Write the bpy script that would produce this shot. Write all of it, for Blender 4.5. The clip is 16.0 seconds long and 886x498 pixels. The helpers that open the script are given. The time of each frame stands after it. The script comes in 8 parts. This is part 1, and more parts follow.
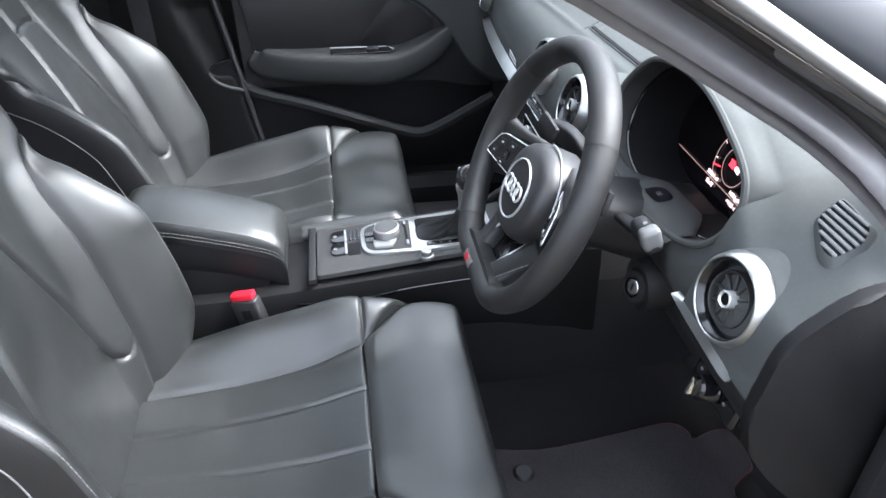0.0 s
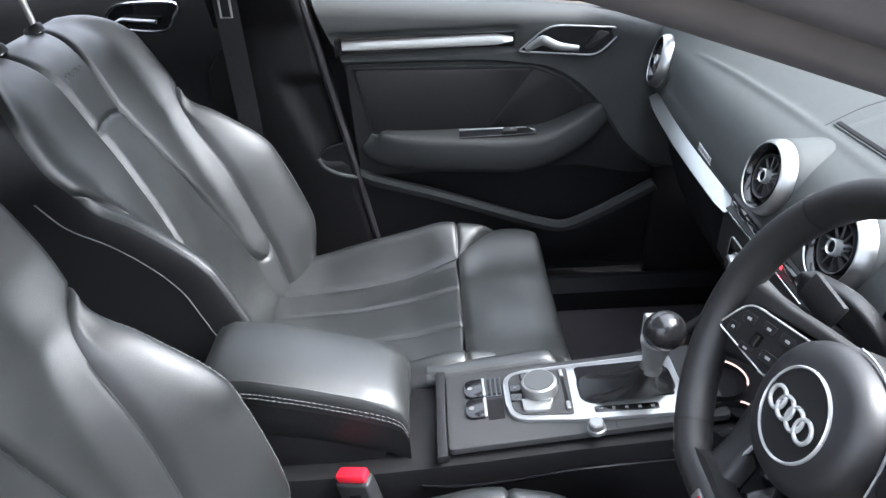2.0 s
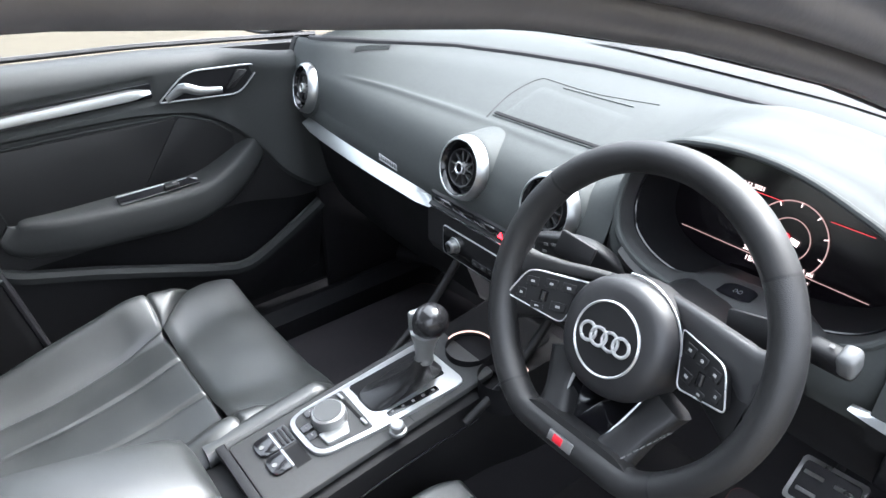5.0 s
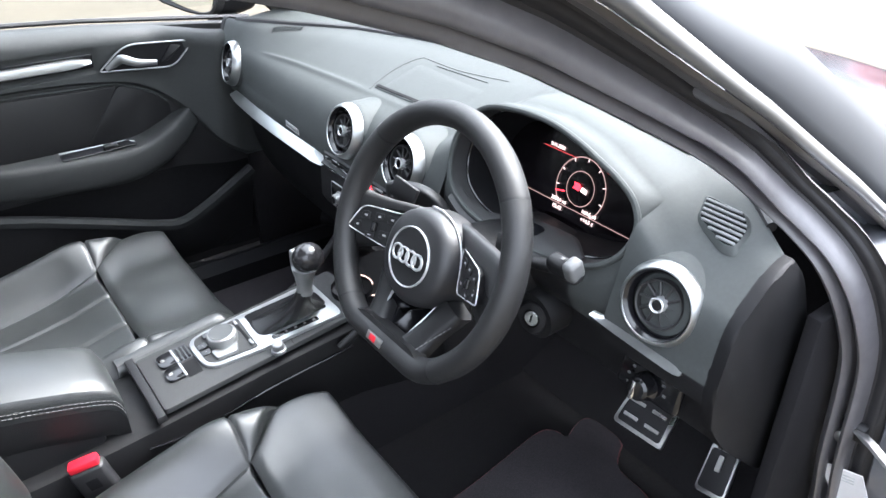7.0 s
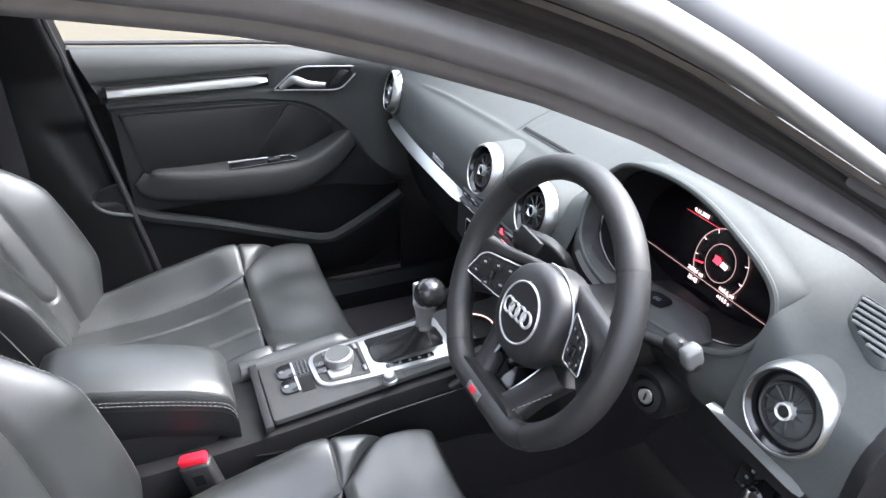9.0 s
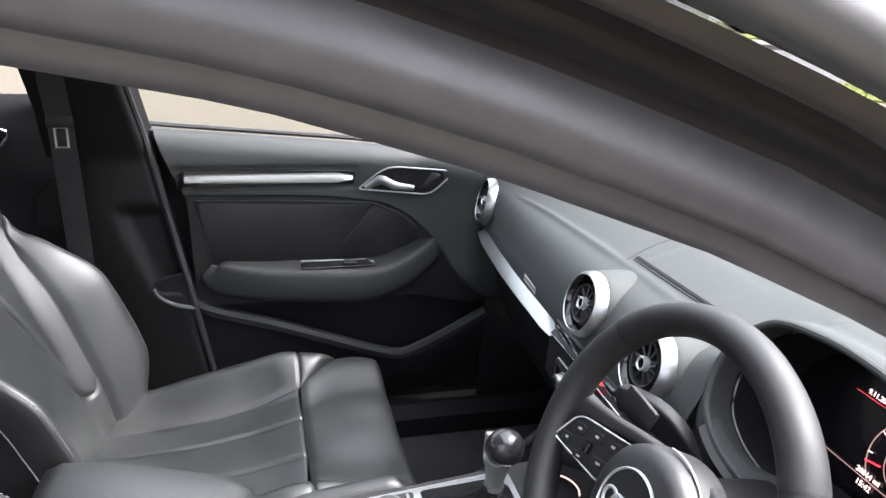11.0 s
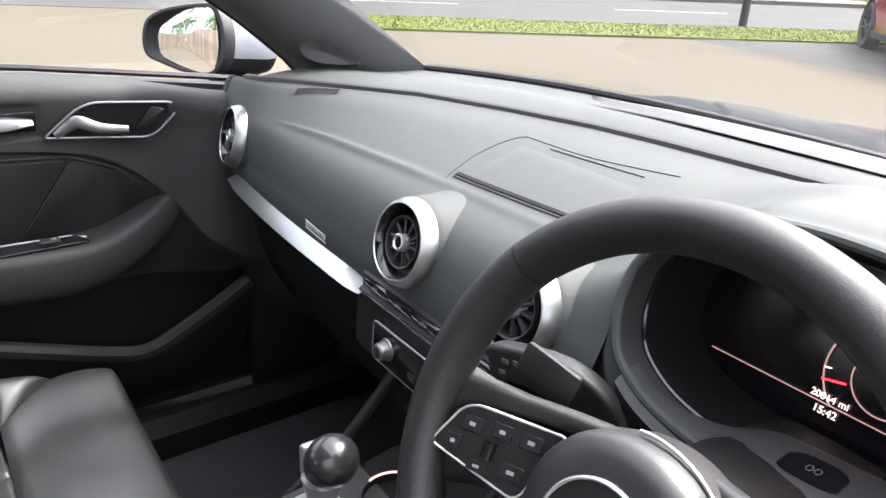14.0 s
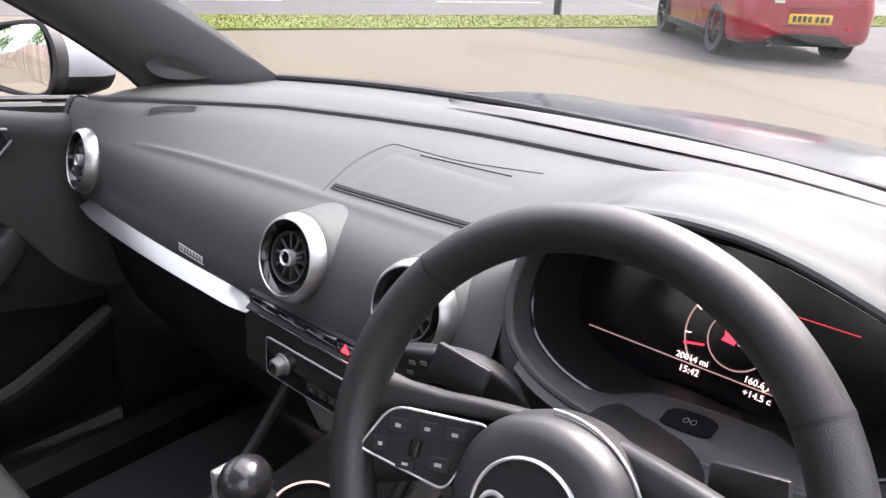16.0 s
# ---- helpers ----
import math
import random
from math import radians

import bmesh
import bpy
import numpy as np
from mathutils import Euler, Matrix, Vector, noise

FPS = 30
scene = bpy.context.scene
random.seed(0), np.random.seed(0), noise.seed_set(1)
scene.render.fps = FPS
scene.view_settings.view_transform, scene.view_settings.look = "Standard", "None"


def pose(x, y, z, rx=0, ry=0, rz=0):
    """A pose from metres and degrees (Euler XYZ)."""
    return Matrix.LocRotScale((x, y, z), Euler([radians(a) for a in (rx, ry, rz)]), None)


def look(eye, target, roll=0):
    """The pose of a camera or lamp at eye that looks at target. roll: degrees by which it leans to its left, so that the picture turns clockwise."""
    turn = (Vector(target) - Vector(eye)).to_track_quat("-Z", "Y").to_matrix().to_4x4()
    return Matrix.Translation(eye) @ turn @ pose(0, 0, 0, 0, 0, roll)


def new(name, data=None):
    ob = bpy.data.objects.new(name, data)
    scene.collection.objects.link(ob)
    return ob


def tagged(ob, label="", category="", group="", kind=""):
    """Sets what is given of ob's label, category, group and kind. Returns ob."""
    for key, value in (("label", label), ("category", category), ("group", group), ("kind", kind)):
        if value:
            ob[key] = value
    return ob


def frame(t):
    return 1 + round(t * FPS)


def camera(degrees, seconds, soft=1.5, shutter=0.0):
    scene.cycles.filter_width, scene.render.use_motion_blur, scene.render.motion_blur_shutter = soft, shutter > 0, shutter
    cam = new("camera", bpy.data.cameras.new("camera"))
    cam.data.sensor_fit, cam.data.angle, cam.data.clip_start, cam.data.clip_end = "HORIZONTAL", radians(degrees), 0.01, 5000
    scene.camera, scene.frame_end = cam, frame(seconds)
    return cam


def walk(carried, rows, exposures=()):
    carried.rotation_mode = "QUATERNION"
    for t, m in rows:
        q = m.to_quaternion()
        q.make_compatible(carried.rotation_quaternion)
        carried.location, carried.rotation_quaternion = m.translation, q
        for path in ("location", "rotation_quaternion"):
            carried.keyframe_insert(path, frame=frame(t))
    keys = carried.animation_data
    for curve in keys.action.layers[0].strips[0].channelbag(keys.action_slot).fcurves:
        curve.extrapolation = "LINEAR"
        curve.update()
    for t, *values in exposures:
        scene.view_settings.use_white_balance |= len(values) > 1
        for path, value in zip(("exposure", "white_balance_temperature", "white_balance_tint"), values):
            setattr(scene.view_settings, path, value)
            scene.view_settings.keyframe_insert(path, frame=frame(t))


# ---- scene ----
cam = camera(62.6, 16.0)
PATH = [
    (0, (1.158, -0.378, 1.355), (-0.475, -0.122, 0.228), 0.5),
    (0.5, (1.044, -0.355, 1.346), (-0.604, -0.2, 0.222), -0.4),
    (1, (0.921, -0.391, 1.33), (-0.756, -0.377, 0.241), -1.6),
    (1.5, (0.829, -0.426, 1.314), (-0.865, -0.504, 0.253), -2.9),
    (2, (0.775, -0.433, 1.316), (-0.94, -0.434, 0.287), -3.0),
    (2.5, (0.741, -0.481, 1.319), (-0.98, -0.272, 0.321), -2.3),
    (3, (0.703, -0.54, 1.329), (-0.976, -0.074, 0.347), -2.3),
    (3.2, (0.701, -0.573, 1.348), (-0.933, 0.016, 0.355), -1.2),
    (5.3, (0.742, -0.646, 1.351), (-0.639, 0.392, 0.343), -2.1),
    (5.5, (0.794, -0.647, 1.36), (-0.586, 0.399, 0.359), -1.9),
    (6, (0.907, -0.63, 1.377), (-0.473, 0.42, 0.38), -1.3),
    (6.5, (0.978, -0.604, 1.371), (-0.391, 0.45, 0.362), -0.5),
    (7, (1.02, -0.609, 1.379), (-0.352, 0.423, 0.354), -0.1),
    (7.5, (1.047, -0.587, 1.374), (-0.342, 0.415, 0.342), 0.4),
    (8, (1.06, -0.583, 1.38), (-0.369, 0.358, 0.343), 0.4),
    (8.5, (1.065, -0.6, 1.389), (-0.452, 0.205, 0.363), 0.1),
    (9, (1.012, -0.539, 1.391), (-0.606, 0.136, 0.43), 0.4),
    (9.5, (0.983, -0.482, 1.397), (-0.727, 0.074, 0.521), 3.0),
    (10, (0.971, -0.472, 1.407), (-0.774, 0.026, 0.568), 4.9),
    (10.2, (0.954, -0.469, 1.41), (-0.805, 0.019, 0.592), 4.5),
    (12.3, (0.633, -0.468, 1.188), (-1.211, 0.062, 0.626), 2.4),
    (12.5, (0.626, -0.47, 1.192), (-1.208, 0.087, 0.621), 2.6),
    (13, (0.578, -0.441, 1.197), (-1.129, 0.315, 0.48), 0.5),
    (13.5, (0.538, -0.425, 1.199), (-0.99, 0.578, 0.389), 2.2),
    (14, (0.538, -0.416, 1.194), (-0.935, 0.691, 0.417), 2.8),
    (14.5, (0.554, -0.422, 1.204), (-0.894, 0.722, 0.434), 2.1),
    (15, (0.549, -0.448, 1.206), (-0.807, 0.795, 0.421), 2.6),
    (15.5, (0.531, -0.458, 1.211), (-0.723, 0.887, 0.423), 2.6),
    (16, (0.529, -0.468, 1.219), (-0.657, 0.943, 0.444), 2.3),
]

# ---- the brightness of the film and of the day ----
SKY, SUN, SUN_AZIMUTH, SUN_HEIGHT = 0.15, 0.35, 8.0, 50.0
EXPOSURES = [(0.0, 3.62, 6000, 11), (0.5, 3.66, 6000, 11), (1.5, 3.52, 6000, 11), (2.5, 3.5, 6000, 12), (5.5, 3.8, 6050, 10), (7.5, 3.82, 6050, 11), (9.0, 3.78, 6120, 13), (10.0, 3.47, 6200, 15), (12.5, 3.56, 6500, 15), (13.5, 3.54, 6520, 15), (16.0, 3.4, 6550, 21)]
walk(cam, [(t, look(eye, target, roll)) for t, eye, target, roll in PATH], EXPOSURES)

# ---- sky and sun: an overcast afternoon ----
world = bpy.data.worlds.new("overcast_sky")
scene.world = world
world.use_nodes = True
wn, wl = world.node_tree.nodes, world.node_tree.links
sky = wn.new("ShaderNodeTexSky")
sky.sky_type = "NISHITA"
sky.sun_disc = False
sky.sun_elevation, sky.sun_rotation = radians(SUN_HEIGHT), radians(SUN_AZIMUTH)
sky.air_density, sky.dust_density, sky.ozone_density = 1.0, 4.0, 0.6
grey = wn.new("ShaderNodeHueSaturation")
grey.inputs["Saturation"].default_value = 0.25
wl.new(sky.outputs[0], grey.inputs["Color"])
# an overcast sky is brightest overhead and a third of that at the horizon
where, height, rise, shade = wn.new("ShaderNodeTexCoord"), wn.new("ShaderNodeSeparateXYZ"), wn.new("ShaderNodeMapRange"), wn.new("ShaderNodeVectorMath")
shade.operation = "SCALE"
rise.inputs["To Min"].default_value, rise.inputs["To Max"].default_value = 0.42, 1.55
wl.new(where.outputs["Generated"], height.inputs[0])
wl.new(height.outputs["Z"], rise.inputs["Value"])
wl.new(grey.outputs[0], shade.inputs[0])
wl.new(rise.outputs[0], shade.inputs["Scale"])
wl.new(shade.outputs[0], wn["Background"].inputs["Color"])
wn["Background"].inputs["Strength"].default_value = SKY

sun = new("sun", bpy.data.lights.new("sun", "SUN"))
sun.data.energy, sun.data.angle, sun.data.color = SUN, radians(30), (1.0, 0.97, 0.93)
sun.matrix_world = look((30 * math.sin(radians(SUN_AZIMUTH)) * math.cos(radians(SUN_HEIGHT)), 30 * math.cos(radians(SUN_AZIMUTH)) * math.cos(radians(SUN_HEIGHT)), 30 * math.sin(radians(SUN_HEIGHT))), (0, 0, 0))


# ---- materials ----
def material(name, base, rough=0.5, metal=0.0, spread=0.15, scale=60.0, bump=0.0, bump_scale=400.0, coat=0.0, spec=0.5, dirt=0.0, dirt_scale=6.0, object_random=0.0):
    m = bpy.data.materials.new(name)
    m.use_nodes = True
    n, l = m.node_tree.nodes, m.node_tree.links
    b = n["Principled BSDF"]
    b.inputs["Metallic"].default_value = metal
    b.inputs["Specular IOR Level"].default_value = spec
    b.inputs["Coat Weight"].default_value = coat
    b.inputs["Coat Roughness"].default_value = 0.04
    co = n.new("ShaderNodeTexCoord")
    big, fine = n.new("ShaderNodeTexNoise"), n.new("ShaderNodeTexNoise")
    big.inputs["Scale"].default_value, big.inputs["Detail"].default_value = dirt_scale, 4
    fine.inputs["Scale"].default_value, fine.inputs["Detail"].default_value = scale, 3
    for t in (big, fine):
        l.new(co.outputs["Object"], t.inputs["Vector"])
    add = n.new("ShaderNodeMath")
    add.operation = "ADD"
    l.new(big.outputs["Fac"], add.inputs[0])
    l.new(fine.outputs["Fac"], add.inputs[1])
    ramp = n.new("ShaderNodeMapRange")
    ramp.inputs["From Min"].default_value, ramp.inputs["From Max"].default_value = 0.6, 1.4
    ramp.inputs["To Min"].default_value, ramp.inputs["To Max"].default_value = 1 - spread, 1 + spread
    l.new(add.outputs[0], ramp.inputs["Value"])
    mul = n.new("ShaderNodeVectorMath")
    mul.operation = "SCALE"
    mul.inputs[0].default_value = base
    l.new(ramp.outputs[0], mul.inputs["Scale"])
    out = mul.outputs[0]
    if object_random:
        info, r2, m2 = n.new("ShaderNodeObjectInfo"), n.new("ShaderNodeMapRange"), n.new("ShaderNodeVectorMath")
        r2.inputs["To Min"].default_value, r2.inputs["To Max"].default_value = 1 - object_random, 1 + object_random
        m2.operation = "SCALE"
        l.new(info.outputs["Random"], r2.inputs["Value"])
        l.new(out, m2.inputs[0])
        l.new(r2.outputs[0], m2.inputs["Scale"])
        out = m2.outputs[0]
    l.new(out, b.inputs["Base Color"])
    rr = n.new("ShaderNodeMapRange")
    rr.inputs["From Min"].default_value, rr.inputs["From Max"].default_value = 0.3, 0.7
    rr.inputs["To Min"].default_value, rr.inputs["To Max"].default_value = max(0.0, rough * (1 - 0.6 * spread) - dirt * 0.5), min(1, rough * (1 + 0.6 * spread) + dirt)
    l.new(big.outputs["Fac"], rr.inputs["Value"])
    l.new(rr.outputs[0], b.inputs["Roughness"])
    if bump:
        grain, bm_ = n.new("ShaderNodeTexVoronoi"), n.new("ShaderNodeBump")
        grain.inputs["Scale"].default_value = bump_scale
        l.new(co.outputs["Object"], grain.inputs["Vector"])
        bm_.inputs["Strength"].default_value, bm_.inputs["Distance"].default_value = bump, 0.0006
        l.new(grain.outputs["Distance"], bm_.inputs["Height"])
        l.new(bm_.outputs[0], b.inputs["Normal"])
    return m


def lit(name, colour, strength):
    m = bpy.data.materials.new(name)
    m.use_nodes = True
    b = m.node_tree.nodes["Principled BSDF"]
    b.inputs["Base Color"].default_value = (*[c * 0.3 for c in colour], 1)
    b.inputs["Emission Color"].default_value = (*colour, 1)
    b.inputs["Emission Strength"].default_value = strength
    b.inputs["Roughness"].default_value = 0.3
    return m


def pane(name, tint, rough=0.0, strength=1.0):
    """Clear glass: straight through, with a Fresnel gloss."""
    m = bpy.data.materials.new(name)
    m.use_nodes = True
    n, l = m.node_tree.nodes, m.node_tree.links
    n.remove(n["Principled BSDF"])
    mix, clear, gloss, fr = n.new("ShaderNodeMixShader"), n.new("ShaderNodeBsdfTransparent"), n.new("ShaderNodeBsdfGlossy"), n.new("ShaderNodeFresnel")
    clear.inputs[0].default_value = (*tint, 1)
    gloss.inputs["Roughness"].default_value = rough
    fr.inputs[0].default_value = 1.45
    l.new(fr.outputs[0], mix.inputs[0])
    l.new(clear.outputs[0], mix.inputs[1])
    l.new(gloss.outputs[0], mix.inputs[2])
    l.new(mix.outputs[0], n["Material Output"].inputs[0])
    return m


LEATHER = material("black_leather", (0.0095, 0.0109, 0.0108), 0.42, spread=0.16, scale=90, bump=0.24, bump_scale=900, dirt=0.06, dirt_scale=14, spec=0.80)
LEATHER_WHEEL = material("worn_wheel_leather", (0.011, 0.011, 0.0115), 0.50, spread=0.2, scale=150, bump=0.16, bump_scale=1400, dirt=0.09, dirt_scale=14, spec=0.4)
PERFORATED = material("perforated_leather", (0.009, 0.009, 0.0095), 0.46, spread=0.2, scale=150, bump=0.35, bump_scale=1100)
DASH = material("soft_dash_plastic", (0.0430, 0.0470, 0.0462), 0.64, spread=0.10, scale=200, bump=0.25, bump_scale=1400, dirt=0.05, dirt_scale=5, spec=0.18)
DOORTOP = material("soft_door_top", (0.030, 0.032, 0.032), 0.62, spread=0.10, scale=200, bump=0.25, bump_scale=1200, dirt=0.05, dirt_scale=5, spec=0.25)
DOORPAD = material("soft_door_padding", (0.022, 0.0232, 0.0235), 0.60, spread=0.10, scale=200, bump=0.25, bump_scale=1200, dirt=0.05, dirt_scale=5, spec=0.25)
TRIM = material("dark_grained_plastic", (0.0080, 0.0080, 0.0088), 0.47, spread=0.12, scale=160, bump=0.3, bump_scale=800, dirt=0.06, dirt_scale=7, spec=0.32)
DOORCLOTH = material("door_insert_leatherette", (0.0060, 0.0061, 0.0067), 0.54, spread=0.15, scale=120, bump=0.3, bump_scale=700, dirt=0.05, spec=0.3)
# also on the seat flanks, where its darker tone stands in for shade
LEATHERETTE = material("leatherette_and_flank_shade", (0.0075, 0.0076, 0.0082), 0.48, spread=0.15, scale=120, bump=0.3, bump_scale=700, dirt=0.05, spec=0.38)
BUCKLE = material("buckle_plastic", (0.014, 0.014, 0.015), 0.45, spread=0.1, scale=120, bump=0.2, bump_scale=800)
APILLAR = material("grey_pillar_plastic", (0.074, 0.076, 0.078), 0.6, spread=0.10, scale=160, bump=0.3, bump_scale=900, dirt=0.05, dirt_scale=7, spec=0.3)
# centre pillar plastic with the shade it stands in darkened into its colour
BPILLAR = material("shade_darkened_trim", (0.0038, 0.0038, 0.0042), 0.5, spread=0.12, scale=160, bump=0.3, bump_scale=800, dirt=0.06, dirt_scale=7, spec=0.22)
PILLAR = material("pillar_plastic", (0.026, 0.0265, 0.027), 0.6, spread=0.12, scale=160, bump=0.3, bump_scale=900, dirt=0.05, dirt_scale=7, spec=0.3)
GLOSS = material("piano_black", (0.006, 0.006, 0.007), 0.14, spread=0.1, scale=30, dirt=0.05)
# raised above the black rubber to stand in for light on the lips
SEALRUBBER = material("lightened_seal_rubber", (0.072, 0.069, 0.074), 0.38, spread=0.2, scale=80, bump=0.1, bump_scale=300, dirt=0.08, spec=0.9)
RUBBER = material("black_rubber", (0.020, 0.0195, 0.0210), 0.45, spread=0.2, scale=80, bump=0.1, bump_scale=300, dirt=0.1, spec=0.3)
# for dark plastics, and for shade painted into hollows and the footwells
DARKHOLE = material("dark_plastic_and_shade", (0.0060, 0.0060, 0.0068), 0.7, spread=0.2, scale=80, spec=0.12)
CARPET = material("black_carpet", (0.0100, 0.0096, 0.0105), 0.95, spread=0.5, scale=500, bump=1.0, bump_scale=900, spec=0.1)
MATCARPET = material("floor_mat_pile", (0.032, 0.0292, 0.0317), 0.95, spread=0.5, scale=420, bump=1.0, bump_scale=700, spec=0.1)
REDTHREAD = material("dark_red_thread", (0.085, 0.022, 0.026), 0.8, spread=0.3, scale=300)
SEAMTHREAD = material("grey_seam_thread", (0.085, 0.085, 0.085), 0.7, spread=0.2, scale=300)
MARKS = material("white_button_marks", (0.30, 0.30, 0.30), 0.6, spread=0.05, scale=100)
STITCH = material("grey_stitching", (0.10, 0.10, 0.10), 0.7, spread=0.2, scale=300)
ALU = material("brushed_aluminium", (0.40, 0.41, 0.415), 0.36, metal=0.85, spread=0.06, scale=300, bump=0.06, bump_scale=900, dirt=0.04)
SATIN = material("satin_aluminium", (0.40, 0.41, 0.41), 0.36, metal=1.0, spread=0.05, scale=250, dirt=0.04)
INLAY = material("satin_inlay", (0.37, 0.383, 0.38), 0.32, metal=0.9, spread=0.05, scale=250, dirt=0.04)
BADGE = material("pale_badge_metal", (0.42, 0.43, 0.43), 0.4, metal=0.2, spread=0.05, scale=100)
ENDPANEL = material("end_panel_plastic", (0.0055, 0.0055, 0.0062), 0.55, spread=0.12, scale=160, bump=0.3, bump_scale=800, dirt=0.06, dirt_scale=7, spec=0.2)
SILVERDARK = material("dull_steel", (0.10, 0.10, 0.10), 0.5, metal=0.6, spread=0.2, scale=80)
KNOBRIM = material("satin_knob_metal", (0.26, 0.265, 0.265), 0.34, metal=0.7, spread=0.05, scale=120, dirt=0.04)
KNOBTOP = material("grey_touch_surface", (0.035, 0.037, 0.037), 0.5, spread=0.06, scale=120)
STALKGREY = material("grey_stalk_plastic", (0.085, 0.087, 0.088), 0.4, spread=0.06, scale=120)
EMBLEM = material("satin_chrome_emblem", (0.52, 0.53, 0.53), 0.26, metal=0.55, spread=0.04, scale=60, dirt=0.03)
CHROME = material("chrome", (0.64, 0.64, 0.65), 0.10, metal=1.0, spread=0.03, scale=60, dirt=0.03)
SILVERPLASTIC = material("silver_plastic", (0.34, 0.345, 0.35), 0.38, metal=0.6, spread=0.06, scale=100)
# the car's silver paint, darkened in colour to hold back the sky's glare
PAINT = material("dimmed_silver_paint", (0.031, 0.033, 0.0365), 0.45, metal=0.0, spread=0.05, scale=900, coat=0.0, spec=0.10, dirt=0.03, dirt_scale=3)
STRIPMETAL = material("satin_window_strip", (0.21, 0.21, 0.214), 0.36, metal=0.75, spread=0.06, scale=60, dirt=0.05, dirt_scale=6)
# the brown tone is a reflection painted into the base colour
FLANGE = material("channel_with_brown_reflection", (0.15, 0.134, 0.118), 0.40, metal=0.4, spread=0.12, scale=40, dirt=0.08, dirt_scale=6)
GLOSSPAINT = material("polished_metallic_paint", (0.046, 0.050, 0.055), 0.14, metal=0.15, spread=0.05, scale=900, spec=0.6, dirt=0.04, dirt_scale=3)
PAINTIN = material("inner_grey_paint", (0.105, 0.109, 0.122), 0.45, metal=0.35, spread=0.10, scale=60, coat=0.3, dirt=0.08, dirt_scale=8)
LINER = material("dark_headlining", (0.010, 0.010, 0.0105), 0.9, spread=0.2, scale=300, bump=0.4, bump_scale=700)
TINTED = pane("tinted_windscreen_glass", (0.85, 0.875, 0.86))
MIRROR = material("mirror_glass", (0.88, 0.9, 0.9), 0.01, metal=1.0, spread=0.02, scale=5)
SCREEN = material("black_display", (0.004, 0.003, 0.004), 0.16, spread=0.1, scale=10)
REDPLASTIC = material("red_plastic", (0.50, 0.012, 0.025), 0.35, spread=0.08, scale=60)
PAPER = material("white_label", (0.6, 0.59, 0.59), 0.6, spread=0.06, scale=60)
STEEL = material("steel", (0.5, 0.49, 0.48), 0.3, metal=1.0, spread=0.15, scale=80, dirt=0.1)


# ---- building helpers ----
def part(name, bm, mat, parent=None, label="", sharp=38, kind=""):
    me = bpy.data.meshes.new(name)
    bm.normal_update()
    bm.to_mesh(me)
    bm.free()
    me.polygons.foreach_set("use_smooth", [True] * len(me.polygons))
    me.set_sharp_from_angle(angle=radians(sharp))
    me.materials.append(mat)
    ob = new(name, me)
    if parent is not None:
        ob.parent = parent
    return tagged(ob, label=label, kind=kind)


def thing(name, at, label, category, group="", kind=""):
    ob = new(name)
    ob.empty_display_size = 0.05
    ob.matrix_basis = Matrix.Translation(at) if not isinstance(at, Matrix) else at
    return tagged(ob, label, category, group, kind)


def smooth(points, n, closed=False):
    """A Catmull-Rom curve through the points, n samples per span."""
    P = [Vector(p) for p in points]
    k = len(P)
    get = (lambda i: P[i % k]) if closed else (lambda i: P[0] * 2 - P[1] if i < 0 else (P[-1] * 2 - P[-2] if i >= k else P[i]))
    out = []
    for i in range(k if closed else k - 1):
        a, b, c, d = get(i - 1), get(i), get(i + 1), get(i + 2)
        for j in range(n):
            t = j / n
            out.append(0.5 * ((2 * b) + (c - a) * t + (2 * a - 5 * b + 4 * c - d) * t * t + (3 * b - a - 3 * c + d) * t ** 3))
    return out if closed else out + [P[-1]]


def along(points, n, closed=False):
    """n samples at even distances on a polyline."""
    P = [Vector(p) for p in points] + ([Vector(points[0])] if closed else [])
    d = [0.0]
    for a, b in zip(P, P[1:]):
        d.append(d[-1] + (b - a).length)
    out, i = [], 0
    for j in range(n):
        s = d[-1] * j / (n if closed else n - 1)
        while i < len(P) - 2 and d[i + 1] < s:
            i += 1
        out.append(P[i].lerp(P[i + 1], (s - d[i]) / max(1e-9, d[i + 1] - d[i])))
    return out


def loft(rows, ring=False, loop=False, caps=False, bm=None):
    """A skin over rows of points. ring: each row is closed; loop: the last row meets the first."""
    bm = bm or bmesh.new()
    V = [[bm.verts.new(p) for p in row] for row in rows]
    R, C = len(V), len(V[0])
    for i in range(R if loop else R - 1):
        for j in range(C if ring else C - 1):
            q = (V[i][j], V[i][(j + 1) % C], V[(i + 1) % R][(j + 1) % C], V[(i + 1) % R][j])
            try:
                bm.faces.new(q)
            except ValueError:
                pass
    if caps:
        bm.faces.new(list(reversed(V[0])))
        bm.faces.new(V[-1])
    return bm


def sweep(path, profile, closed=False, up=(0, 0, 1), caps=True, bm=None, scales=None):
    """A profile of (side, up) pairs carried along a path."""
    path = [Vector(p) for p in path]
    rows, n = [], len(path)
    for i, p in enumerate(path):
        a = path[(i - 1) % n] if closed or i else p
        b = path[(i + 1) % n] if closed or i < n - 1 else p
        t = (b - a).normalized()
        side = t.cross(Vector(up)).normalized()
        top = side.cross(t)
        s = scales[i] if scales else 1.0
        rows.append([p + side * (u * s) + top * (v * s) for u, v in profile])
    return loft(rows, ring=True, loop=closed, caps=caps and not closed, bm=bm)


def circle(r, n=12, squash=1.0):
    return [(r * math.cos(2 * math.pi * i / n), squash * r * math.sin(2 * math.pi * i / n)) for i in range(n)]


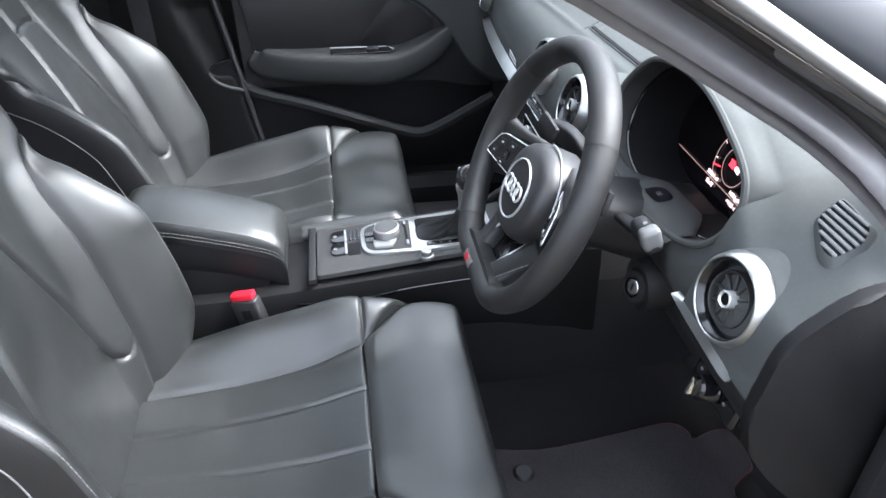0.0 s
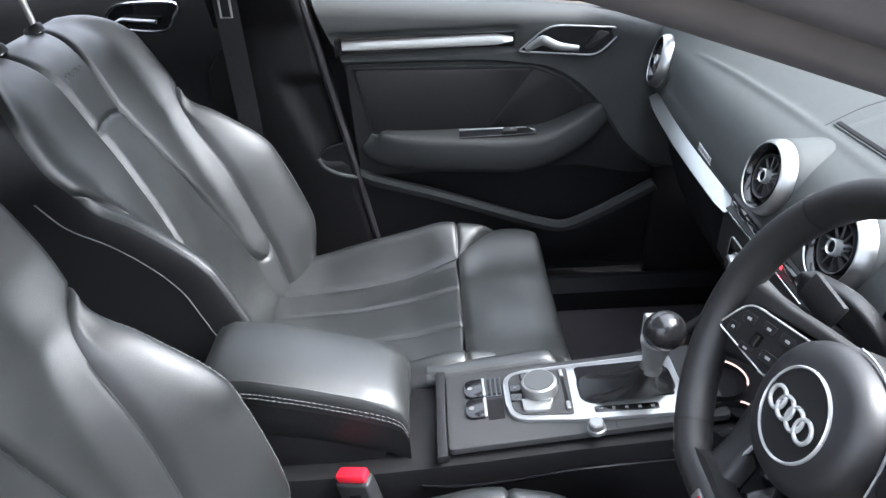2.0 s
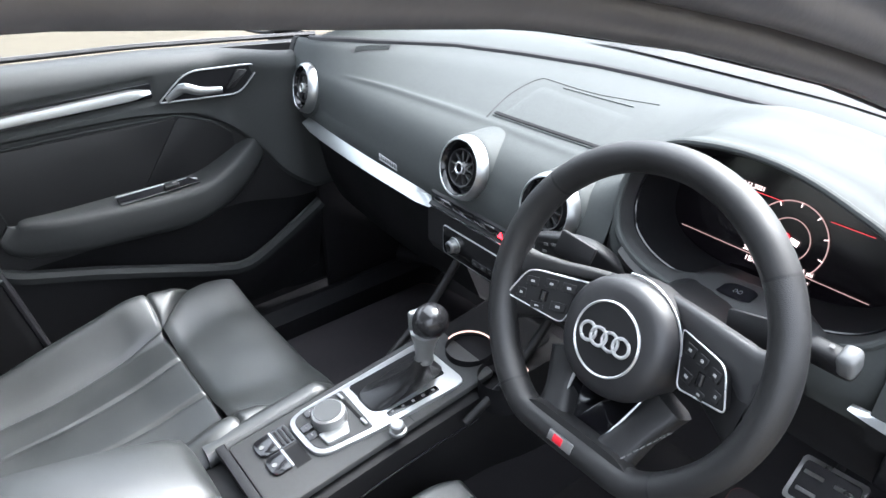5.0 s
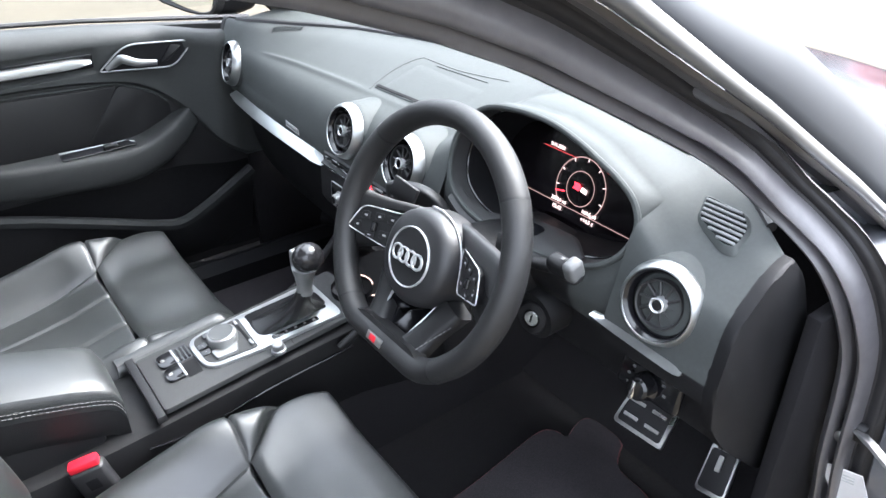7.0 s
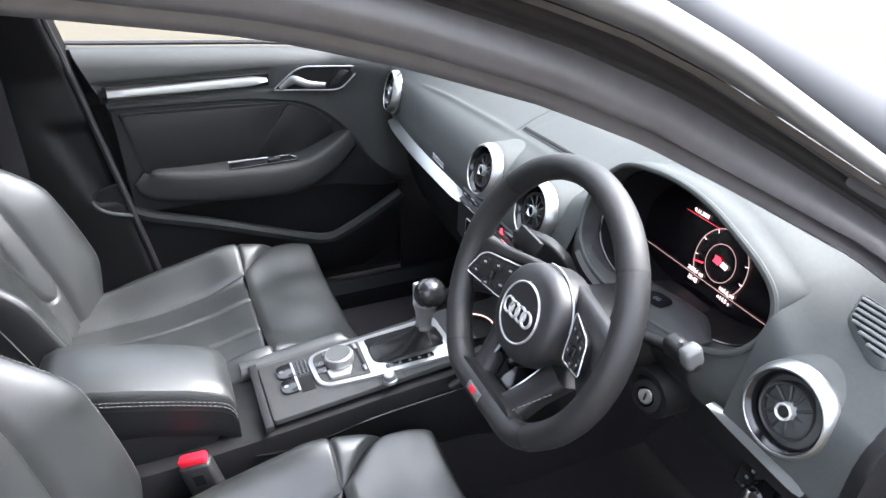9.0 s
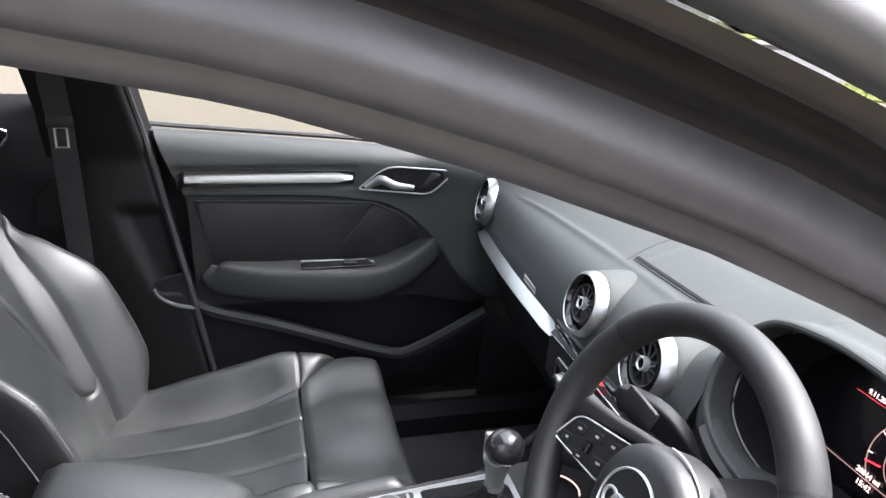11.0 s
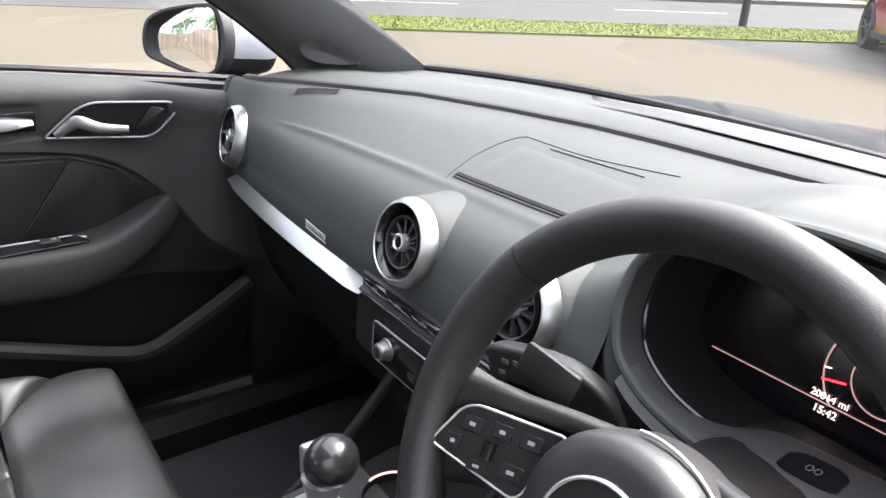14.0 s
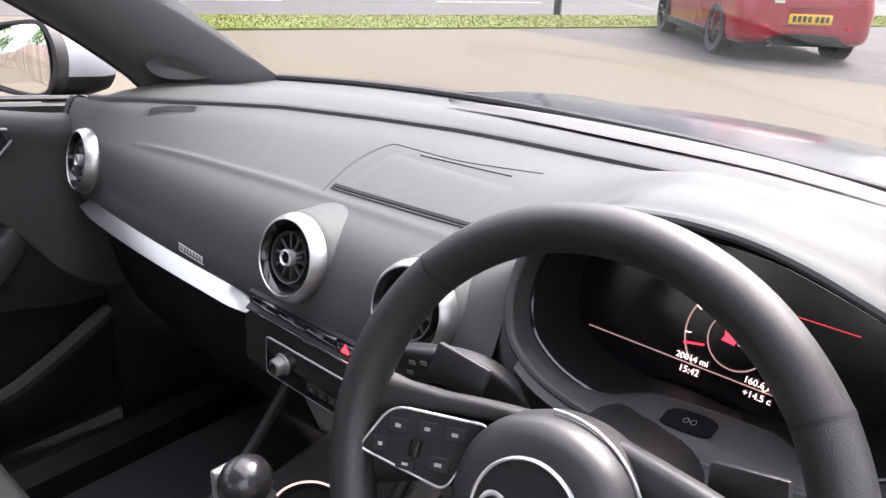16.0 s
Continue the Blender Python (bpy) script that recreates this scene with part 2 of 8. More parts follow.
def tube(path, r, n=10, closed=False, up=(0, 0, 1), bm=None, scales=None, squash=1.0):
    return sweep(path, circle(r, n, squash), closed, up, True, bm, scales)


def turned(profile, m=Matrix(), n=40, bm=None, caps=False):
    """A profile of (radius, height) turned round the z axis of m."""
    rows = [[m @ Vector((r * math.cos(2 * math.pi * i / n), r * math.sin(2 * math.pi * i / n), h)) for i in range(n)] for r, h in profile]
    return loft(rows, ring=True, caps=caps, bm=bm)


def block(size, m=Matrix(), bevel=0.004, seg=2, bm=None):
    """A box with rounded edges, centred on m."""
    one = bmesh.new()
    bmesh.ops.create_cube(one, size=1.0, matrix=Matrix.Diagonal((*size, 1)))
    if bevel:
        bmesh.ops.bevel(one, geom=list(one.edges), offset=min(bevel, 0.49 * min(size)), segments=seg, profile=0.5, affect="EDGES")
    bmesh.ops.transform(one, matrix=m, verts=one.verts)
    if bm is None:
        return one
    me = bpy.data.meshes.new("scrap")
    one.to_mesh(me)
    one.free()
    bm.from_mesh(me)
    bpy.data.meshes.remove(me)
    return bm


def plate(outline, depth, m=Matrix(), bevel=0.0, seg=2):
    """A flat outline of (x, y) pairs with thickness: its face at z = depth, its back at z = 0."""
    bm = bmesh.new()
    low = [bm.verts.new((x, y, 0)) for x, y in outline]
    top = [bm.verts.new((x, y, depth)) for x, y in outline]
    k = len(outline)
    bm.faces.new(list(reversed(low)))
    face = bm.faces.new(top)
    for i in range(k):
        bm.faces.new((low[i], low[(i + 1) % k], top[(i + 1) % k], top[i]))
    if bevel:
        bmesh.ops.bevel(bm, geom=list(face.edges), offset=bevel, segments=seg, profile=0.5, affect="EDGES")
    bmesh.ops.recalc_face_normals(bm, faces=bm.faces)
    bmesh.ops.transform(bm, matrix=m, verts=bm.verts)
    return bm


def rounded(points, r, n=5):
    """A 2D outline with its corners rounded."""
    out, k = [], len(points)
    for i in range(k):
        p, a, b = Vector(points[i]).to_2d(), Vector(points[i - 1]).to_2d(), Vector(points[(i + 1) % k]).to_2d()
        ri = r[i] if isinstance(r, (list, tuple)) else r
        da, db = min(ri, 0.45 * (a - p).length), min(ri, 0.45 * (b - p).length)
        s, e = p + (a - p).normalized() * da, p + (b - p).normalized() * db
        for j in range(n + 1):
            t = j / n
            out.append(tuple((1 - t) ** 2 * s + 2 * t * (1 - t) * p + t * t * e))
    return out


def axes(origin, x, z):
    """A pose from an origin, a direction for x and one for z (made square)."""
    z, x = Vector(z).normalized(), Vector(x)
    y = z.cross(x).normalized()
    x = y.cross(z)
    return Matrix(((x.x, y.x, z.x, origin[0]), (x.y, y.y, z.y, origin[1]), (x.z, y.z, z.z, origin[2]), (0, 0, 0, 1)))


def words(text, size, mat, m, parent, name="lettering", label="", extrude=0.0004, align="CENTER"):
    cu = bpy.data.curves.new(name, "FONT")
    cu.body, cu.size, cu.extrude, cu.align_x, cu.align_y = text, size, extrude, align, "CENTER"
    tmp = bpy.data.objects.new("scrap", cu)
    me = bpy.data.meshes.new_from_object(tmp)
    bpy.data.objects.remove(tmp)
    me.name = name
    me.materials.clear()
    me.materials.append(mat)
    ob = new(name, me)
    ob.parent = parent
    ob.matrix_basis = m
    return tagged(ob, label=label)


def ramp(x, xs, ys):
    """A smooth step from key to key."""
    if x <= xs[0]:
        return ys[0]
    for a, b, p, q in zip(xs, xs[1:], ys, ys[1:]):
        if x <= b:
            t = (x - a) / (b - a)
            return p + (q - p) * t * t * (3 - 2 * t)
    return ys[-1]


def ease(x, xs, ys):
    """A monotone smooth curve through the keys."""
    n = len(xs)
    if x <= xs[0]:
        return ys[0]
    if x >= xs[-1]:
        return ys[-1]
    d = [(ys[i + 1] - ys[i]) / (xs[i + 1] - xs[i]) for i in range(n - 1)]
    m = [d[0]] + [0.0 if d[i - 1] * d[i] <= 0 else 2 * d[i - 1] * d[i] / (d[i - 1] + d[i]) for i in range(1, n - 1)] + [d[-1]]
    i = max(k for k in range(n - 1) if xs[k] <= x)
    h = xs[i + 1] - xs[i]
    t = (x - xs[i]) / h
    return (2 * t ** 3 - 3 * t * t + 1) * ys[i] + (t ** 3 - 2 * t * t + t) * h * m[i] + (3 * t * t - 2 * t ** 3) * ys[i + 1] + (t ** 3 - t * t) * h * m[i + 1]


def lin(x, xs, ys):
    return float(np.interp(x, xs, ys))


def stitches(path, mat, parent, r=0.0011, dash=0.0052, gap=0.0026, name="stitching", label="light grey thread stitching", lift=(0, 0, 0)):
    """A row of short threads along a path, one mesh."""
    P = [Vector(p) + Vector(lift) for p in path]
    total = sum((b - a).length for a, b in zip(P, P[1:]))
    n = max(2, int(total / (dash + gap)))
    S = along(P, n * 3 + 1)
    bm = bmesh.new()
    for i in range(n):
        tube([S[3 * i], S[3 * i + 1], S[3 * i + 2]], r, 4, bm=bm, up=(0.13, 0.31, 0.94))
    return part(name, bm, mat, parent, label)

# ---- ground, road and verge outside ----
# the road runs at 27 degrees to the car: ALONG it, ACROSS it
ALONG, ACROSS = Vector((0.46, 0.888, 0)), Vector((-0.888, 0.46, 0))


def spot(s, n, z=0.0):
    return ALONG * s + ACROSS * n + Vector((0, 0, z))


def strip(n0, n1, s0, s1, z0, z1, m=1):
    bm = bmesh.new()
    k = 24 * m
    rows = [[spot(s0 + (s1 - s0) * i / k, n, z) for n, z in ((n0, z0 - 0.3), (n0, z1), (n1, z1), (n1, z0 - 0.3))] for i in range(k + 1)]
    return loft(rows, ring=True, caps=True, bm=bm)


CONCRETE = material("pale_concrete", (0.0665, 0.0580, 0.0440), 0.9, spread=0.13, scale=14, bump=0.3, bump_scale=60, dirt_scale=0.5, spec=0.1)
ASPHALT = material("asphalt", (0.0480, 0.0480, 0.0470), 0.85, spread=0.18, scale=30, bump=0.3, bump_scale=120, dirt_scale=0.6, spec=0.1)
OLDASPHALT = material("grey_patch_asphalt", (0.0440, 0.0420, 0.0410), 0.9, spread=0.32, scale=8, bump=0.4, bump_scale=90, dirt_scale=1.5, spec=0.08)
GRASS = material("verge_grass", (0.080, 0.094, 0.026), 0.95, spec=0.05, spread=0.3, scale=12, dirt_scale=2)
KERB = material("kerb_stone", (0.052, 0.048, 0.040), 0.85, spread=0.15, scale=10)
WHITEPAINT = material("white_road_paint", (0.2, 0.2, 0.195), 0.7, spread=0.12, scale=8)

bm = bmesh.new()
bmesh.ops.create_grid(bm, x_segments=40, y_segments=40, size=400)
ground = tagged(part("ground", bm, CONCRETE), "pale beige concrete forecourt, dry and worn", "ground", kind="structure")
road = tagged(part("road", strip(11.9, 18.6, -150, 150, 0, 0.006), ASPHALT), "grey asphalt road with white markings", "road", kind="structure")
for i in range(24):
    part("road_marking", strip(15.0, 15.12, -60 + i * 6.0, -57.4 + i * 6.0, 0, 0.012), WHITEPAINT, road)
part("kerb", strip(18.6, 18.75, -150, 150, 0, 0.11), KERB, road)
tagged(part("pavement", strip(18.75, 20.6, -150, 150, 0, 0.10), KERB), "pale footpath beyond the road", "pavement", kind="structure")
tagged(part("patch", loft([[(-6.3, 9.25, 0.004), (-7.6, 12.3, 0.004), (-5.2, 17.5, 0.004)], [(-4.2, 8.75, 0.004), (-4.5, 12, 0.004), (-3.5, 17, 0.004)], [(-2.4, 8.33, 0.004), (-1, 12, 0.004), (0, 17, 0.004)], [(3.5, 8.9, 0.004), (5, 12, 0.004), (6, 17, 0.004)]]), OLDASPHALT), "grey worn asphalt under the red car", "asphalt", kind="structure")


def turf(name, n0, n1, s0, s1, z, count, seed, label):
    """A raised bed of soil with grass blades."""
    rng = random.Random(seed)
    bm = strip(n0, n1, s0, s1, 0, z)
    for _ in range(count):
        p = spot(rng.uniform(s0, s1), rng.uniform(n0, n1), z)
        a, h, w = rng.uniform(0, 6.28), rng.uniform(0.006, 0.022), rng.uniform(0.006, 0.014)
        d = Vector((math.cos(a), math.sin(a), 0))
        tip = p + Vector((rng.uniform(-0.03, 0.03), rng.uniform(-0.03, 0.03), h))
        bm.faces.new([bm.verts.new(p - d * w), bm.verts.new(p + d * w), bm.verts.new(tip)])
    return tagged(part(name, bm, GRASS), label, "grass", kind="stuff")


turf("grass_verge", 10.0, 11.9, -0.4, 40, 0.03, 60000, 3, "bright green mown grass strip by the road")
turf("far_grass", 20.6, 22.4, -80, 60, 0.13, 9000, 4, "green grass strip beyond the road")

# ---- car shell ----
FLOOR_Z = 0.295
bm = bmesh.new()
block((1.66, 2.9, 0.02), pose(0, -0.70, FLOOR_Z - 0.012), 0.004, bm=bm)
floor = tagged(part("floor", bm, CARPET), "black carpeted car floor", "floor", kind="structure")
# toe board and bulkhead
rows = [[(x, y, z) for y, z in ((0.30, 0.30), (0.42, 0.34), (0.56, 0.46), (0.62, 0.62), (0.62, 0.86))] for x in np.linspace(-0.74, 0.74, 9)]
tagged(part("wall_bulkhead", loft(rows), CARPET), "black carpeted toe board", "bulkhead", kind="structure")
# tunnel
rows = [[(x, y, z) for x, z in ((-0.16, 0.29), (-0.13, 0.40), (-0.09, 0.47), (0.03, 0.47), (0.08, 0.40), (0.11, 0.29))] for y in np.linspace(-1.3, 0.6, 12)]
tagged(part("floor_tunnel", loft(rows), CARPET), "black carpeted transmission tunnel", "floor", kind="structure")
# rear closing wall and rear seat back
tagged(part("wall_rear", block((1.5, 0.06, 0.75), pose(0, -2.06, 0.62), 0.01), LINER), "dark rear of the cabin", "wall", kind="structure")

# right-hand door aperture, front: inner seal edge, outer bright strip and outer skin, by distance along the car
def seal_z(y):
    return lin(y, (-1.1, -0.80, -0.614, -0.472, -0.378, -0.277, -0.191, -0.10, 0.0, 0.067, 0.117, 0.16), (1.335, 1.328, 1.311, 1.289, 1.264, 1.23, 1.193, 1.143, 1.085, 1.04, 0.998, 0.955))


def strip_z(y):
    return lin(y, (-1.1, -0.80, -0.60, -0.437, -0.338, -0.278, -0.206, -0.137, -0.067, 0.042, 0.293, 0.5), (1.435, 1.43, 1.405, 1.371, 1.338, 1.315, 1.28, 1.24, 1.20, 1.138, 0.984, 0.85))


def skin_z(y):
    return lin(y, (-1.1, -0.80, -0.60, -0.45, -0.334, -0.213, -0.13, -0.07, 0.102, 0.268, 0.5), (1.47, 1.465, 1.45, 1.42, 1.38, 1.318, 1.28, 1.25, 1.175, 1.086, 0.95))


def seal_x(z):
    return 0.65 - 0.4 * (z - 1.0)


aperture = thing("door_aperture", (0, 0, 0), "grey metal door aperture with black rubber weather seals", "door frame", kind="structure")


def edge_in(y):
    """The cabin edge of the seals, carried straight on past the foot of the pillar."""
    if y <= 0.0:
        return Vector((seal_x(seal_z(y)), y, seal_z(y)))
    return edge_in(0.0) + edge_out(y) - edge_out(0.0)


def edge_out(y):
    return Vector((0.678 + 0.02 * max(0, y), y, strip_z(y)))


def edge_skin(y):
    return Vector((0.655, y, skin_z(y)))


def band(fa, fb, mids, mat, name, label, ys):
    """A band between two lines, with a profile of (share, out) pairs."""
    rows = []
    for y in ys:
        a, b = fa(y), fb(y)
        across = b - a
        out = Vector((across.z, 0, -across.x)).normalized()
        rows.append([a + across * s + out * o for s, o in mids])
    return part(name, loft(rows), mat, aperture, label, sharp=50)


# the seals run down the windscreen pillar and bend into the hinge pillar
low_seal = smooth([(0.628, 0.060, 1.045), (0.650, 0.112, 1.000), (0.684, 0.138, 0.965), (0.722, 0.152, 0.925), (0.746, 0.172, 0.865), (0.753, 0.203, 0.786), (0.752, 0.242, 0.615), (0.750, 0.284, 0.492), (0.745, 0.305, 0.36)], 8)
seal_path = [edge_in(y) for y in np.linspace(-1.1, 0.0, 44)] + [Vector((0.622, 0.034, 1.063))] + low_seal[1:]


def seal_frame(i):
    p = seal_path[i]
    t = (seal_path[min(i + 1, len(seal_path) - 1)] - seal_path[max(i - 1, 0)]).normalized()
    y = min(p.y, 0.0)
    k = ramp(p.z, (0.90, 1.06), (0.0, 1.0)) if p.y > 0 else 1.0
    u = (edge_out(y) - edge_in(y)).lerp(Vector((0.105, 0.012, 0.010)), 1 - k)
    w = u.length
    u = (u - t * u.dot(t)).normalized()
    return p, u, t.cross(u), w


def seal_band(name, mids, mat, label):
    rows = []
    for i in range(len(seal_path)):
        p, u, n, w = seal_frame(i)
        rows.append([p + u * (w * s) + n * o for s, o in mids])
    return part(name, loft(rows), mat, aperture, label, sharp=60)


def seal_side(s, o):
    return [f[0] + f[1] * (f[3] * s) + f[2] * o for f in (seal_frame(i) for i in range(len(seal_path)))]


def trim_edge(y):
    return Vector((seal_x(seal_z(y)) - 0.055, y + 0.02, seal_z(y) + 0.055))


rows = [[edge_in(y) + Vector((-0.002, 0, -0.002)), edge_in(y).lerp(trim_edge(y), 0.4) - Vector((0.002, 0, 0.004)), trim_edge(y)] for y in np.linspace(-1.1, 0.02, 46)]
part("inner_trim", loft(rows), TRIM, aperture, "dark plastic pillar trim")
seal_band("inner_seal", ((-0.02, -0.012), (0.0, -0.003), (0.03, 0.004), (0.08, 0.008), (0.125, 0.004), (0.15, -0.006), (0.165, -0.022), (0.185, -0.022)), SEALRUBBER, "rounded rubber door seal, light put into its grey")
seal_band("middle_seal", ((0.185, -0.022), (0.20, -0.006), (0.228, 0.006), (0.265, 0.009), (0.305, 0.006), (0.340, -0.003), (0.365, -0.018)), SEALRUBBER, "rounded rubber seal lip, light put into its grey")
seal_band("outer_seal", ((0.365, -0.018), (0.39, -0.021), (0.43, -0.019), (0.47, -0.018), (0.505, -0.019), (0.52, -0.022)), RUBBER, "black rubber carrier")
seal_band("channel", ((0.52, -0.022), (0.56, -0.024), (0.60, -0.024), (0.615, -0.020)), RUBBER, "dark drain channel")
LONG = list(np.linspace(-1.1, 0.47, 60))
band(edge_in, edge_out, ((0.60, -0.021), (0.63, -0.018), (0.69, -0.017), (0.735, -0.014)), SEALRUBBER, "inner_flange", "grey rubber flange", LONG)
band(edge_in, edge_out, ((0.73, -0.014), (0.745, -0.004), (0.80, 0.003), (0.875, 0.006)), FLANGE, "flange", "window channel, brown reflection put into its grey", LONG)
band(edge_in, edge_out, ((0.872, 0.003), (0.885, 0.006), (0.925, 0.007), (0.97, 0.005), (1.00, 0.001), (1.02, -0.010)), STRIPMETAL, "window_strip", "satin silver window surround strip", LONG)
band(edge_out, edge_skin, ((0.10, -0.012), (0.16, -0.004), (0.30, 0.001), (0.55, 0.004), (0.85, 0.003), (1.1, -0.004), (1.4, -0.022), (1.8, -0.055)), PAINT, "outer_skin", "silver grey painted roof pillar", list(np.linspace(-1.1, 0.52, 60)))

# roof and headlining
rows = []
for y in np.linspace(-2.1, -0.30, 14):
    z = skin_z(max(y, -1.1)) - 0.035
    rows.append([(x, y, z + 0.05 * (1 - (x / 0.64) ** 2)) for x in np.linspace(-0.64, 0.64, 21)])
tagged(part("roof", loft(rows), PAINT), "silver grey painted car roof", "roof", kind="structure")
rows = [[(x, y, min(1.352, seal_z(max(y, -1.0)) + 0.062) + 0.03 * (1 - (x / 0.55) ** 2)) for x in np.linspace(-0.56, 0.56, 15)] for y in np.linspace(-2.0, -0.30, 12)]
tagged(part("ceiling", loft(rows), LINER), "black fabric headlining", "headlining", kind="structure")

# windscreen
def screen_point(u, v):
    """u across -1..1, v from base 0 to roof 1."""
    x0, x1 = 0.60 * u, 0.545 * u
    y0 = 0.492 - 0.110 * abs(u) ** 2.6
    y1 = -0.285 - 0.045 * u * u
    z0, z1 = 0.985 - 0.010 * u * u, 1.375 - 0.03 * u * u
    b = 0.02 * math.sin(math.pi * v)
    return Vector((x0 + (x1 - x0) * v, y0 + (y1 - y0) * v + b * 0.4, z0 + (z1 - z0) * v + b))


glassrows = [[screen_point(u, v) for u in np.linspace(-1, 1, 25)] for v in np.linspace(0, 1, 12)]
bm = loft(glassrows)
windscreen = part("window_windscreen", bm, TINTED)
windscreen.visible_shadow = False
tagged(windscreen, "clear curved windscreen", "windscreen", kind="structure")
part("base_seal", tube([screen_point(u, 0.0) + Vector((0, -0.003, 0.0)) for u in np.linspace(-1, 1, 41)], 0.007, 8), RUBBER, windscreen, "black rubber windscreen edge")

# left side of the body below the windows, with sill
rows = [[(x, y, z) for x, z in ((-0.80, 0.24), (-0.815, 0.6), (-0.81, 0.80), (-0.80, 0.900 if y > -0.75 else 1.035))] for y in list(np.linspace(-2.05, -0.78, 8)) + list(np.linspace(-0.72, 0.16, 10))]
bm = loft(rows)
bmesh.ops.solidify(bm, geom=list(bm.faces), thickness=0.03)
tagged(part("wall_left", bm, TRIM), "dark inner side of the car body", "car side", kind="structure")
# right side of the body behind the open door, with its pillar
# both stay out of view, added to keep light out of the cabin
rows = [[(x, y, z) for x, z in ((0.80, 0.24), (0.815, 0.6), (0.81, 0.80), (0.80, 1.035))] for y in np.linspace(-2.05, -1.02, 10)]
bm = loft(rows)
bmesh.ops.solidify(bm, geom=list(bm.faces), thickness=0.03)
tagged(part("wall_right", bm, TRIM), "dark inner side of the car body", "car side", kind="structure")
rows = [[(x + dx, y0 + dy, z) for dx, dy in ((0.03, 0.0), (0.0, 0.01), (-0.03, -0.04), (-0.03, -0.14), (0.03, -0.16))] for x, y0, z in ((0.80, -0.98, 0.30), (0.80, -0.99, 0.75), (0.79, -1.01, 1.02), (0.68, -1.06, 1.36))]
tagged(part("b_pillar_right", loft(rows, ring=True, caps=True), TRIM), "unseen centre pillar behind the open door, added against stray light", "pillar", kind="structure")
# sills both sides
for sx, nm in ((-1, "sill_left"), (1, "sill_right")):
    pr = [(0.0, -0.1), (0.07, -0.1), (0.07, 0.045), (0.03, 0.06), (0.0, 0.05)]
    bm = sweep([(sx * 0.67 if sx < 0 else 0.74, -1.5, 0.31), (sx * 0.67 if sx < 0 else 0.74, 0.40, 0.31)], pr if sx < 0 else [(-a, b) for a, b in pr])
    # sill in near-black, deepening the footwell shade by colour
    tagged(part(nm, bm, DARKHOLE), "black plastic door sill trim", "sill", kind="structure")
# footwell sides
for sx in (-1, 1):
    bm = block((0.02, 0.62, 0.64), pose(sx * 0.715, 0.36, 0.58) if sx < 0 else pose(0.735, 0.45, 0.56), 0.004)
    tagged(part("wall_footwell_left" if sx < 0 else "wall_footwell_right", bm, CARPET), "black carpeted footwell side", "footwell", kind="structure")

# ---- dashboard ----
dashboard = thing("dashboard", (0, 0, 0.5), "dark grey soft-touch dashboard with grained top", "dashboard")
DM = Matrix.Translation((0, 0, -0.5))


def dpart(name, bm, mat, label="", parent=None, **k):
    """A part of the dashboard, built in car coordinates."""
    bmesh.ops.transform(bm, matrix=DM, verts=bm.verts)
    return part(name, bm, mat, parent or dashboard, label, **k)


def top_y(x):
    return lin(x, (-0.70, -0.62, -0.50, -0.37, -0.235, -0.10, 0.0, 0.13, 0.285, 0.42, 0.55, 0.64, 0.70), (0.045, 0.055, 0.112, 0.205, 0.258, 0.298, 0.312, 0.323, 0.325, 0.29, 0.22, 0.15, 0.10))


SHAPE = ((0.0, 0.800), (-0.004, 0.825), (0.002, 0.855), (0.017, 0.888), (0.042, 0.912), (0.085, 0.929), (0.15, 0.950), (0.22, 0.968), (0.29, 0.977), (0.312, 0.979))


def dash_point(x, v):
    """The skin of the upper dashboard: v from the trim strip 0 to the rear seam 1."""
    k = v * (len(SHAPE) - 1)
    P = [Vector((a, b)) for a, b in SHAPE]
    i = min(int(k), len(P) - 2)
    t = k - i
    a, b, c, d = P[max(i - 1, 0)], P[i], P[i + 1], P[min(i + 2, len(P) - 1)]
    q = 0.5 * ((2 * b) + (c - a) * t + (2 * a - 5 * b + 4 * c - d) * t * t + (3 * b - a - 3 * c + d) * t ** 3)
    f = top_y(x) / 0.312
    y = q.x * (f if q.x > 0 else 1.0)
    z = q.y
    side = max(0.0, abs(x) - 0.40)
    z -= 0.018 * (side / 0.3) ** 2 * max(0, (v - 0.3)) * 1.2
    y += 0.020 * (max(0.0, -x - 0.30) / 0.35) ** 2 * (1 - v)
    h = lin(x, (0.13, 0.17, 0.20, 0.25, 0.36, 0.45, 0.54, 0.60, 0.66), (0.0, 0.020, 0.050, 0.086, 0.100, 0.088, 0.052, 0.012, 0.0))
    z += h * ramp(v, (0.30, 0.48, 0.60, 0.80, 1.0), (0.0, 0.92, 0.80, 0.40, 0.03))
    fade = ramp(abs(x), (0.14, 0.20, 0.42, 0.52), (0.6, 1.0, 1.0, 0.0)) if x < 0.15 else 0.0
    z += 0.0032 * fade * math.exp(-((v - 0.556) / 0.014) ** 2)
    return Vector((x, y, z))


def dash_grid(x0, x1, v0, v1, nx, nv):
    return [[dash_point(x, v) for v in np.linspace(v0, v1, nv)] for x in np.linspace(x0, x1, nx)]


# opening of the instrument hood: half-way outline of (across, up), leaning forward towards the top
OPENING = smooth([(x, z, 0) for x, z in ((0.193, 0.938), (0.200, 0.968), (0.237, 1.008), (0.300, 1.022), (0.360, 1.024), (0.410, 1.018), (0.461, 1.005), (0.505, 0.991), (0.535, 0.974), (0.549, 0.948), (0.541, 0.915), (0.510, 0.886), (0.450, 0.868), (0.350, 0.858), (0.263, 0.864), (0.215, 0.884), (0.197, 0.910))], 5, True)


def lean(z):
    return 0.020 + (z - 0.90) * 0.35


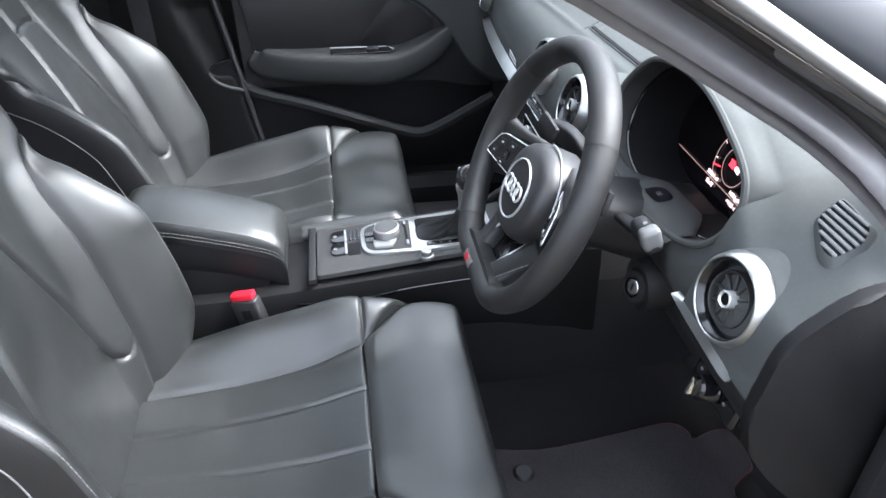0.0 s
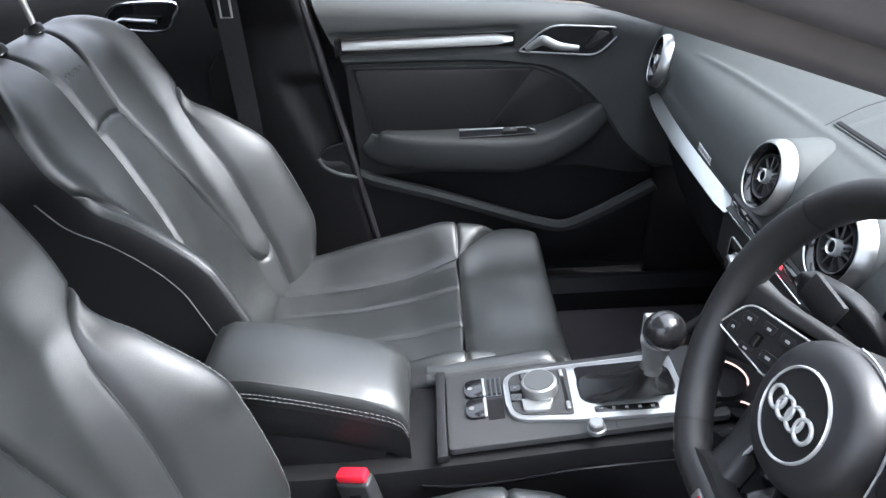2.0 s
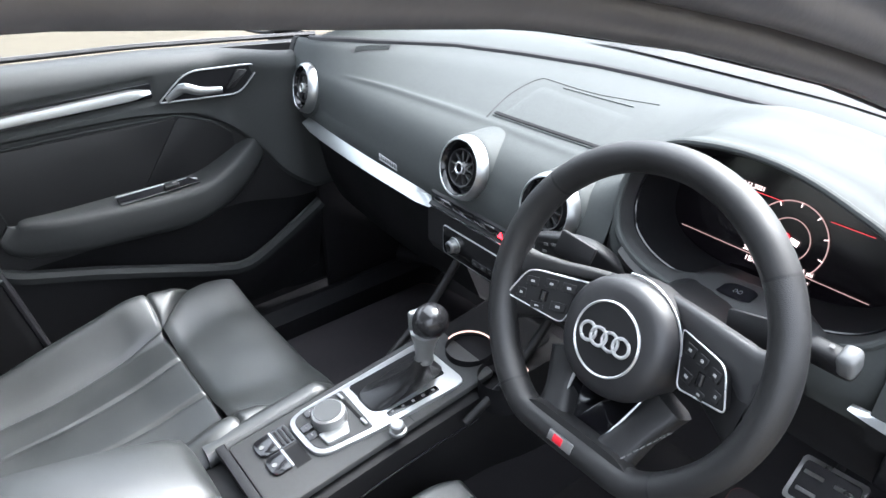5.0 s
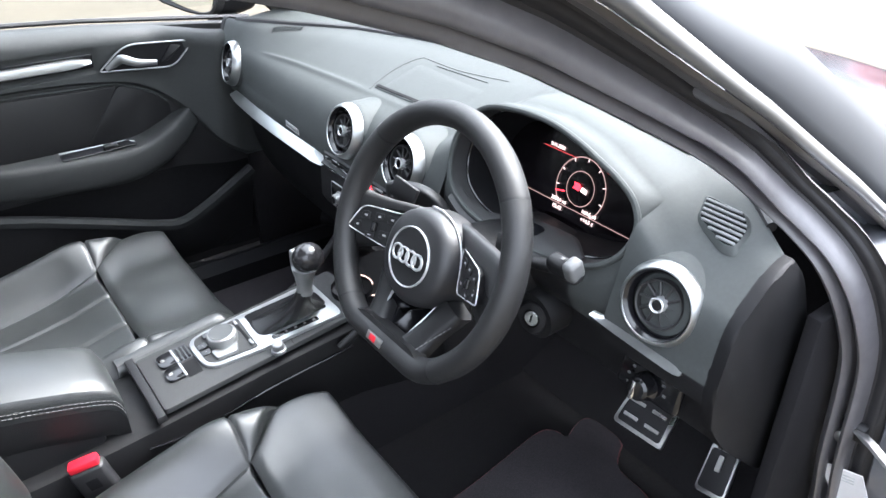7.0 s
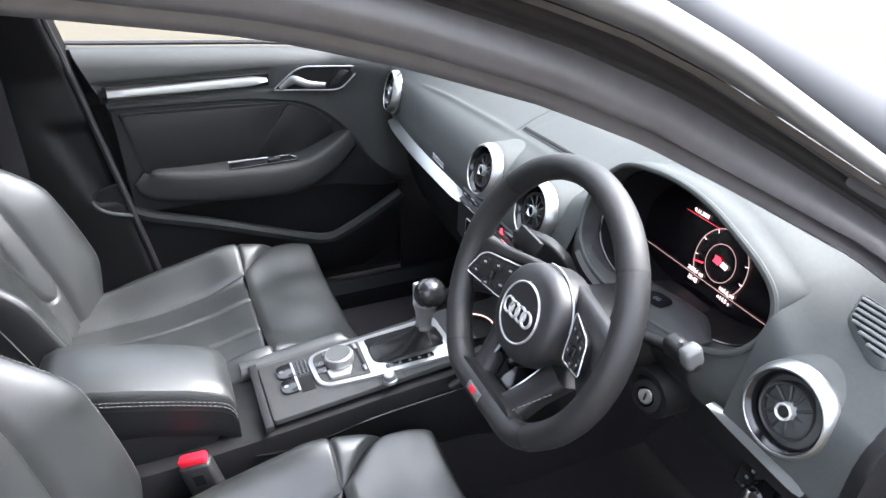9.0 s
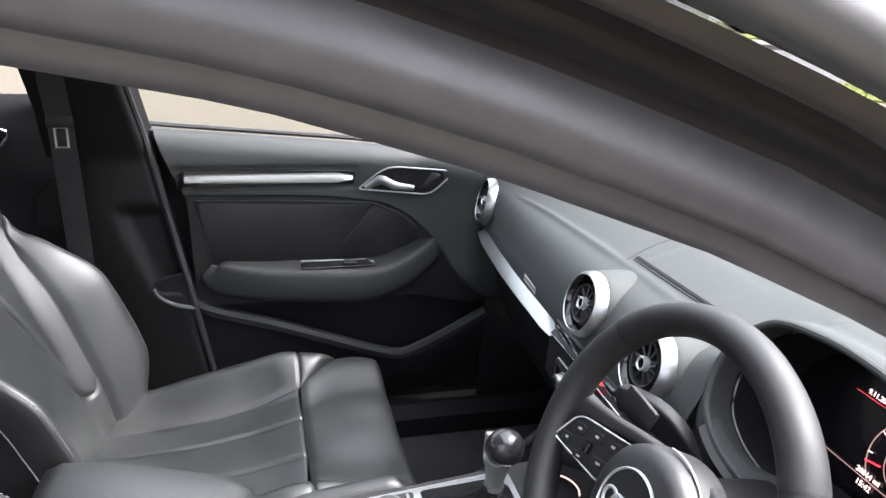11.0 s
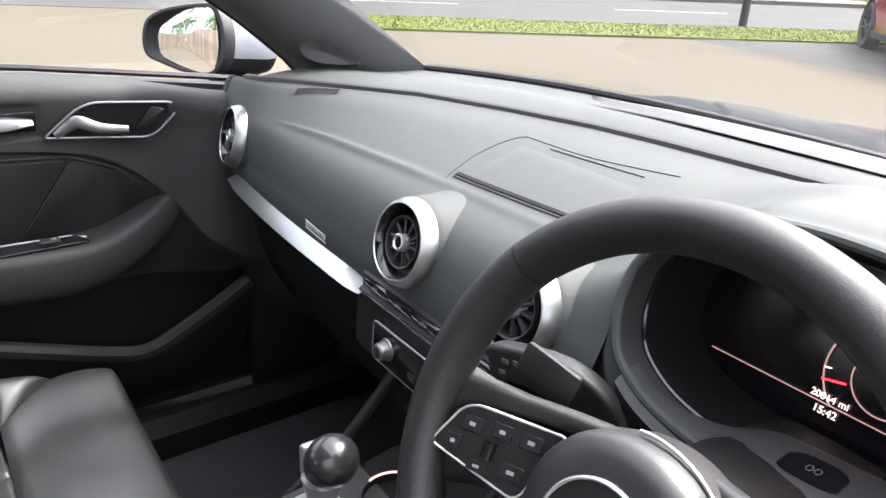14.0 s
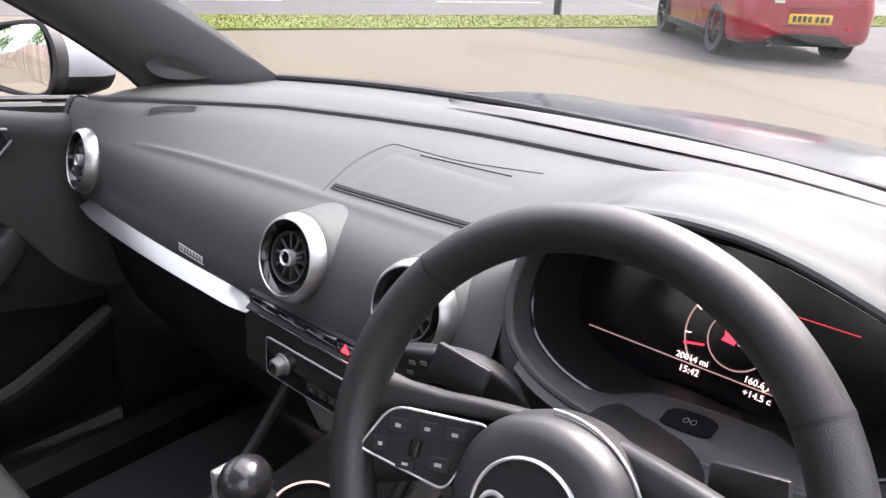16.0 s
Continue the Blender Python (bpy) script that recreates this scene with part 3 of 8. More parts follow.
def edge_z(x, top):
    best = None
    k = len(OPENING)
    for i in range(k):
        p, q = OPENING[i], OPENING[(i + 1) % k]
        if min(p.x, q.x) - 1e-9 <= x <= max(p.x, q.x) + 1e-9 and abs(q.x - p.x) > 1e-9:
            z = p.y + (q.y - p.y) * (x - p.x) / (q.x - p.x)
            best = z if best is None else (max(best, z) if top else min(best, z))
    return best if best is not None else 0.94


OX0, OX1 = min(p.x for p in OPENING), max(p.x for p in OPENING)
dpart("upper_skin", loft(dash_grid(-0.695, OX0, 0, 1, 70, 110)), DASH, "dark grey soft-touch skin")
dpart("upper_skin", loft(dash_grid(OX1, 0.70, 0.13, 1, 20, 56)), DASH, "dark grey soft-touch skin")
dpart("lower_skin", loft(dash_grid(OX1, 0.70, 0, 0.13, 20, 6)), TRIM, "black plastic below the inlay")
cols = [OX0 + (OX1 - OX0) * (0.5 - 0.5 * math.cos(math.pi * i / 48)) for i in range(49)]
rows = []
for x in cols:
    zt = edge_z(x, True)
    lip = Vector((x, lean(zt), zt))
    rest = [dash_point(x, v) for v in np.linspace(0.60, 1.0, 26)]
    rows.append([lip, lip + Vector((0, 0.006, 0.003)), lip.lerp(rest[0], 0.55) + Vector((0, 0, 0.004))] + rest)
dpart("hood_skin", loft(rows), DASH, "curved instrument hood", sharp=70)
rows = []
for x in cols:
    zb = edge_z(x, False)
    lip = Vector((x, lean(zb), zb))
    end = dash_point(x, 0.0) + Vector((0, 0.02, 0))
    rows.append([lip.lerp(end, t) + Vector((0, -0.010 * math.sin(math.pi * t), 0)) for t in np.linspace(0, 1, 11)])
dpart("face_skin", loft([r[:4] for r in rows]), DASH, "grey rim below the instruments", sharp=70)
# left of the split the face turns dark, painting in the shade there
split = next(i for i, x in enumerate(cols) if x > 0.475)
dpart("face_skin", loft([r[3:] for r in rows[:split + 1]]), TRIM, "face below the instruments, shade put into its dark colour", sharp=70)
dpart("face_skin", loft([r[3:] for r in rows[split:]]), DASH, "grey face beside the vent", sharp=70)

# rear seam and cowl up to the windscreen
seam = [dash_point(x, 1.0) for x in np.linspace(-0.66, 0.66, 60)]
dpart("seam_gasket", tube([p + Vector((0, 0.004, 0.000)) for p in seam], 0.0068, 8), RUBBER, "black gasket line")
rows = []
for x in np.linspace(-0.66, 0.66, 61):
    a = dash_point(x, 1.0) + Vector((0, 0.006, -0.002))
    b = screen_point(max(-1, min(1, x / 0.60)), 0.0) + Vector((0, 0.0, -0.004))
    b.x = x
    rows.append([a.lerp(b, t) + Vector((0, 0, 0.010 * math.sin(math.pi * min(1, t * 1.5)))) for t in np.linspace(0, 1, 12)])
dpart("cowl", loft(rows), DASH, "smooth dash top under the windscreen")
# demister panel set in the cowl
rows = []
for x in np.linspace(-0.20, 0.45, 40):
    a = dash_point(x, 1.0)
    b = screen_point(x / 0.60, 0.0)
    w = math.sin(math.pi * (x + 0.20) / 0.65) ** 0.35 if -0.2 < x < 0.45 else 0.0
    mid = a.lerp(b, 0.60)
    rows.append([Vector((x, mid.y + s * 0.034 * w, mid.z + 0.0135 - 0.004 * abs(s))) for s in np.linspace(-1, 1, 7)])
dpart("demister_panel", loft(rows), PILLAR, "dark demister outlet panel")

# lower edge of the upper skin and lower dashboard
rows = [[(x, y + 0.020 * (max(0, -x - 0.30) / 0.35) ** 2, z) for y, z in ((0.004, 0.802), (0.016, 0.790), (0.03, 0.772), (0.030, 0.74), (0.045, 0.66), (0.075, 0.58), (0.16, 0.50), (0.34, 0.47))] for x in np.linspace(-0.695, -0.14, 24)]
# near-black instead of trim, so the colour carries the footwell's shade
dpart("glovebox_panel", loft(rows), DARKHOLE, "lower panel with glovebox, footwell shade put into its black")
rows = [[(x, y, z) for y, z in ((0.030, 0.81), (0.045, 0.79), (0.045, 0.735), (0.056, 0.706), (0.10, 0.690), (0.22, 0.670), (0.40, 0.66))] for x in np.linspace(0.10, 0.69, 24)]
dpart("lower_panel", loft(rows), TRIM, "black plastic knee panel")
# dash side cheek by the door
for sx in (-1, 1):
    edge = [dash_point(sx * 0.70, v) for v in np.linspace(0.02, 0.98, 16)]
    low = smooth([(0.125, 0.94, 0), (0.165, 0.866, 0), (0.215, 0.757, 0), (0.238, 0.651, 0), (0.225, 0.590, 0), (0.165, 0.602, 0), (0.111, 0.650, 0), (0.050, 0.710, 0), (0.008, 0.766, 0)], 4)
    pts = [Vector((p.y, p.z)) for p in edge] + [p for p in low]
    bm = plate([(p.x, p.y) for p in pts], 0.016, axes((0.699 if sx > 0 else -0.715, 0, 0), (0, 1, 0), (1, 0, 0)), 0.005)
    dpart("side_panel", bm, ENDPANEL, "black end panel facing the door")

# aluminium inlay strips
def inlay(x0, x1, n, label):
    rows = []
    for i in range(n + 1):
        x = x0 + (x1 - x0) * i / n
        y = 0.020 * (max(0, -x - 0.30) / 0.35) ** 2 + 0.001 + (-0.003 if x > 0.3 else 0)
        z = 0.797 + 0.010 * max(0.0, (-x - 0.15) / 0.48) + (lin(x, (0.53, 0.672), (0.037, 0.031)) if x > 0.3 else 0)
        w = (lin(x, (-0.637, -0.157), (0.0140, 0.0092)) if x < 0 else lin(x, (0.53, 0.57, 0.67), (0.0022, 0.0048, 0.0066))) * min(1, 0.35 + 8 * min(i, n - i) / n)
        o, b = (1.0, 0.012) if x < 0 else (0.34, 0.004)
        rows.append([(x, y - 0.010 * o, z - w), (x, y - 0.021 * o, z - 0.86 * w), (x, y - 0.016 * o, z - 0.3 * w), (x, y + 0.000, z + w), (x, y + b, z + w), (x, y + b, z - w)])
    return dpart("inlay_strip", loft(rows, ring=True, caps=True), INLAY, label)


inlay(-0.637, -0.157, 40, "satin aluminium inlay strip")
inlay(0.530, 0.670, 16, "satin aluminium inlay strip")


# ---- round air vents ----
VENTFIN = material("vent_fin_plastic", (0.019, 0.019, 0.020), 0.42, spread=0.1, scale=60)
def vent(at, tilt, yaw, group="round air vents", n_fins=10):
    m = pose(*at, 0, 0, yaw) @ pose(0, 0, 0, 90 + tilt, 0, 0)
    v = thing("air_vent", m, "round black air vent with satin aluminium ring", "air vent", group)
    part("ring", turned(((0.0430, -0.004), (0.0430, 0.0072), (0.0440, 0.0088), (0.0455, 0.0085), (0.0490, 0.0040), (0.0515, -0.0035), (0.0522, -0.0080), (0.0517, -0.0110)), n=56), SATIN, v, "satin aluminium ring")
    part("pod", turned(((0.0510, -0.0090), (0.0530, -0.0115), (0.0548, -0.018), (0.0600, -0.040), (0.0700, -0.075), (0.082, -0.110)), n=40), DASH, v, "grey vent pod")
    part("barrel", turned(((0.0432, 0.0075), (0.0415, 0.0062), (0.0360, -0.004), (0.0345, -0.024), (0.030, -0.034), (0.0, -0.036)), n=40), GLOSS, v, "black barrel")
    part("inner_ring", turned(((0.0300, -0.016), (0.0308, 0.000), (0.0300, 0.0022), (0.0282, 0.0015), (0.0270, -0.004), (0.0270, -0.016)), n=40), VENTFIN, v)
    for i in range(n_fins):
        a = 360 * i / n_fins
        part("fin", block((0.020, 0.0034, 0.010), pose(0, 0, -0.006, 0, 0, a) @ pose(0.018, 0, 0, 18, 0, 0), 0.0008, 1), VENTFIN, v)
    part("hub", turned(((0.0, 0.003), (0.0065, 0.003), (0.0067, 0.006), (0.0080, 0.0075), (0.0096, 0.0065), (0.0104, -0.010)), n=28), EMBLEM, v, "chrome centre knob")
    part("hub_cap", turned(((0.0, 0.0055), (0.0061, 0.0055), (0.0061, 0.003)), n=24), GLOSS, v)
    return v


vent((-0.620, 0.006, 0.882), -14, -8)
vent((-0.092, 0.000, 0.882), -16, 0)
vent((0.096, 0.000, 0.884), -16, 0)
vent((0.618, 0.006, 0.891), -14, 6)

# ---- front seats ----
def sink(d, depth=0.006, width=0.007):
    return depth * math.exp(-(d / width) ** 2)


def back_half(h):
    return ease(h, (0.0, 0.06, 0.15, 0.27, 0.36, 0.41, 0.448, 0.50, 0.56, 0.60, 0.635, 0.66), (0.228, 0.241, 0.250, 0.248, 0.240, 0.237, 0.239, 0.250, 0.242, 0.222, 0.186, 0.140))


def b_line(h):
    """Line between the side strip and the bolster."""
    return ease(h, (0.0, 0.10, 0.20, 0.30, 0.38, 0.42, 0.445, 0.46), (0.155, 0.158, 0.164, 0.172, 0.184, 0.199, 0.221, 0.2385)) if h < 0.46 else back_half(h) * 0.999


def back_point(u, h):
    """How far the front of the backrest stands out: u across, h up."""
    W = back_half(h)
    p = min(1.0, abs(u) / W)
    side = ease(h, (0.0, 0.10, 0.26, 0.38, 0.44, 0.49, 0.66), (0.078, 0.114, 0.112, 0.062, 0.032, 0.024, 0.016))
    s = min(0.86, b_line(h) / W)
    w = 0.015 * math.sin(math.pi * min(1, h / 0.5)) + side * math.sin(0.5 * math.pi * max(0.0, min(1.0, (p - s + 0.20) / (1.20 - s)))) ** 1.8
    w -= 0.009 * math.exp(-((h - 0.420) / 0.032) ** 2) * ramp(p, (s - 0.01, s + 0.05), (0, 1))
    edge = max(0.0, (p - 0.95) / 0.05)
    w -= 0.009 * (1 - math.sqrt(max(0.0, 1 - edge ** 2.0)))
    top = max(0.0, (h - 0.56) / 0.10)
    w -= 0.07 * (1 - math.sqrt(max(0.0, 1 - min(1, top) ** 2)))
    return w


def c_line(h):
    """Half-width of the sewn centre panel."""
    return ease(h, (0.0, 0.10, 0.20, 0.40, 0.50, 0.57, 0.66), (0.125, 0.118, 0.100, 0.062, 0.052, 0.056, 0.075))


U_END = 0.090


def tongue(h, edge):
    """The side strip ends below in a rounded tongue."""
    mid = 0.45 * c_line(h) + 0.55 * b_line(h)
    t = max(0.0, min(1.0, (h - U_END) / 0.045))
    return mid + (edge - mid) * math.sqrt(max(0.0, 1 - (1 - t) ** 2)) * 0.999


def seat(xc, name_label, outer, lean_deg, foot_y, slide):
    s = thing("front_seat", (xc, -0.50, FLOOR_Z), name_label, "car seat", "front seats")
    tilt = radians(lean_deg)
    up, out = Vector((0, -math.sin(tilt), math.cos(tilt))), Vector((0, math.cos(tilt), math.sin(tilt)))
    foot = Vector((0, foot_y, 0.450)) + Vector((0, 0.50, -FLOOR_Z))

    def P(u, h, lift=0.0, sinkage=0.0):
        return foot + Vector((u, 0, 0)) + up * h + out * (back_point(u, h) - sinkage + lift)

    def patch(name, fa, fb, h0, h1, nu, nh, sides, label, ends=(False, True), lift=0.0, depth=0.006, power=1.0, width=0.006, groove=None):
        rows = []
        for j in range(nh + 1):
            h = h0 + (h1 - h0) * (j / nh) ** power
            a, b = fa(h), fb(h)
            row = []
            for i in range(nu + 1):
                t = 0.5 - 0.5 * math.cos(math.pi * i / nu)
                u = a + (b - a) * t
                k = 0.0
                if sides[0]:
                    k = max(k, sink(abs(u - a), depth, width))
                if sides[1]:
                    k = max(k, sink(abs(u - b), depth, width))
                if ends[0]:
                    k = max(k, sink(h - h0))
                if ends[1]:
                    k = max(k, sink(h1 - h))
                if groove:
                    k = max(k, groove(u, h))
                puff = 0.004 * math.sin(math.pi * t) + lift * (ramp(h, (h0, h0 + 0.04), (0.2, 1.0)) if power > 1 else 1.0)
                row.append(P(u, h, puff, k))
            row = [row[0] - out * 0.03] + row + [row[-1] - out * 0.03]
            rows.append(row)
        rows = [[p - out * 0.03 for p in rows[0]]] + rows + [[p - out * 0.03 for p in rows[-1]]]
        return part(name, loft(rows), LEATHER, s, label, sharp=60)

    line = [(tongue(h, g(h)), h) for g in (c_line, b_line) for h in U_END + 0.57 * np.linspace(0, 1, 190) ** 2.0]
    line = np.array(line)

    def bed(u, h):
        """The centre panel is drawn in round the side strip and lies low under it."""
        d = math.sqrt(float(np.min((line[:, 0] - abs(u)) ** 2 + (line[:, 1] - h) ** 2)))
        if h > U_END and tongue(h, c_line(h)) < abs(u) < tongue(h, b_line(h)):
            return 0.010
        k = sink(d, ramp(h, (U_END, U_END + 0.08), (0.005, 0.010)), 0.0055)
        if abs(u) < c_line(h):
            k = max(k, sink(abs(h - 0.486 - 0.010 * (1 - (u / c_line(h)) ** 2)), 0.0065, 0.0045))
        return k

    patch("back_centre", lambda h: -b_line(h), lambda h: b_line(h), -0.02, 0.659, 120, 190, (1, 1), "black leather centre panel with a short cross seam", (False, False), groove=bed)
    for sg in (-1, 1):
        patch("side_strip", lambda h: sg * tongue(h, c_line(h)), lambda h: sg * tongue(h, b_line(h)), U_END, 0.659, 22, 110, (1, 1), "sewn leather side strip", (False, False), 0.0030, 0.010, 1.8, 0.0045)
        patch("back_bolster", lambda h: sg * b_line(h), lambda h: sg * back_half(h) * 0.999, -0.02, 0.459, 34, 70, (1, 0), "raised black leather bolster", (False, False), 0.0, 0.010, 1.0, 0.0045)
        # outer flank of the back
        rows = []
        for j in range(41):
            h = -0.02 + 0.679 * j / 40
            W = back_half(h)
            e = P(sg * W * 0.999, h)
            rows.append([e, e + Vector((sg * 0.004, 0, 0)) - out * 0.012, e + Vector((sg * 0.002, 0, 0)) - out * 0.05, e - out * (0.09 + max(0, back_point(W, h))), e - Vector((sg * W * 0.3, 0, 0)) - out * (0.12 + max(0, back_point(W, h)))])
        # flank in a darker material, painting in the shade between the seats
        part("back_flank", loft(rows), LEATHERETTE, s, "leatherette side of the backrest, shade put into its colour", sharp=60)
        seam = smooth([r[2] + Vector((sg * 0.0005, 0, 0)) for r in rows[2:30:3]], 5)
        part("flank_seam", tube(seam, 0.0012, 6), SEAMTHREAD, s, "thin sewn seam")
        stitches([P(sg * back_half(h) * 0.985, h, 0.0012) for h in np.linspace(0.02, 0.40, 50)], SEAMTHREAD, s, r=0.0009)
    rows = [[foot + Vector((u * back_half(h), 0, 0)) + up * h - out * (0.115 + 0.02 * (1 - u * u)) for u in np.linspace(-1, 1, 13)] for h in np.linspace(-0.03, 0.655, 20)]
    part("back_shell", loft(rows), TRIM, s, "black plastic seat back")
    # plain embossed mark of four rounds on the shoulder panel
    for i in range(4):
        c = P(-0.020 + 0.0135 * i, 0.575, 0.0036)
        part("embossed_ring", tube([c + Vector((0.010 * math.cos(a), 0, 0)) + up * (0.010 * math.sin(a)) for a in np.linspace(0, 2 * math.pi, 18, endpoint=False)], 0.0011, 5, closed=True, up=tuple(out)), LEATHER, s)

    # cushion
    F = Vector((0, 0.50 + slide, -FLOOR_Z))

    def half(y):
        return ease(y, (-0.80, -0.60, -0.45, -0.34, -0.25, -0.21), (0.235, 0.255, 0.262, 0.256, 0.240, 0.222))

    def top(x, y):
        z = ease(y, (-0.82, -0.74, -0.60, -0.48, -0.37, -0.30, -0.25, -0.215, -0.20), (0.452, 0.450, 0.452, 0.466, 0.492, 0.502, 0.502, 0.482, 0.45))
        p = abs(x) / half(y)
        rise = ease(y, (-0.80, -0.68, -0.55, -0.42, -0.33, -0.25, -0.21), (0.024, 0.038, 0.062, 0.068, 0.046, 0.018, 0.0))
        z += rise * ramp(p, (0.52, 0.86), (0, 1))
        e = max(0.0, (p - 0.84) / 0.16)
        z -= 0.055 * (1 - math.sqrt(max(0.0, 1 - min(1, e) ** 2.2)))
        return z

    def seam_x(y):
        return ease(y, (-0.80, -0.60, -0.45, -0.37), (0.125, 0.140, 0.152, 0.162))

    def cushion(name, xa, xb, ya, yb, nx, ny, edges, label, pleats=()):
        rows = []
        for j in range(ny + 1):
            t = 0.5 - 0.5 * math.cos(math.pi * j / ny)
            y = ya + (yb - ya) * t
            a, b = xa(y), xb(y)
            row = []
            for i in range(nx + 1):
                x = a + (b - a) * (0.5 - 0.5 * math.cos(math.pi * i / nx))
                k = 0.0
                if edges[0]:
                    k = max(k, sink(abs(x - a), 0.005, 0.0045))
                if edges[1]:
                    k = max(k, sink(abs(x - b), 0.005, 0.0045))
                if edges[2]:
                    k = max(k, sink(y - ya, 0.007, 0.0035))
                if edges[3]:
                    k = max(k, sink(yb - y, 0.007, 0.0035))
                for q in pleats:
                    k = max(k, sink(abs(x - q(y)), 0.0060, 0.0042) * ramp(y, (-0.66, -0.45), (0.3, 1.0)))
                row.append(F + Vector((x, y, top(x, y) - k + 0.003 * math.sin(math.pi * i / nx))))
            row = [row[0] - Vector((0, 0, 0.035))] + row + [row[-1] - Vector((0, 0, 0.035))]
            rows.append(row)
        rows = [[p - Vector((0, 0, 0.035)) for p in rows[0]]] + rows + [[p - Vector((0, 0, 0.035)) for p in rows[-1]]]
        return part(name, loft(rows), LEATHER, s, label, sharp=60)

    SEAM = -0.368

    def te(y):
        return ease(y, (-0.368, -0.275, -0.235, -0.20), (0.162, 0.232, 0.230, 0.222))

    cushion("seat_centre", lambda y: -seam_x(y), lambda y: seam_x(y), -0.80, SEAM, 110, 60, (1, 1, 0, 1), "black leather seat centre with two sewn pleats", (lambda y: -0.062 - 0.05 * (y + 0.37), lambda y: 0.062 + 0.05 * (y + 0.37)))
    for sg in (-1, 1):
        cushion("seat_bolster", lambda y: sg * seam_x(y), lambda y: sg * half(y) * 0.999, -0.80, SEAM, 22, 40, (1, 0, 0, 1), "raised black leather seat bolster")
        cushion("seat_bolster_front", lambda y: sg * te(y), lambda y: sg * half(y) * 0.999, SEAM, -0.225, 14, 20, (1, 0, 1, 0), "black leather front of the bolster")
        rows = []
        for y in np.linspace(-0.80, -0.225, 30):
            x, z = sg * half(y) * 0.999, top(half(y) * 0.999, y)
            rows.append([F + Vector(v) for v in ((x, y, z), (x + sg * 0.008, y, z - 0.02), (x + sg * 0.006, y, z - 0.07), (x - sg * 0.01, y, 0.37), (x - sg * 0.03, y, 0.33))])
        # cushion side darkened in colour in place of shade
        part("seat_flank", loft(rows), LEATHERETTE, s, "leatherette side of the cushion, shade put into its colour", sharp=60)
    # extending thigh support: wraps over the front
    rows = []
    for j in range(31):
        t = j / 30
        row = []
        for i in range(41):
            f = -1 + 2 * (0.5 - 0.5 * math.cos(math.pi * i / 40))
            if t < 0.55:
                y = SEAM + 0.168 * t / 0.55
                z = ease(y, (SEAM, -0.30, -0.25, -0.200), (0.494, 0.508, 0.512, 0.506))
            else:
                a = (t - 0.55) / 0.45
                y = -0.200 + 0.019 * math.sin(a * math.pi * 0.75)
                z = 0.506 - 0.121 * a ** 1.25
            x = f * te(y)
            z += 0.020 * ramp(abs(f), (0.45, 1.0), (0, 1)) * (1.0 if t < 0.55 else 1 - (t - 0.55) / 0.45)
            k = max(sink(te(y) - abs(x), 0.007, 0.0055), sink(t * 0.26, 0.007, 0.0035))
            n = Vector((0, 0, 1)) if t < 0.5 else Vector((0, 0.8, 0.6))
            row.append(F + Vector((x, y, z)) - n * k + Vector((0, 0, 0.004 * math.sin(math.pi * i / 40))))
        rows.append(row)
    rows = [[r[0] - Vector((0, 0, 0.05))] + r + [r[-1] - Vector((0, 0, 0.05))] for r in rows]
    part("thigh_support", loft(rows), LEATHER, s, "black leather extending thigh support", sharp=60)
    for sg in (-1, 1):
        bm = plate([(-0.330, 0.36), (-0.330, 0.480), (-0.28, 0.488), (-0.235, 0.495), (-0.20, 0.47), (-0.19, 0.42), (-0.20, 0.385)], 0.006, Matrix.Translation(F) @ axes((sg * 0.196 - 0.003, 0, 0), (0, 1, 0), (1, 0, 0)), 0.0)
        part("support_side", bm, LEATHER, s)
    part("seat_base", block((0.46, 0.52, 0.07), Matrix.Translation(F) @ pose(0, -0.50, 0.365), 0.015), TRIM, s, "black plastic seat base")
    for sg in (-1, 1):
        part("rail", block((0.035, 0.56, 0.04), Matrix.Translation(F) @ pose(sg * 0.19, -0.48, 0.313), 0.004), DARKHOLE, s, "black steel seat rail")
    part("hinge_cover", turned(((0.0, 0.02), (0.035, 0.018), (0.045, 0.008), (0.047, -0.02)), Matrix.Translation(F) @ axes((outer * 0.245, -0.775, 0.44), (0, 1, 0), (outer, 0, 0)), 24), TRIM, s, "black recliner cover")
    part("hinge_cover", turned(((0.0, 0.02), (0.03, 0.018), (0.04, 0.008), (0.042, -0.02)), Matrix.Translation(F) @ axes((-outer * 0.225, -0.765, 0.455), (0, 1, 0), (-outer, 0, 0)), 24), SILVERPLASTIC, s, "grey recliner cover")
    # head restraint on two steel posts
    for sg in (-1, 1):
        q = foot + Vector((sg * 0.062, 0, 0)) + up * 0.64 - out * 0.045
        rod = Vector((0, -0.16, 1)).normalized()
        part("post", tube([q, q + rod * 0.12], 0.0052, 12, up=(1, 0, 0)), STEEL, s, "steel head restraint post")
        part("post_collar", turned(((0.0, 0.004), (0.013, 0.004), (0.016, 0.0), (0.016, -0.01)), axes(q + up * 0.022, (1, 0, 0), up), 20), TRIM, s)
    hr = []
    for j in range(15):
        h = j / 14
        k = math.sin(math.pi * (0.08 + 0.84 * h)) ** 0.45
        hr.append([foot + up * (0.725 + 0.17 * h) - out * 0.025 + Vector((math.copysign(abs(math.cos(a)) ** 0.5, math.cos(a)) * 0.125 * k, 0, 0)) + out * (math.copysign(abs(math.sin(a)) ** 0.7, math.sin(a)) * 0.05 * k) for a in np.linspace(0, 2 * math.pi, 28, endpoint=False)])
    part("head_restraint", loft(hr, ring=True, caps=True), LEATHER, s, "black leather head restraint")
    return s


seat(-0.380, "black leather sport seat on the passenger side", -1, 22.5, -0.786, -0.034)
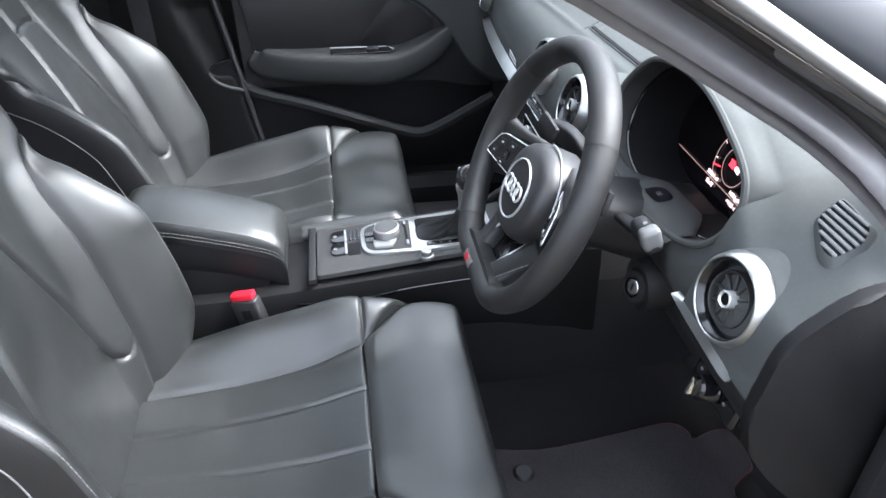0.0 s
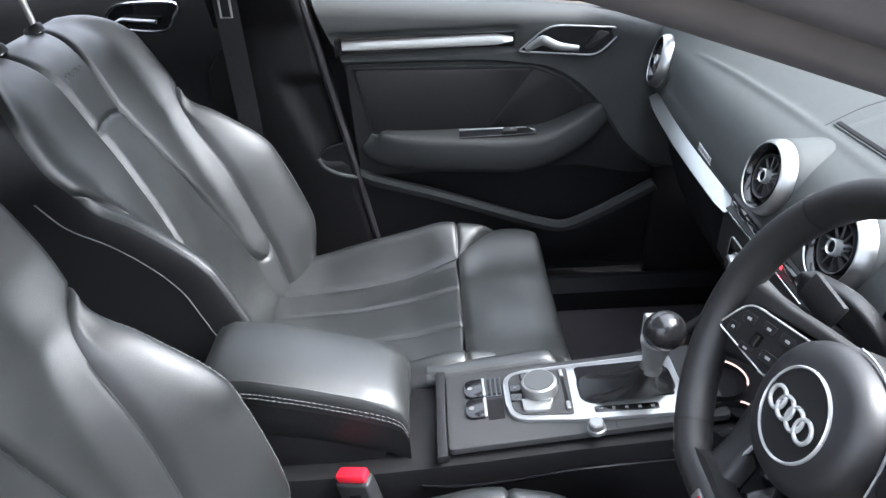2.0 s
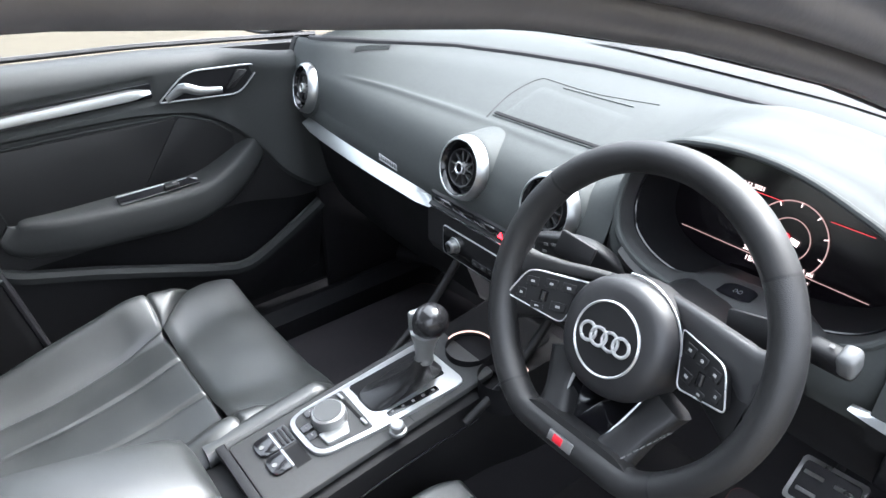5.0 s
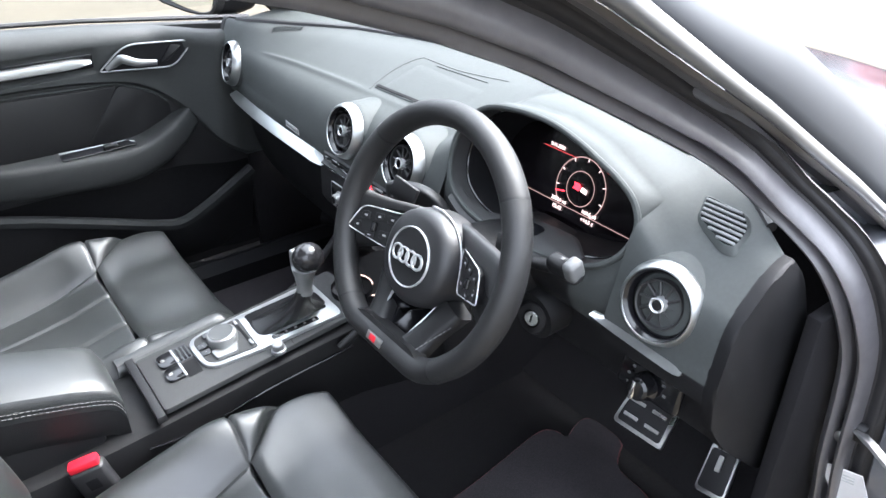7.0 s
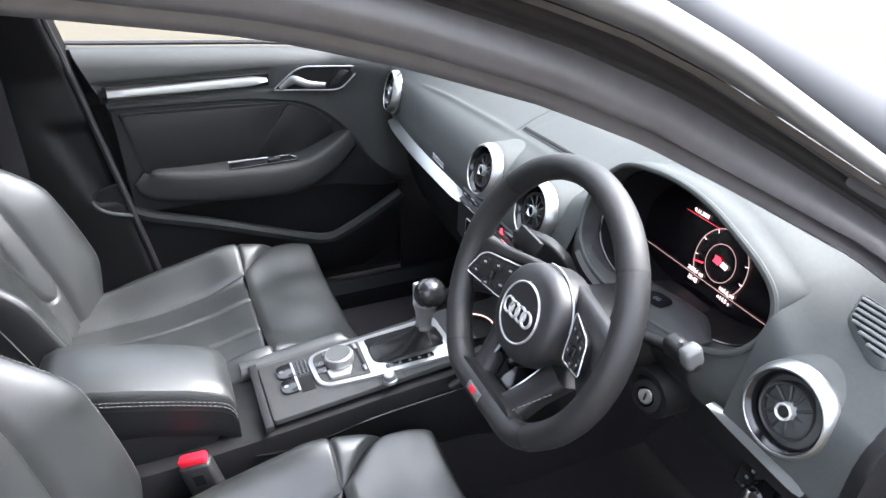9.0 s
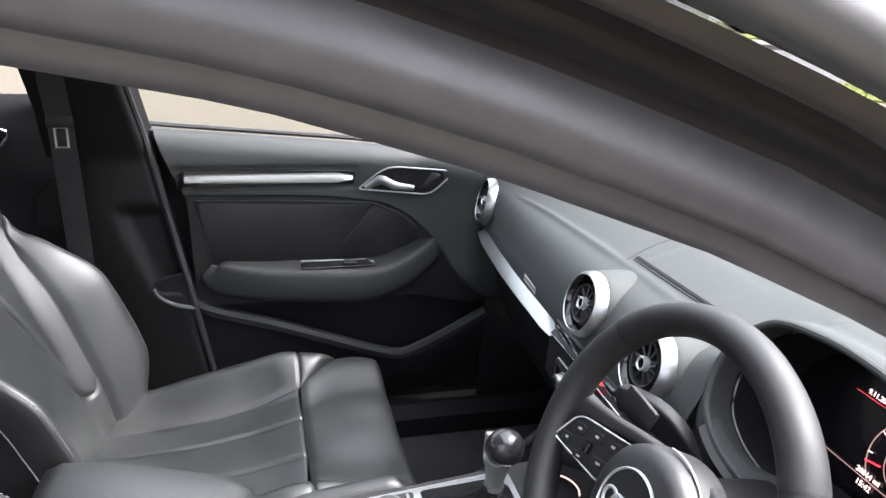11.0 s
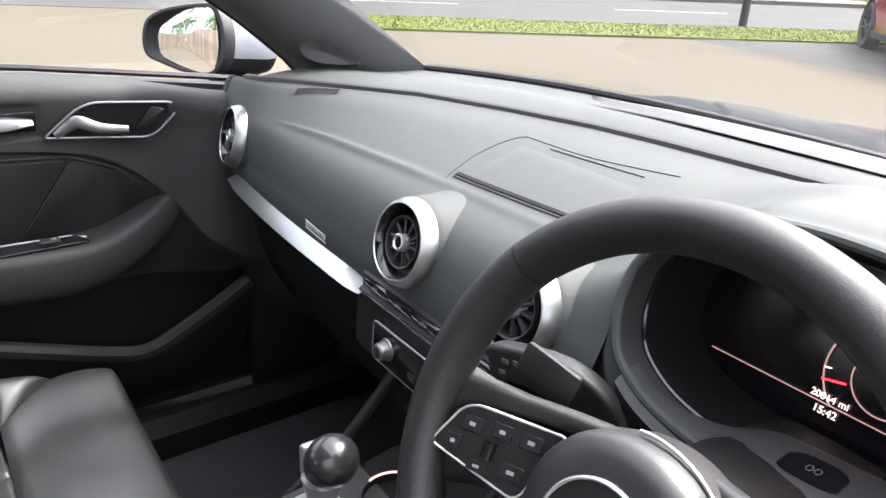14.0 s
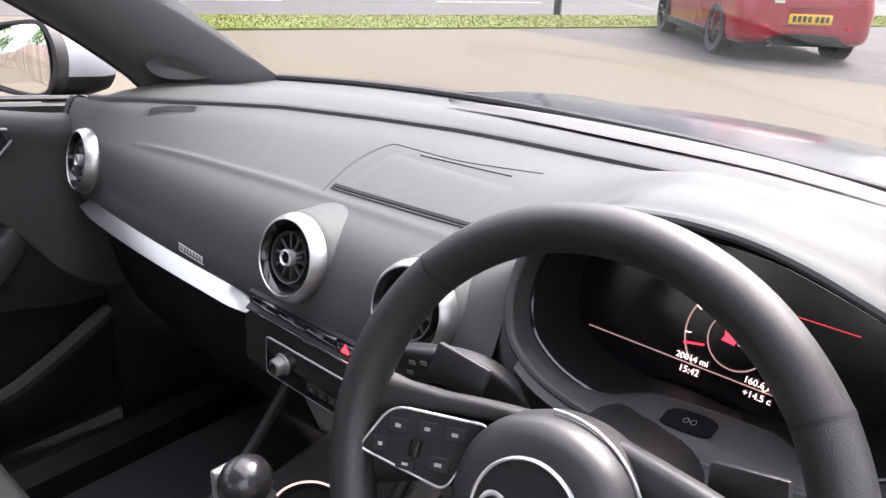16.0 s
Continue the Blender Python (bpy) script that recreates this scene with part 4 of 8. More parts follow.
seat(0.352, "black leather sport seat behind the steering wheel", 1, 15.0, -0.744, 0.004)

# ---- steering wheel, column and stalks ----
WT = 23
WC = Vector((0.348, -0.140, 0.902))
WHEEL = axes(WC, (1, 0, 0), (0, -math.cos(radians(WT)), math.sin(radians(WT))))
# wheel coordinates: x to the right, y up the rim, z towards the driver
wheel = thing("steering_wheel", WHEEL, "black leather flat-bottomed multifunction steering wheel", "steering wheel")
R, FLAT = 0.168, -0.150


def rim_point(a):
    x, y = R * math.cos(a), R * math.sin(a)
    if y < FLAT:
        y = FLAT
    return Vector((x, y, 0.0))


def rim_arc(d0, d1, n):
    raw = [rim_point(radians(d)) for d in np.linspace(d0, d1, n)]
    for _ in range(3):
        raw = [raw[0]] + [(a + b * 2 + c) / 4 for a, b, c in zip(raw, raw[1:], raw[2:])] + [raw[-1]]
    return raw


def rim_piece(d0, d1, mat, label, r=0.0176):
    n = max(8, int(abs(d1 - d0) / 3))
    pth = rim_arc(d0, d1, n)
    prof = [(r * 0.95 * math.cos(t), r * 1.12 * math.sin(t)) for t in np.linspace(0, 2 * math.pi, 18, endpoint=False)]
    part("rim", sweep(pth, prof, up=(0, 0, 1)), mat, wheel, label, sharp=60)


rim_piece(39, 141, LEATHER_WHEEL, "smooth leather upper rim")
rim_piece(141, 232, PERFORATED, "perforated leather grip")
rim_piece(-52, 39, PERFORATED, "perforated leather grip")
rim_piece(232, 308, LEATHER_WHEEL, "smooth leather flat-bottomed lower rim")
for d in (39, 141, 232, -52):
    a, b = rim_point(radians(d - 0.5)), rim_point(radians(d + 0.5))
    prof = [(0.0176 * 0.965 * math.cos(t), 0.0176 * 1.135 * math.sin(t)) for t in np.linspace(0, 2 * math.pi, 18, endpoint=False)]
    part("rim_seam", sweep([a, b], prof, up=(0, 0, 1)), TRIM, wheel)

# the wheel's middle: a little off centre and turned by three degrees, x, y and z as for the rim
INN = pose(-0.008, -0.026, 0, 0, 0, 3)


def ipart(name, bm, mat, label="", parent=None, **k):
    bmesh.ops.transform(bm, matrix=INN, verts=bm.verts)
    return part(name, bm, mat, parent or wheel, label, **k)


# airbag boss
BOSS = material("satin_black_boss", (0.014, 0.014, 0.0152), 0.46, spread=0.1, scale=150, bump=0.15, bump_scale=1300)
hub_out = [(0.067 * math.copysign(abs(math.cos(a)) ** 0.92, math.cos(a)), 0.066 * math.copysign(abs(math.sin(a)) ** 0.92, math.sin(a))) for a in np.linspace(0, 2 * math.pi, 56, endpoint=False)]
rows = [[(x * sc, y * sc, z) for x, y in hub_out] for sc, z in ((1.0, -0.060), (1.02, -0.035), (1.0, -0.018), (0.965, -0.009), (0.90, -0.003), (0.80, 0.0005), (0.62, 0.003), (0.3, 0.004), (0.02, 0.004))]
ipart("airbag_cover", loft(rows, ring=True), BOSS, "soft black airbag cover", sharp=60)
ipart("badge_ring", turned(((0.0388, 0.001), (0.0388, 0.0050), (0.0400, 0.0060), (0.0412, 0.0050), (0.0415, 0.001)), n=56), EMBLEM, "chrome badge ring")
ipart("badge_disc", turned(((0.0, 0.0046), (0.0386, 0.0040)), n=48), TRIM, "black badge disc")
for i in range(4):
    c = Vector((-0.0218 + 0.01453 * i, 0, 0.0066))
    ipart("emblem_ring", tube([c + Vector((0.0098 * math.cos(t), 0.0098 * math.sin(t), 0.0006 * (i % 2))) for t in np.linspace(0, 2 * math.pi, 28, endpoint=False)], 0.0019, 8, closed=True), EMBLEM, "chrome emblem ring")
# thin bright line along the upper right of the boss
ipart("boss_line", tube([(0.0705 * math.cos(a), 0.0695 * math.sin(a), -0.024) for a in np.linspace(radians(10), radians(100), 30)], 0.0014, 6), SILVERPLASTIC, "thin satin line round the boss")


# spokes
def spoke(points, widths, mat, label, name="spoke", thick=0.012):
    pth = smooth(points, 5)
    W = np.interp(np.linspace(0, 1, len(pth)), np.linspace(0, 1, len(widths)), widths)
    rows = []
    for i, p in enumerate(pth):
        t = (pth[min(i + 1, len(pth) - 1)] - pth[max(i - 1, 0)]).normalized()
        sd = Vector((-t.y, t.x, 0)).normalized()
        w = W[i]
        rows.append([p + sd * (w * a) + Vector((0, 0, thick * b)) for a, b in ((-1, -0.6), (-1, 0.3), (-0.86, 0.8), (-0.5, 1.0), (0.5, 1.0), (0.86, 0.8), (1, 0.3), (1, -0.6), (0.6, -1), (-0.6, -1))])
    return ipart(name, loft(rows, ring=True, caps=True), mat, label, sharp=50)


def on_pad(x, y, lift=0.0):
    """The button fields slope away from the driver towards the boss."""
    return Vector((x, y, -0.034 + (abs(x) - 0.063) * 0.45 + lift))


for sg in (-1, 1):
    # right upper spoke widened and lightened in place of light falling on it
    wide = (0.012, 0.014, 0.017, 0.022, 0.036) if sg > 0 else (0.007, 0.007, 0.0075, 0.013, 0.032)
    spoke([(sg * 0.030, 0.050, -0.048), (sg * 0.066, 0.047, -0.036), (sg * 0.098, 0.042, -0.026), (sg * 0.138, 0.034, -0.014), (sg * 0.166, 0.027, -0.004)], wide, BOSS if sg > 0 else LEATHER_WHEEL, "upper spoke, its lit look put into a lighter grey" if sg > 0 else "slim leather upper spoke", thick=0.009)
    spoke([(sg * 0.058, 0.012, -0.052), (sg * 0.10, 0.010, -0.035), (sg * 0.156, 0.004, -0.009)], (0.032, 0.030, 0.046), TRIM, "black side spoke")
    spoke([(sg * 0.070, -0.042, -0.042), (sg * 0.054, -0.082, -0.026), (sg * 0.041, -0.118, -0.007)], (0.022, 0.018, 0.023), LEATHER_WHEEL, "leather lower spoke", thick=0.014)
    pad = rounded([(sg * 0.060, 0.038), (sg * 0.127, 0.031), (sg * 0.143, -0.007), (sg * 0.078, -0.018)], [0.006, 0.012, 0.006, 0.008], 5)
    if sg > 0:
        pad = pad[::-1]
    b = ipart("button_pad", loft([[on_pad(x * 1.0, y, -0.012) for x, y in pad], [on_pad(x, y, 0.006) for x, y in pad]], ring=True, caps=True), TRIM, "satin black button pad", sharp=30)
    ipart("pad_edge", tube([on_pad(x, y, 0.0062) for x, y in pad], 0.0010, 6, closed=True), EMBLEM, "thin chrome pad edge")
    for bx, by, w, h in ((0.080, 0.024, 0.016, 0.011), (0.099, 0.022, 0.014, 0.011), (0.119, 0.018, 0.014, 0.011), (0.086, -0.001, 0.018, 0.011), (0.108, -0.008, 0.015, 0.008), (0.128, 0.001, 0.011, 0.011)):
        q = on_pad(sg * bx, by, 0.0068)
        tiltm = Matrix.Translation(q) @ pose(0, 0, 0, 0, -sg * 24, -sg * 6)
        ipart("button", block((w, h, 0.0016), tiltm, 0.0006, 1), TRIM, "", b)
        ipart("button_mark", block((w * 0.30, h * 0.24, 0.0005), tiltm @ pose(0, 0, 0.0010), 0), MARKS, "", b)
    q = on_pad(sg * 0.104, 0.006, 0.006)
    ipart("scroll_wheel", tube([q + Vector((0, y, 0)) for y in (-0.006, -0.002, 0.002, 0.006)], 0.0048, 12), GLOSS, "ribbed black roller", b)
    ipart("shift_paddle", block((0.050, 0.030, 0.008), pose(sg * 0.112, 0.060, -0.052, 0, sg * -10, sg * 10), 0.003), TRIM, "black shift paddle")
web = rounded([(-0.100, -0.152), (0.100, -0.152), (0.078, -0.138), (0.055, -0.128), (-0.055, -0.128), (-0.078, -0.138)], 0.012, 4)
part("lower_web", plate(web, 0.022, pose(0, 0, -0.012), 0.006, 3), LEATHER_WHEEL, wheel, "leather covered lower web")
# lower bezel with satin edging between the lower spokes
bez = rounded([(-0.046, -0.040), (0.046, -0.040), (0.036, -0.078), (0.026, -0.108), (-0.026, -0.110), (-0.038, -0.084)], [0.004, 0.004, 0.02, 0.008, 0.008, 0.02], 5)


def bez_z(y):
    """The insert sinks towards the boss."""
    return lin(y, (-0.112, -0.085, -0.040), (0.002, -0.012, -0.036))


mid = (sum(x for x, _ in bez) / len(bez), sum(y for _, y in bez) / len(bez))
grow = lambda k, dz: [(mid[0] + (x - mid[0]) * k, mid[1] + (y - mid[1]) * k, bez_z(y) + dz) for x, y in bez]
ipart("bezel_edge", loft([grow(1.05, -0.008), grow(1.05, 0.0008), grow(1.02, 0.0018), grow(0.985, 0.0010), grow(0.97, -0.006)], ring=True), EMBLEM, "satin aluminium edging")
# black bowl fills the opening and stands in for its dark void
ipart("lower_bezel", loft([grow(0.96, -0.002), grow(0.88, -0.020), grow(0.5, -0.026), grow(0.05, -0.028)], ring=True), GLOSS, "glossy black bowl standing in for a dark opening")
stitches([INN @ Vector(((0.0915 - 0.00135 * i), -0.060 - 0.0019 * i, -0.017 + 0.0007 * i)) for i in range(30)], STITCH, wheel, r=0.0009)
part("sport_badge", block((0.034, 0.012, 0.003), pose(-0.006, -0.1475, 0.0186, -4, 0, 0), 0.0008), SATIN, wheel, "small silver badge")
part("sport_badge_mark", block((0.013, 0.0085, 0.003), pose(-0.009, -0.1475, 0.0194, -4, 0, 0), 0.0005), REDPLASTIC, wheel, "red badge panel")

column = thing("steering_column", (0.348, -0.05, 0.86), "black plastic steering column shroud with ignition lock", "steering column")
CM = Matrix.Translation(column.location).inverted()
rows = []
for t in np.linspace(0, 1, 10):
    c = Vector((0.348, -0.085 + 0.20 * t, 0.852 - 0.060 * t))
    w, h = 0.052 + 0.020 * t, 0.038 + 0.020 * t
    rows.append([CM @ (c + Vector((math.copysign(abs(math.cos(a)) ** 0.6, math.cos(a)) * w, 0, math.copysign(abs(math.sin(a)) ** 0.7, math.sin(a)) * h))) for a in np.linspace(0, 2 * math.pi, 28, endpoint=False)])
part("shroud", loft(rows, ring=True, caps=True), TRIM, column, "black plastic shroud")
lock = Matrix(CM @ axes((0.424, 0.000, 0.762), (1, 0, 0), (0.25, -0.93, 0.2)))
part("lock_bezel", turned(((0.014, 0.006), (0.022, 0.004), (0.024, -0.004), (0.030, -0.010), (0.034, -0.03)), lock, 30), TRIM, column, "black lock surround")
part("lock_barrel", turned(((0.0, 0.006), (0.0105, 0.006), (0.012, 0.004), (0.012, -0.006)), lock, 26), CHROME, column, "chrome ignition lock")
part("key_slot", block((0.0026, 0.011, 0.002), lock @ pose(0, 0, 0.0065), 0.0004, 1), DARKHOLE, column)
rows = []
for t in np.linspace(0, 1, 8):
    c = Vector((0.40 + 0.018 * t, 0.09 - 0.085 * t, 0.77 - 0.01 * t))
    r = 0.060 - 0.022 * t
    rows.append([CM @ (c + Vector((math.cos(a) * r, 0, math.sin(a) * r * 0.9))) for a in np.linspace(0, 2 * math.pi, 24, endpoint=False)])
part("lock_housing", loft(rows, ring=True, caps=True), TRIM, column, "black plastic lock housing")


def stalk(sg, tip, label):
    s = thing("stalk", (0.348 + sg * 0.06, -0.03, 0.865), label, "control stalk", "column stalks")
    a, b = Vector((0, 0, 0)), Vector(tip) - Vector(s.location)
    prof = [(0.011 * math.cos(t), 0.008 * math.sin(t)) for t in np.linspace(0, 2 * math.pi, 14, endpoint=False)]
    part("arm", sweep([a, a.lerp(b, 0.35), a.lerp(b, 0.72)], prof, scales=[0.8, 0.95, 1.15]), TRIM, s, "black stalk arm")
    d = b.normalized()
    part("tip", block((0.050 if sg > 0 else 0.075, 0.022, 0.026), axes(a.lerp(b, 0.84 if sg > 0 else 0.72), d, (0, -0.35, 0.93)), 0.008, 3), TRIM, s, "black end piece")
    if sg > 0:
        part("end_cap", block((0.018, 0.0235, 0.0275), axes(a.lerp(b, 0.965), d, (0, -0.35, 0.93)), 0.006, 3), STALKGREY, s, "silver end cap")
    for i in range(4):
        part("mark", block((0.005, 0.004, 0.0006), axes(a.lerp(b, 0.62 + 0.07 * i), d, (0, -0.35, 0.93)) @ pose(0, 0.002, 0.0158 if i > 1 else 0.0105), 0), STITCH, s)
    return s


stalk(1, (0.537, -0.050, 0.918), "black and silver wiper stalk")
ind = thing("stalk", (0.29, -0.032, 0.884), "broad black indicator stalk with white symbols", "control stalk", "column stalks")
IM = Matrix.Translation(ind.location).inverted()
pth = smooth([(0.127, -0.042, 0.860), (0.150, -0.041, 0.868), (0.185, -0.038, 0.877), (0.210, -0.034, 0.878), (0.228, -0.027, 0.868), (0.237, -0.020, 0.846), (0.250, -0.010, 0.820), (0.285, 0.004, 0.815)], 6)
sec = rounded([(-0.013, -0.016), (0.013, -0.016), (0.011, 0.016), (-0.009, 0.016)], 0.006, 4)
lever_end = [0.80, 0.93, 0.98] + [1.0] * (len(pth) - 3)
part("lever", sweep([IM @ p for p in pth], sec, scales=lever_end), TRIM, ind, "broad squared black lever", sharp=45)
low = smooth([(0.138, -0.044, 0.836), (0.160, -0.044, 0.842), (0.190, -0.043, 0.849), (0.208, -0.040, 0.853), (0.240, -0.020, 0.850)], 5)
part("lower_lever", sweep([IM @ p for p in low], rounded([(-0.009, -0.008), (0.009, -0.008), (0.008, 0.008), (-0.008, 0.008)], 0.005, 4), scales=[0.7, 0.9] + [1.0] * (len(low) - 2)), TRIM, ind, "smaller speed control lever", sharp=45)
for x, dz in ((0.150, 0.004), (0.163, 0.005), (0.148, -0.007), (0.176, 0.003)):
    q = min(pth, key=lambda p: abs(p.x - x))
    part("mark", block((0.007, 0.0010, 0.0038), IM @ axes((x, q.y - 0.0128, q.z + dz), (0.97, 0.05, 0.22), (-0.2, 0, 0.97)), 0), STITCH, ind)

# ---- centre console ----
console = thing("centre_console", (-0.035, -0.30, FLOOR_Z + 0.17), "black centre console with aluminium selector surround", "console")
KM = Matrix.Translation(console.location).inverted()
XC, HW = -0.035, 0.078
SLOPE = radians(6.0)
# the top panel's own coordinates: x across, y forward, z out of the panel
TOP = KM @ axes((XC, -0.44, 0.541), (1, 0, 0), (0, -math.sin(SLOPE), math.cos(SLOPE)))


def kpart(name, bm, mat, label="", m=None, parent=None, **k):
    bmesh.ops.transform(bm, matrix=m if m is not None else KM, verts=bm.verts)
    return part(name, bm, mat, parent or console, label, **k)


rows = []
for y, z, w in ((-1.10, 0.50, 0.088), (-0.80, 0.51, 0.088), (-0.60, 0.515, 0.088), (-0.47, 0.525, 0.088), (-0.44, 0.528, 0.088), (-0.25, 0.548, 0.088), (-0.08, 0.566, 0.092), (0.0, 0.570, 0.10), (0.10, 0.58, 0.105)):
    rows.append([(XC + sx * w + dx, y, zz) for sx, dx, zz in ((-1, -0.02, 0.30), (-1, -0.012, 0.42), (-1, -0.004, z - 0.035), (-1, 0.004, z - 0.006), (-0.85, 0, z), (0.85, 0, z), (1, -0.004, z - 0.006), (1, 0.004, z - 0.035), (1, 0.012, 0.42), (1, 0.02, 0.30))])
# body in the same darkened plastic as the centre pillar
kpart("body", loft(rows), BPILLAR, "black console body")
L = 0.345
kpart("top_panel", plate(rounded([(-HW, 0.0), (HW, 0.0), (HW, L + 0.05), (-HW, L + 0.05)], 0.008, 3), 0.010, pose(0, 0, -0.004), 0.003), PILLAR, "satin dark grey top panel", TOP)
kpart("panel_edge", plate([(-HW - 0.012, -0.016), (HW + 0.012, -0.016), (HW + 0.012, -0.001), (-HW - 0.012, -0.001)], 0.012, pose(0, 0, -0.004), 0.003), TRIM, "raised black edge", TOP)
# leather pad beside the panel, tapering and rounded off at its front
rows, seam_line = [], []
for y in np.linspace(-0.47, -0.245, 16):
    k = ramp(y, (-0.275, -0.245), (1.0, 0.35))
    z = 0.536 + (y + 0.44) * 0.115
    a, b = XC - HW - 0.046, XC - HW - 0.004
    mid = (a + b) / 2
    rows.append([(mid + (x - mid) * (0.6 + 0.4 * k), y, z - 0.03 + (dz + 0.03) * k) for x, dz in ((a - 0.004, -0.05), (a, -0.006), (a + 0.006, 0.006), (a + 0.016, 0.011), (b - 0.010, 0.010), (b - 0.002, 0.003), (b, -0.008), (b, -0.03))])
    seam_line.append((mid + (b - 0.007 - mid) * (0.6 + 0.4 * k), y, z - 0.03 + 0.0388 * k))
kpart("knee_pad", loft(rows, caps=True), LEATHER, "black leather knee pad", sharp=60)
stitches([KM @ Vector(v) for v in seam_line[:14]], SEAMTHREAD, console, r=0.0008, label="grey thread stitching")
# aluminium selector surround
frame_out = rounded([(-0.062, 0.088), (0.040, 0.090), (0.057, 0.19), (0.068, 0.345), (-0.060, 0.345)], [0.03, 0.03, 0.002, 0.016, 0.012], 6)
kpart("selector_surround", plate(frame_out, 0.012, pose(0, 0, 0), 0.002), ALU, "brushed aluminium surround", TOP)
kpart("control_field", plate(rounded([(-0.055, 0.096), (0.033, 0.098), (0.046, 0.184), (-0.053, 0.188)], [0.024, 0.024, 0.004, 0.004], 6), 0.0132, pose(0, 0, 0), 0.001), PILLAR, "dark grey control field", TOP)
knob = kpart("rotary_knob", turned(((0.0, 0.0345), (0.022, 0.0345), (0.0255, 0.0325), (0.0268, 0.029), (0.0272, 0.020), (0.0262, 0.014), (0.021, 0.012), (0.021, 0.008)), pose(-0.010, 0.142, 0), 44), KNOBRIM, "aluminium rotary control", TOP)
kpart("knob_pad", turned(((0.0, 0.0352), (0.0215, 0.0352), (0.0220, 0.0345)), pose(-0.010, 0.142, 0), 40), KNOBTOP, "grey touch pad", TOP)
kpart("knob_chin", plate(rounded([(0.006, 0.112), (0.032, 0.114), (0.036, 0.150), (0.012, 0.160)], 0.004, 3), 0.0185, pose(0, 0, 0), 0.002), KNOBRIM, "aluminium chin below the knob", TOP)
for i, (x, y) in enumerate(((-0.044, 0.125), (-0.044, 0.150), (-0.020, 0.106), (0.000, 0.106))):
    kpart("key", block((0.014, 0.018, 0.003), pose(x, y, 0.0148), 0.001, 1), GLOSS, "", TOP)
    kpart("key_mark", block((0.004, 0.003, 0.0005), pose(x, y, 0.0166), 0), STITCH, "", TOP)
# flat dark bar paints in the slot's shade
kpart("toggle_slot", block((0.066, 0.005, 0.001), pose(-0.006, 0.178, 0.0134), 0), DARKHOLE, "dark bar standing in for the shaded toggle slot", TOP)
for x in (-0.040, 0.030):
    kpart("toggle", block((0.016, 0.006, 0.005), pose(x, 0.178, 0.0155), 0.002), KNOBRIM, "aluminium toggle", TOP)
# gaiter opening
kpart("gaiter_frame", plate(rounded([(-0.052, 0.199), (0.018, 0.199), (0.033, 0.331), (-0.046, 0.331)], 0.006, 4), 0.0128, pose(0, 0, 0), 0.001), DARKHOLE, "black gaiter frame", TOP)
# selector scale
kpart("scale", plate(rounded([(0.036, 0.213), (0.048, 0.213), (0.056, 0.303), (0.043, 0.303)], 0.003, 3), 0.0130, pose(0, 0, 0), 0.001), GLOSS, "glossy black gear scale", TOP)
for i in range(5):
    kpart("scale_mark", block((0.005, 0.005, 0.0008), pose(0.0425 + 0.0018 * i, 0.222 + 0.018 * i, 0.0134), 0), STITCH, "", TOP)
# parking brake and hold switches, coin slots
for x in (-0.037, 0.006):
    kpart("switch", plate(rounded([(x - 0.0195, 0.029), (x + 0.0195, 0.029), (x + 0.0195, 0.057), (x - 0.0195, 0.057)], [0.012, 0.012, 0.002, 0.002], 4), 0.0105, pose(0, 0, 0), 0.0015), GLOSS, "black parking brake switch", TOP)
    kpart("switch_edge", block((0.039, 0.0045, 0.003), pose(x, 0.0585, 0.0105), 0.001, 1), ALU, "aluminium switch edge", TOP)
    kpart("switch_mark", turned(((0.0, 0.0112), (0.0042, 0.0112)), pose(x, 0.038, 0), 14), STITCH, "", TOP)
kpart("slot_field", block((0.042, 0.024, 0.001), pose(-0.038, 0.0735, 0.0068), 0.0), GLOSS, "black blank switch", TOP)
for i in range(3):
    kpart("slot_bar", block((0.034, 0.0045, 0.003), pose(-0.038, 0.0665 + 0.0075 * i, 0.0085), 0.001, 1), TRIM, "", TOP)
# flat dark patch paints in the shade of the open tray
kpart("coin_tray", block((0.042, 0.024, 0.002), pose(0.009, 0.0735, 0.0058), 0.0), DARKHOLE, "flat dark patch standing in for the shaded coin tray", TOP)
# round start button on the flank
kpart("start_button", turned(((0.0, 0.017), (0.0085, 0.017), (0.0105, 0.015), (0.0108, 0.006), (0.013, 0.005), (0.0135, 0.0)), pose(0.075, 0.209, 0.006), 28), KNOBRIM, "satin metal round button", TOP)
# split line
kpart("panel_joint", block((0.150, 0.0012, 0.0008), pose(0, 0.238, 0.0062), 0), DARKHOLE, "", TOP)
# cup holder well with two lit rings
kpart("cup_well", plate(rounded([(-0.070, 0.395), (0.085, 0.395), (0.085, 0.52), (-0.070, 0.52)], 0.02, 5), 0.003, pose(0, 0, 0.0), 0), DARKHOLE, "black cup holder tray", TOP)
RINGLIGHT = lit("warm_ring_light", (1.0, 0.62, 0.52), 0.16)
for x, y, a0, a1 in ((-0.022, -0.046, 62, 200), (0.066, -0.050, 60, 155)):
    kpart("cup_wall", turned(((0.040, 0.0), (0.039, -0.05), (0.0, -0.05)), pose(x, y, 0.597), 36), DARKHOLE, "black cup wall")
    kpart("cup_ring", tube([(x + 0.040 * math.cos(a), y + 0.040 * math.sin(a), 0.598) for a in np.linspace(radians(a0), radians(a1), 24)], 0.0014, 6), RINGLIGHT, "thin lit cup holder ring")
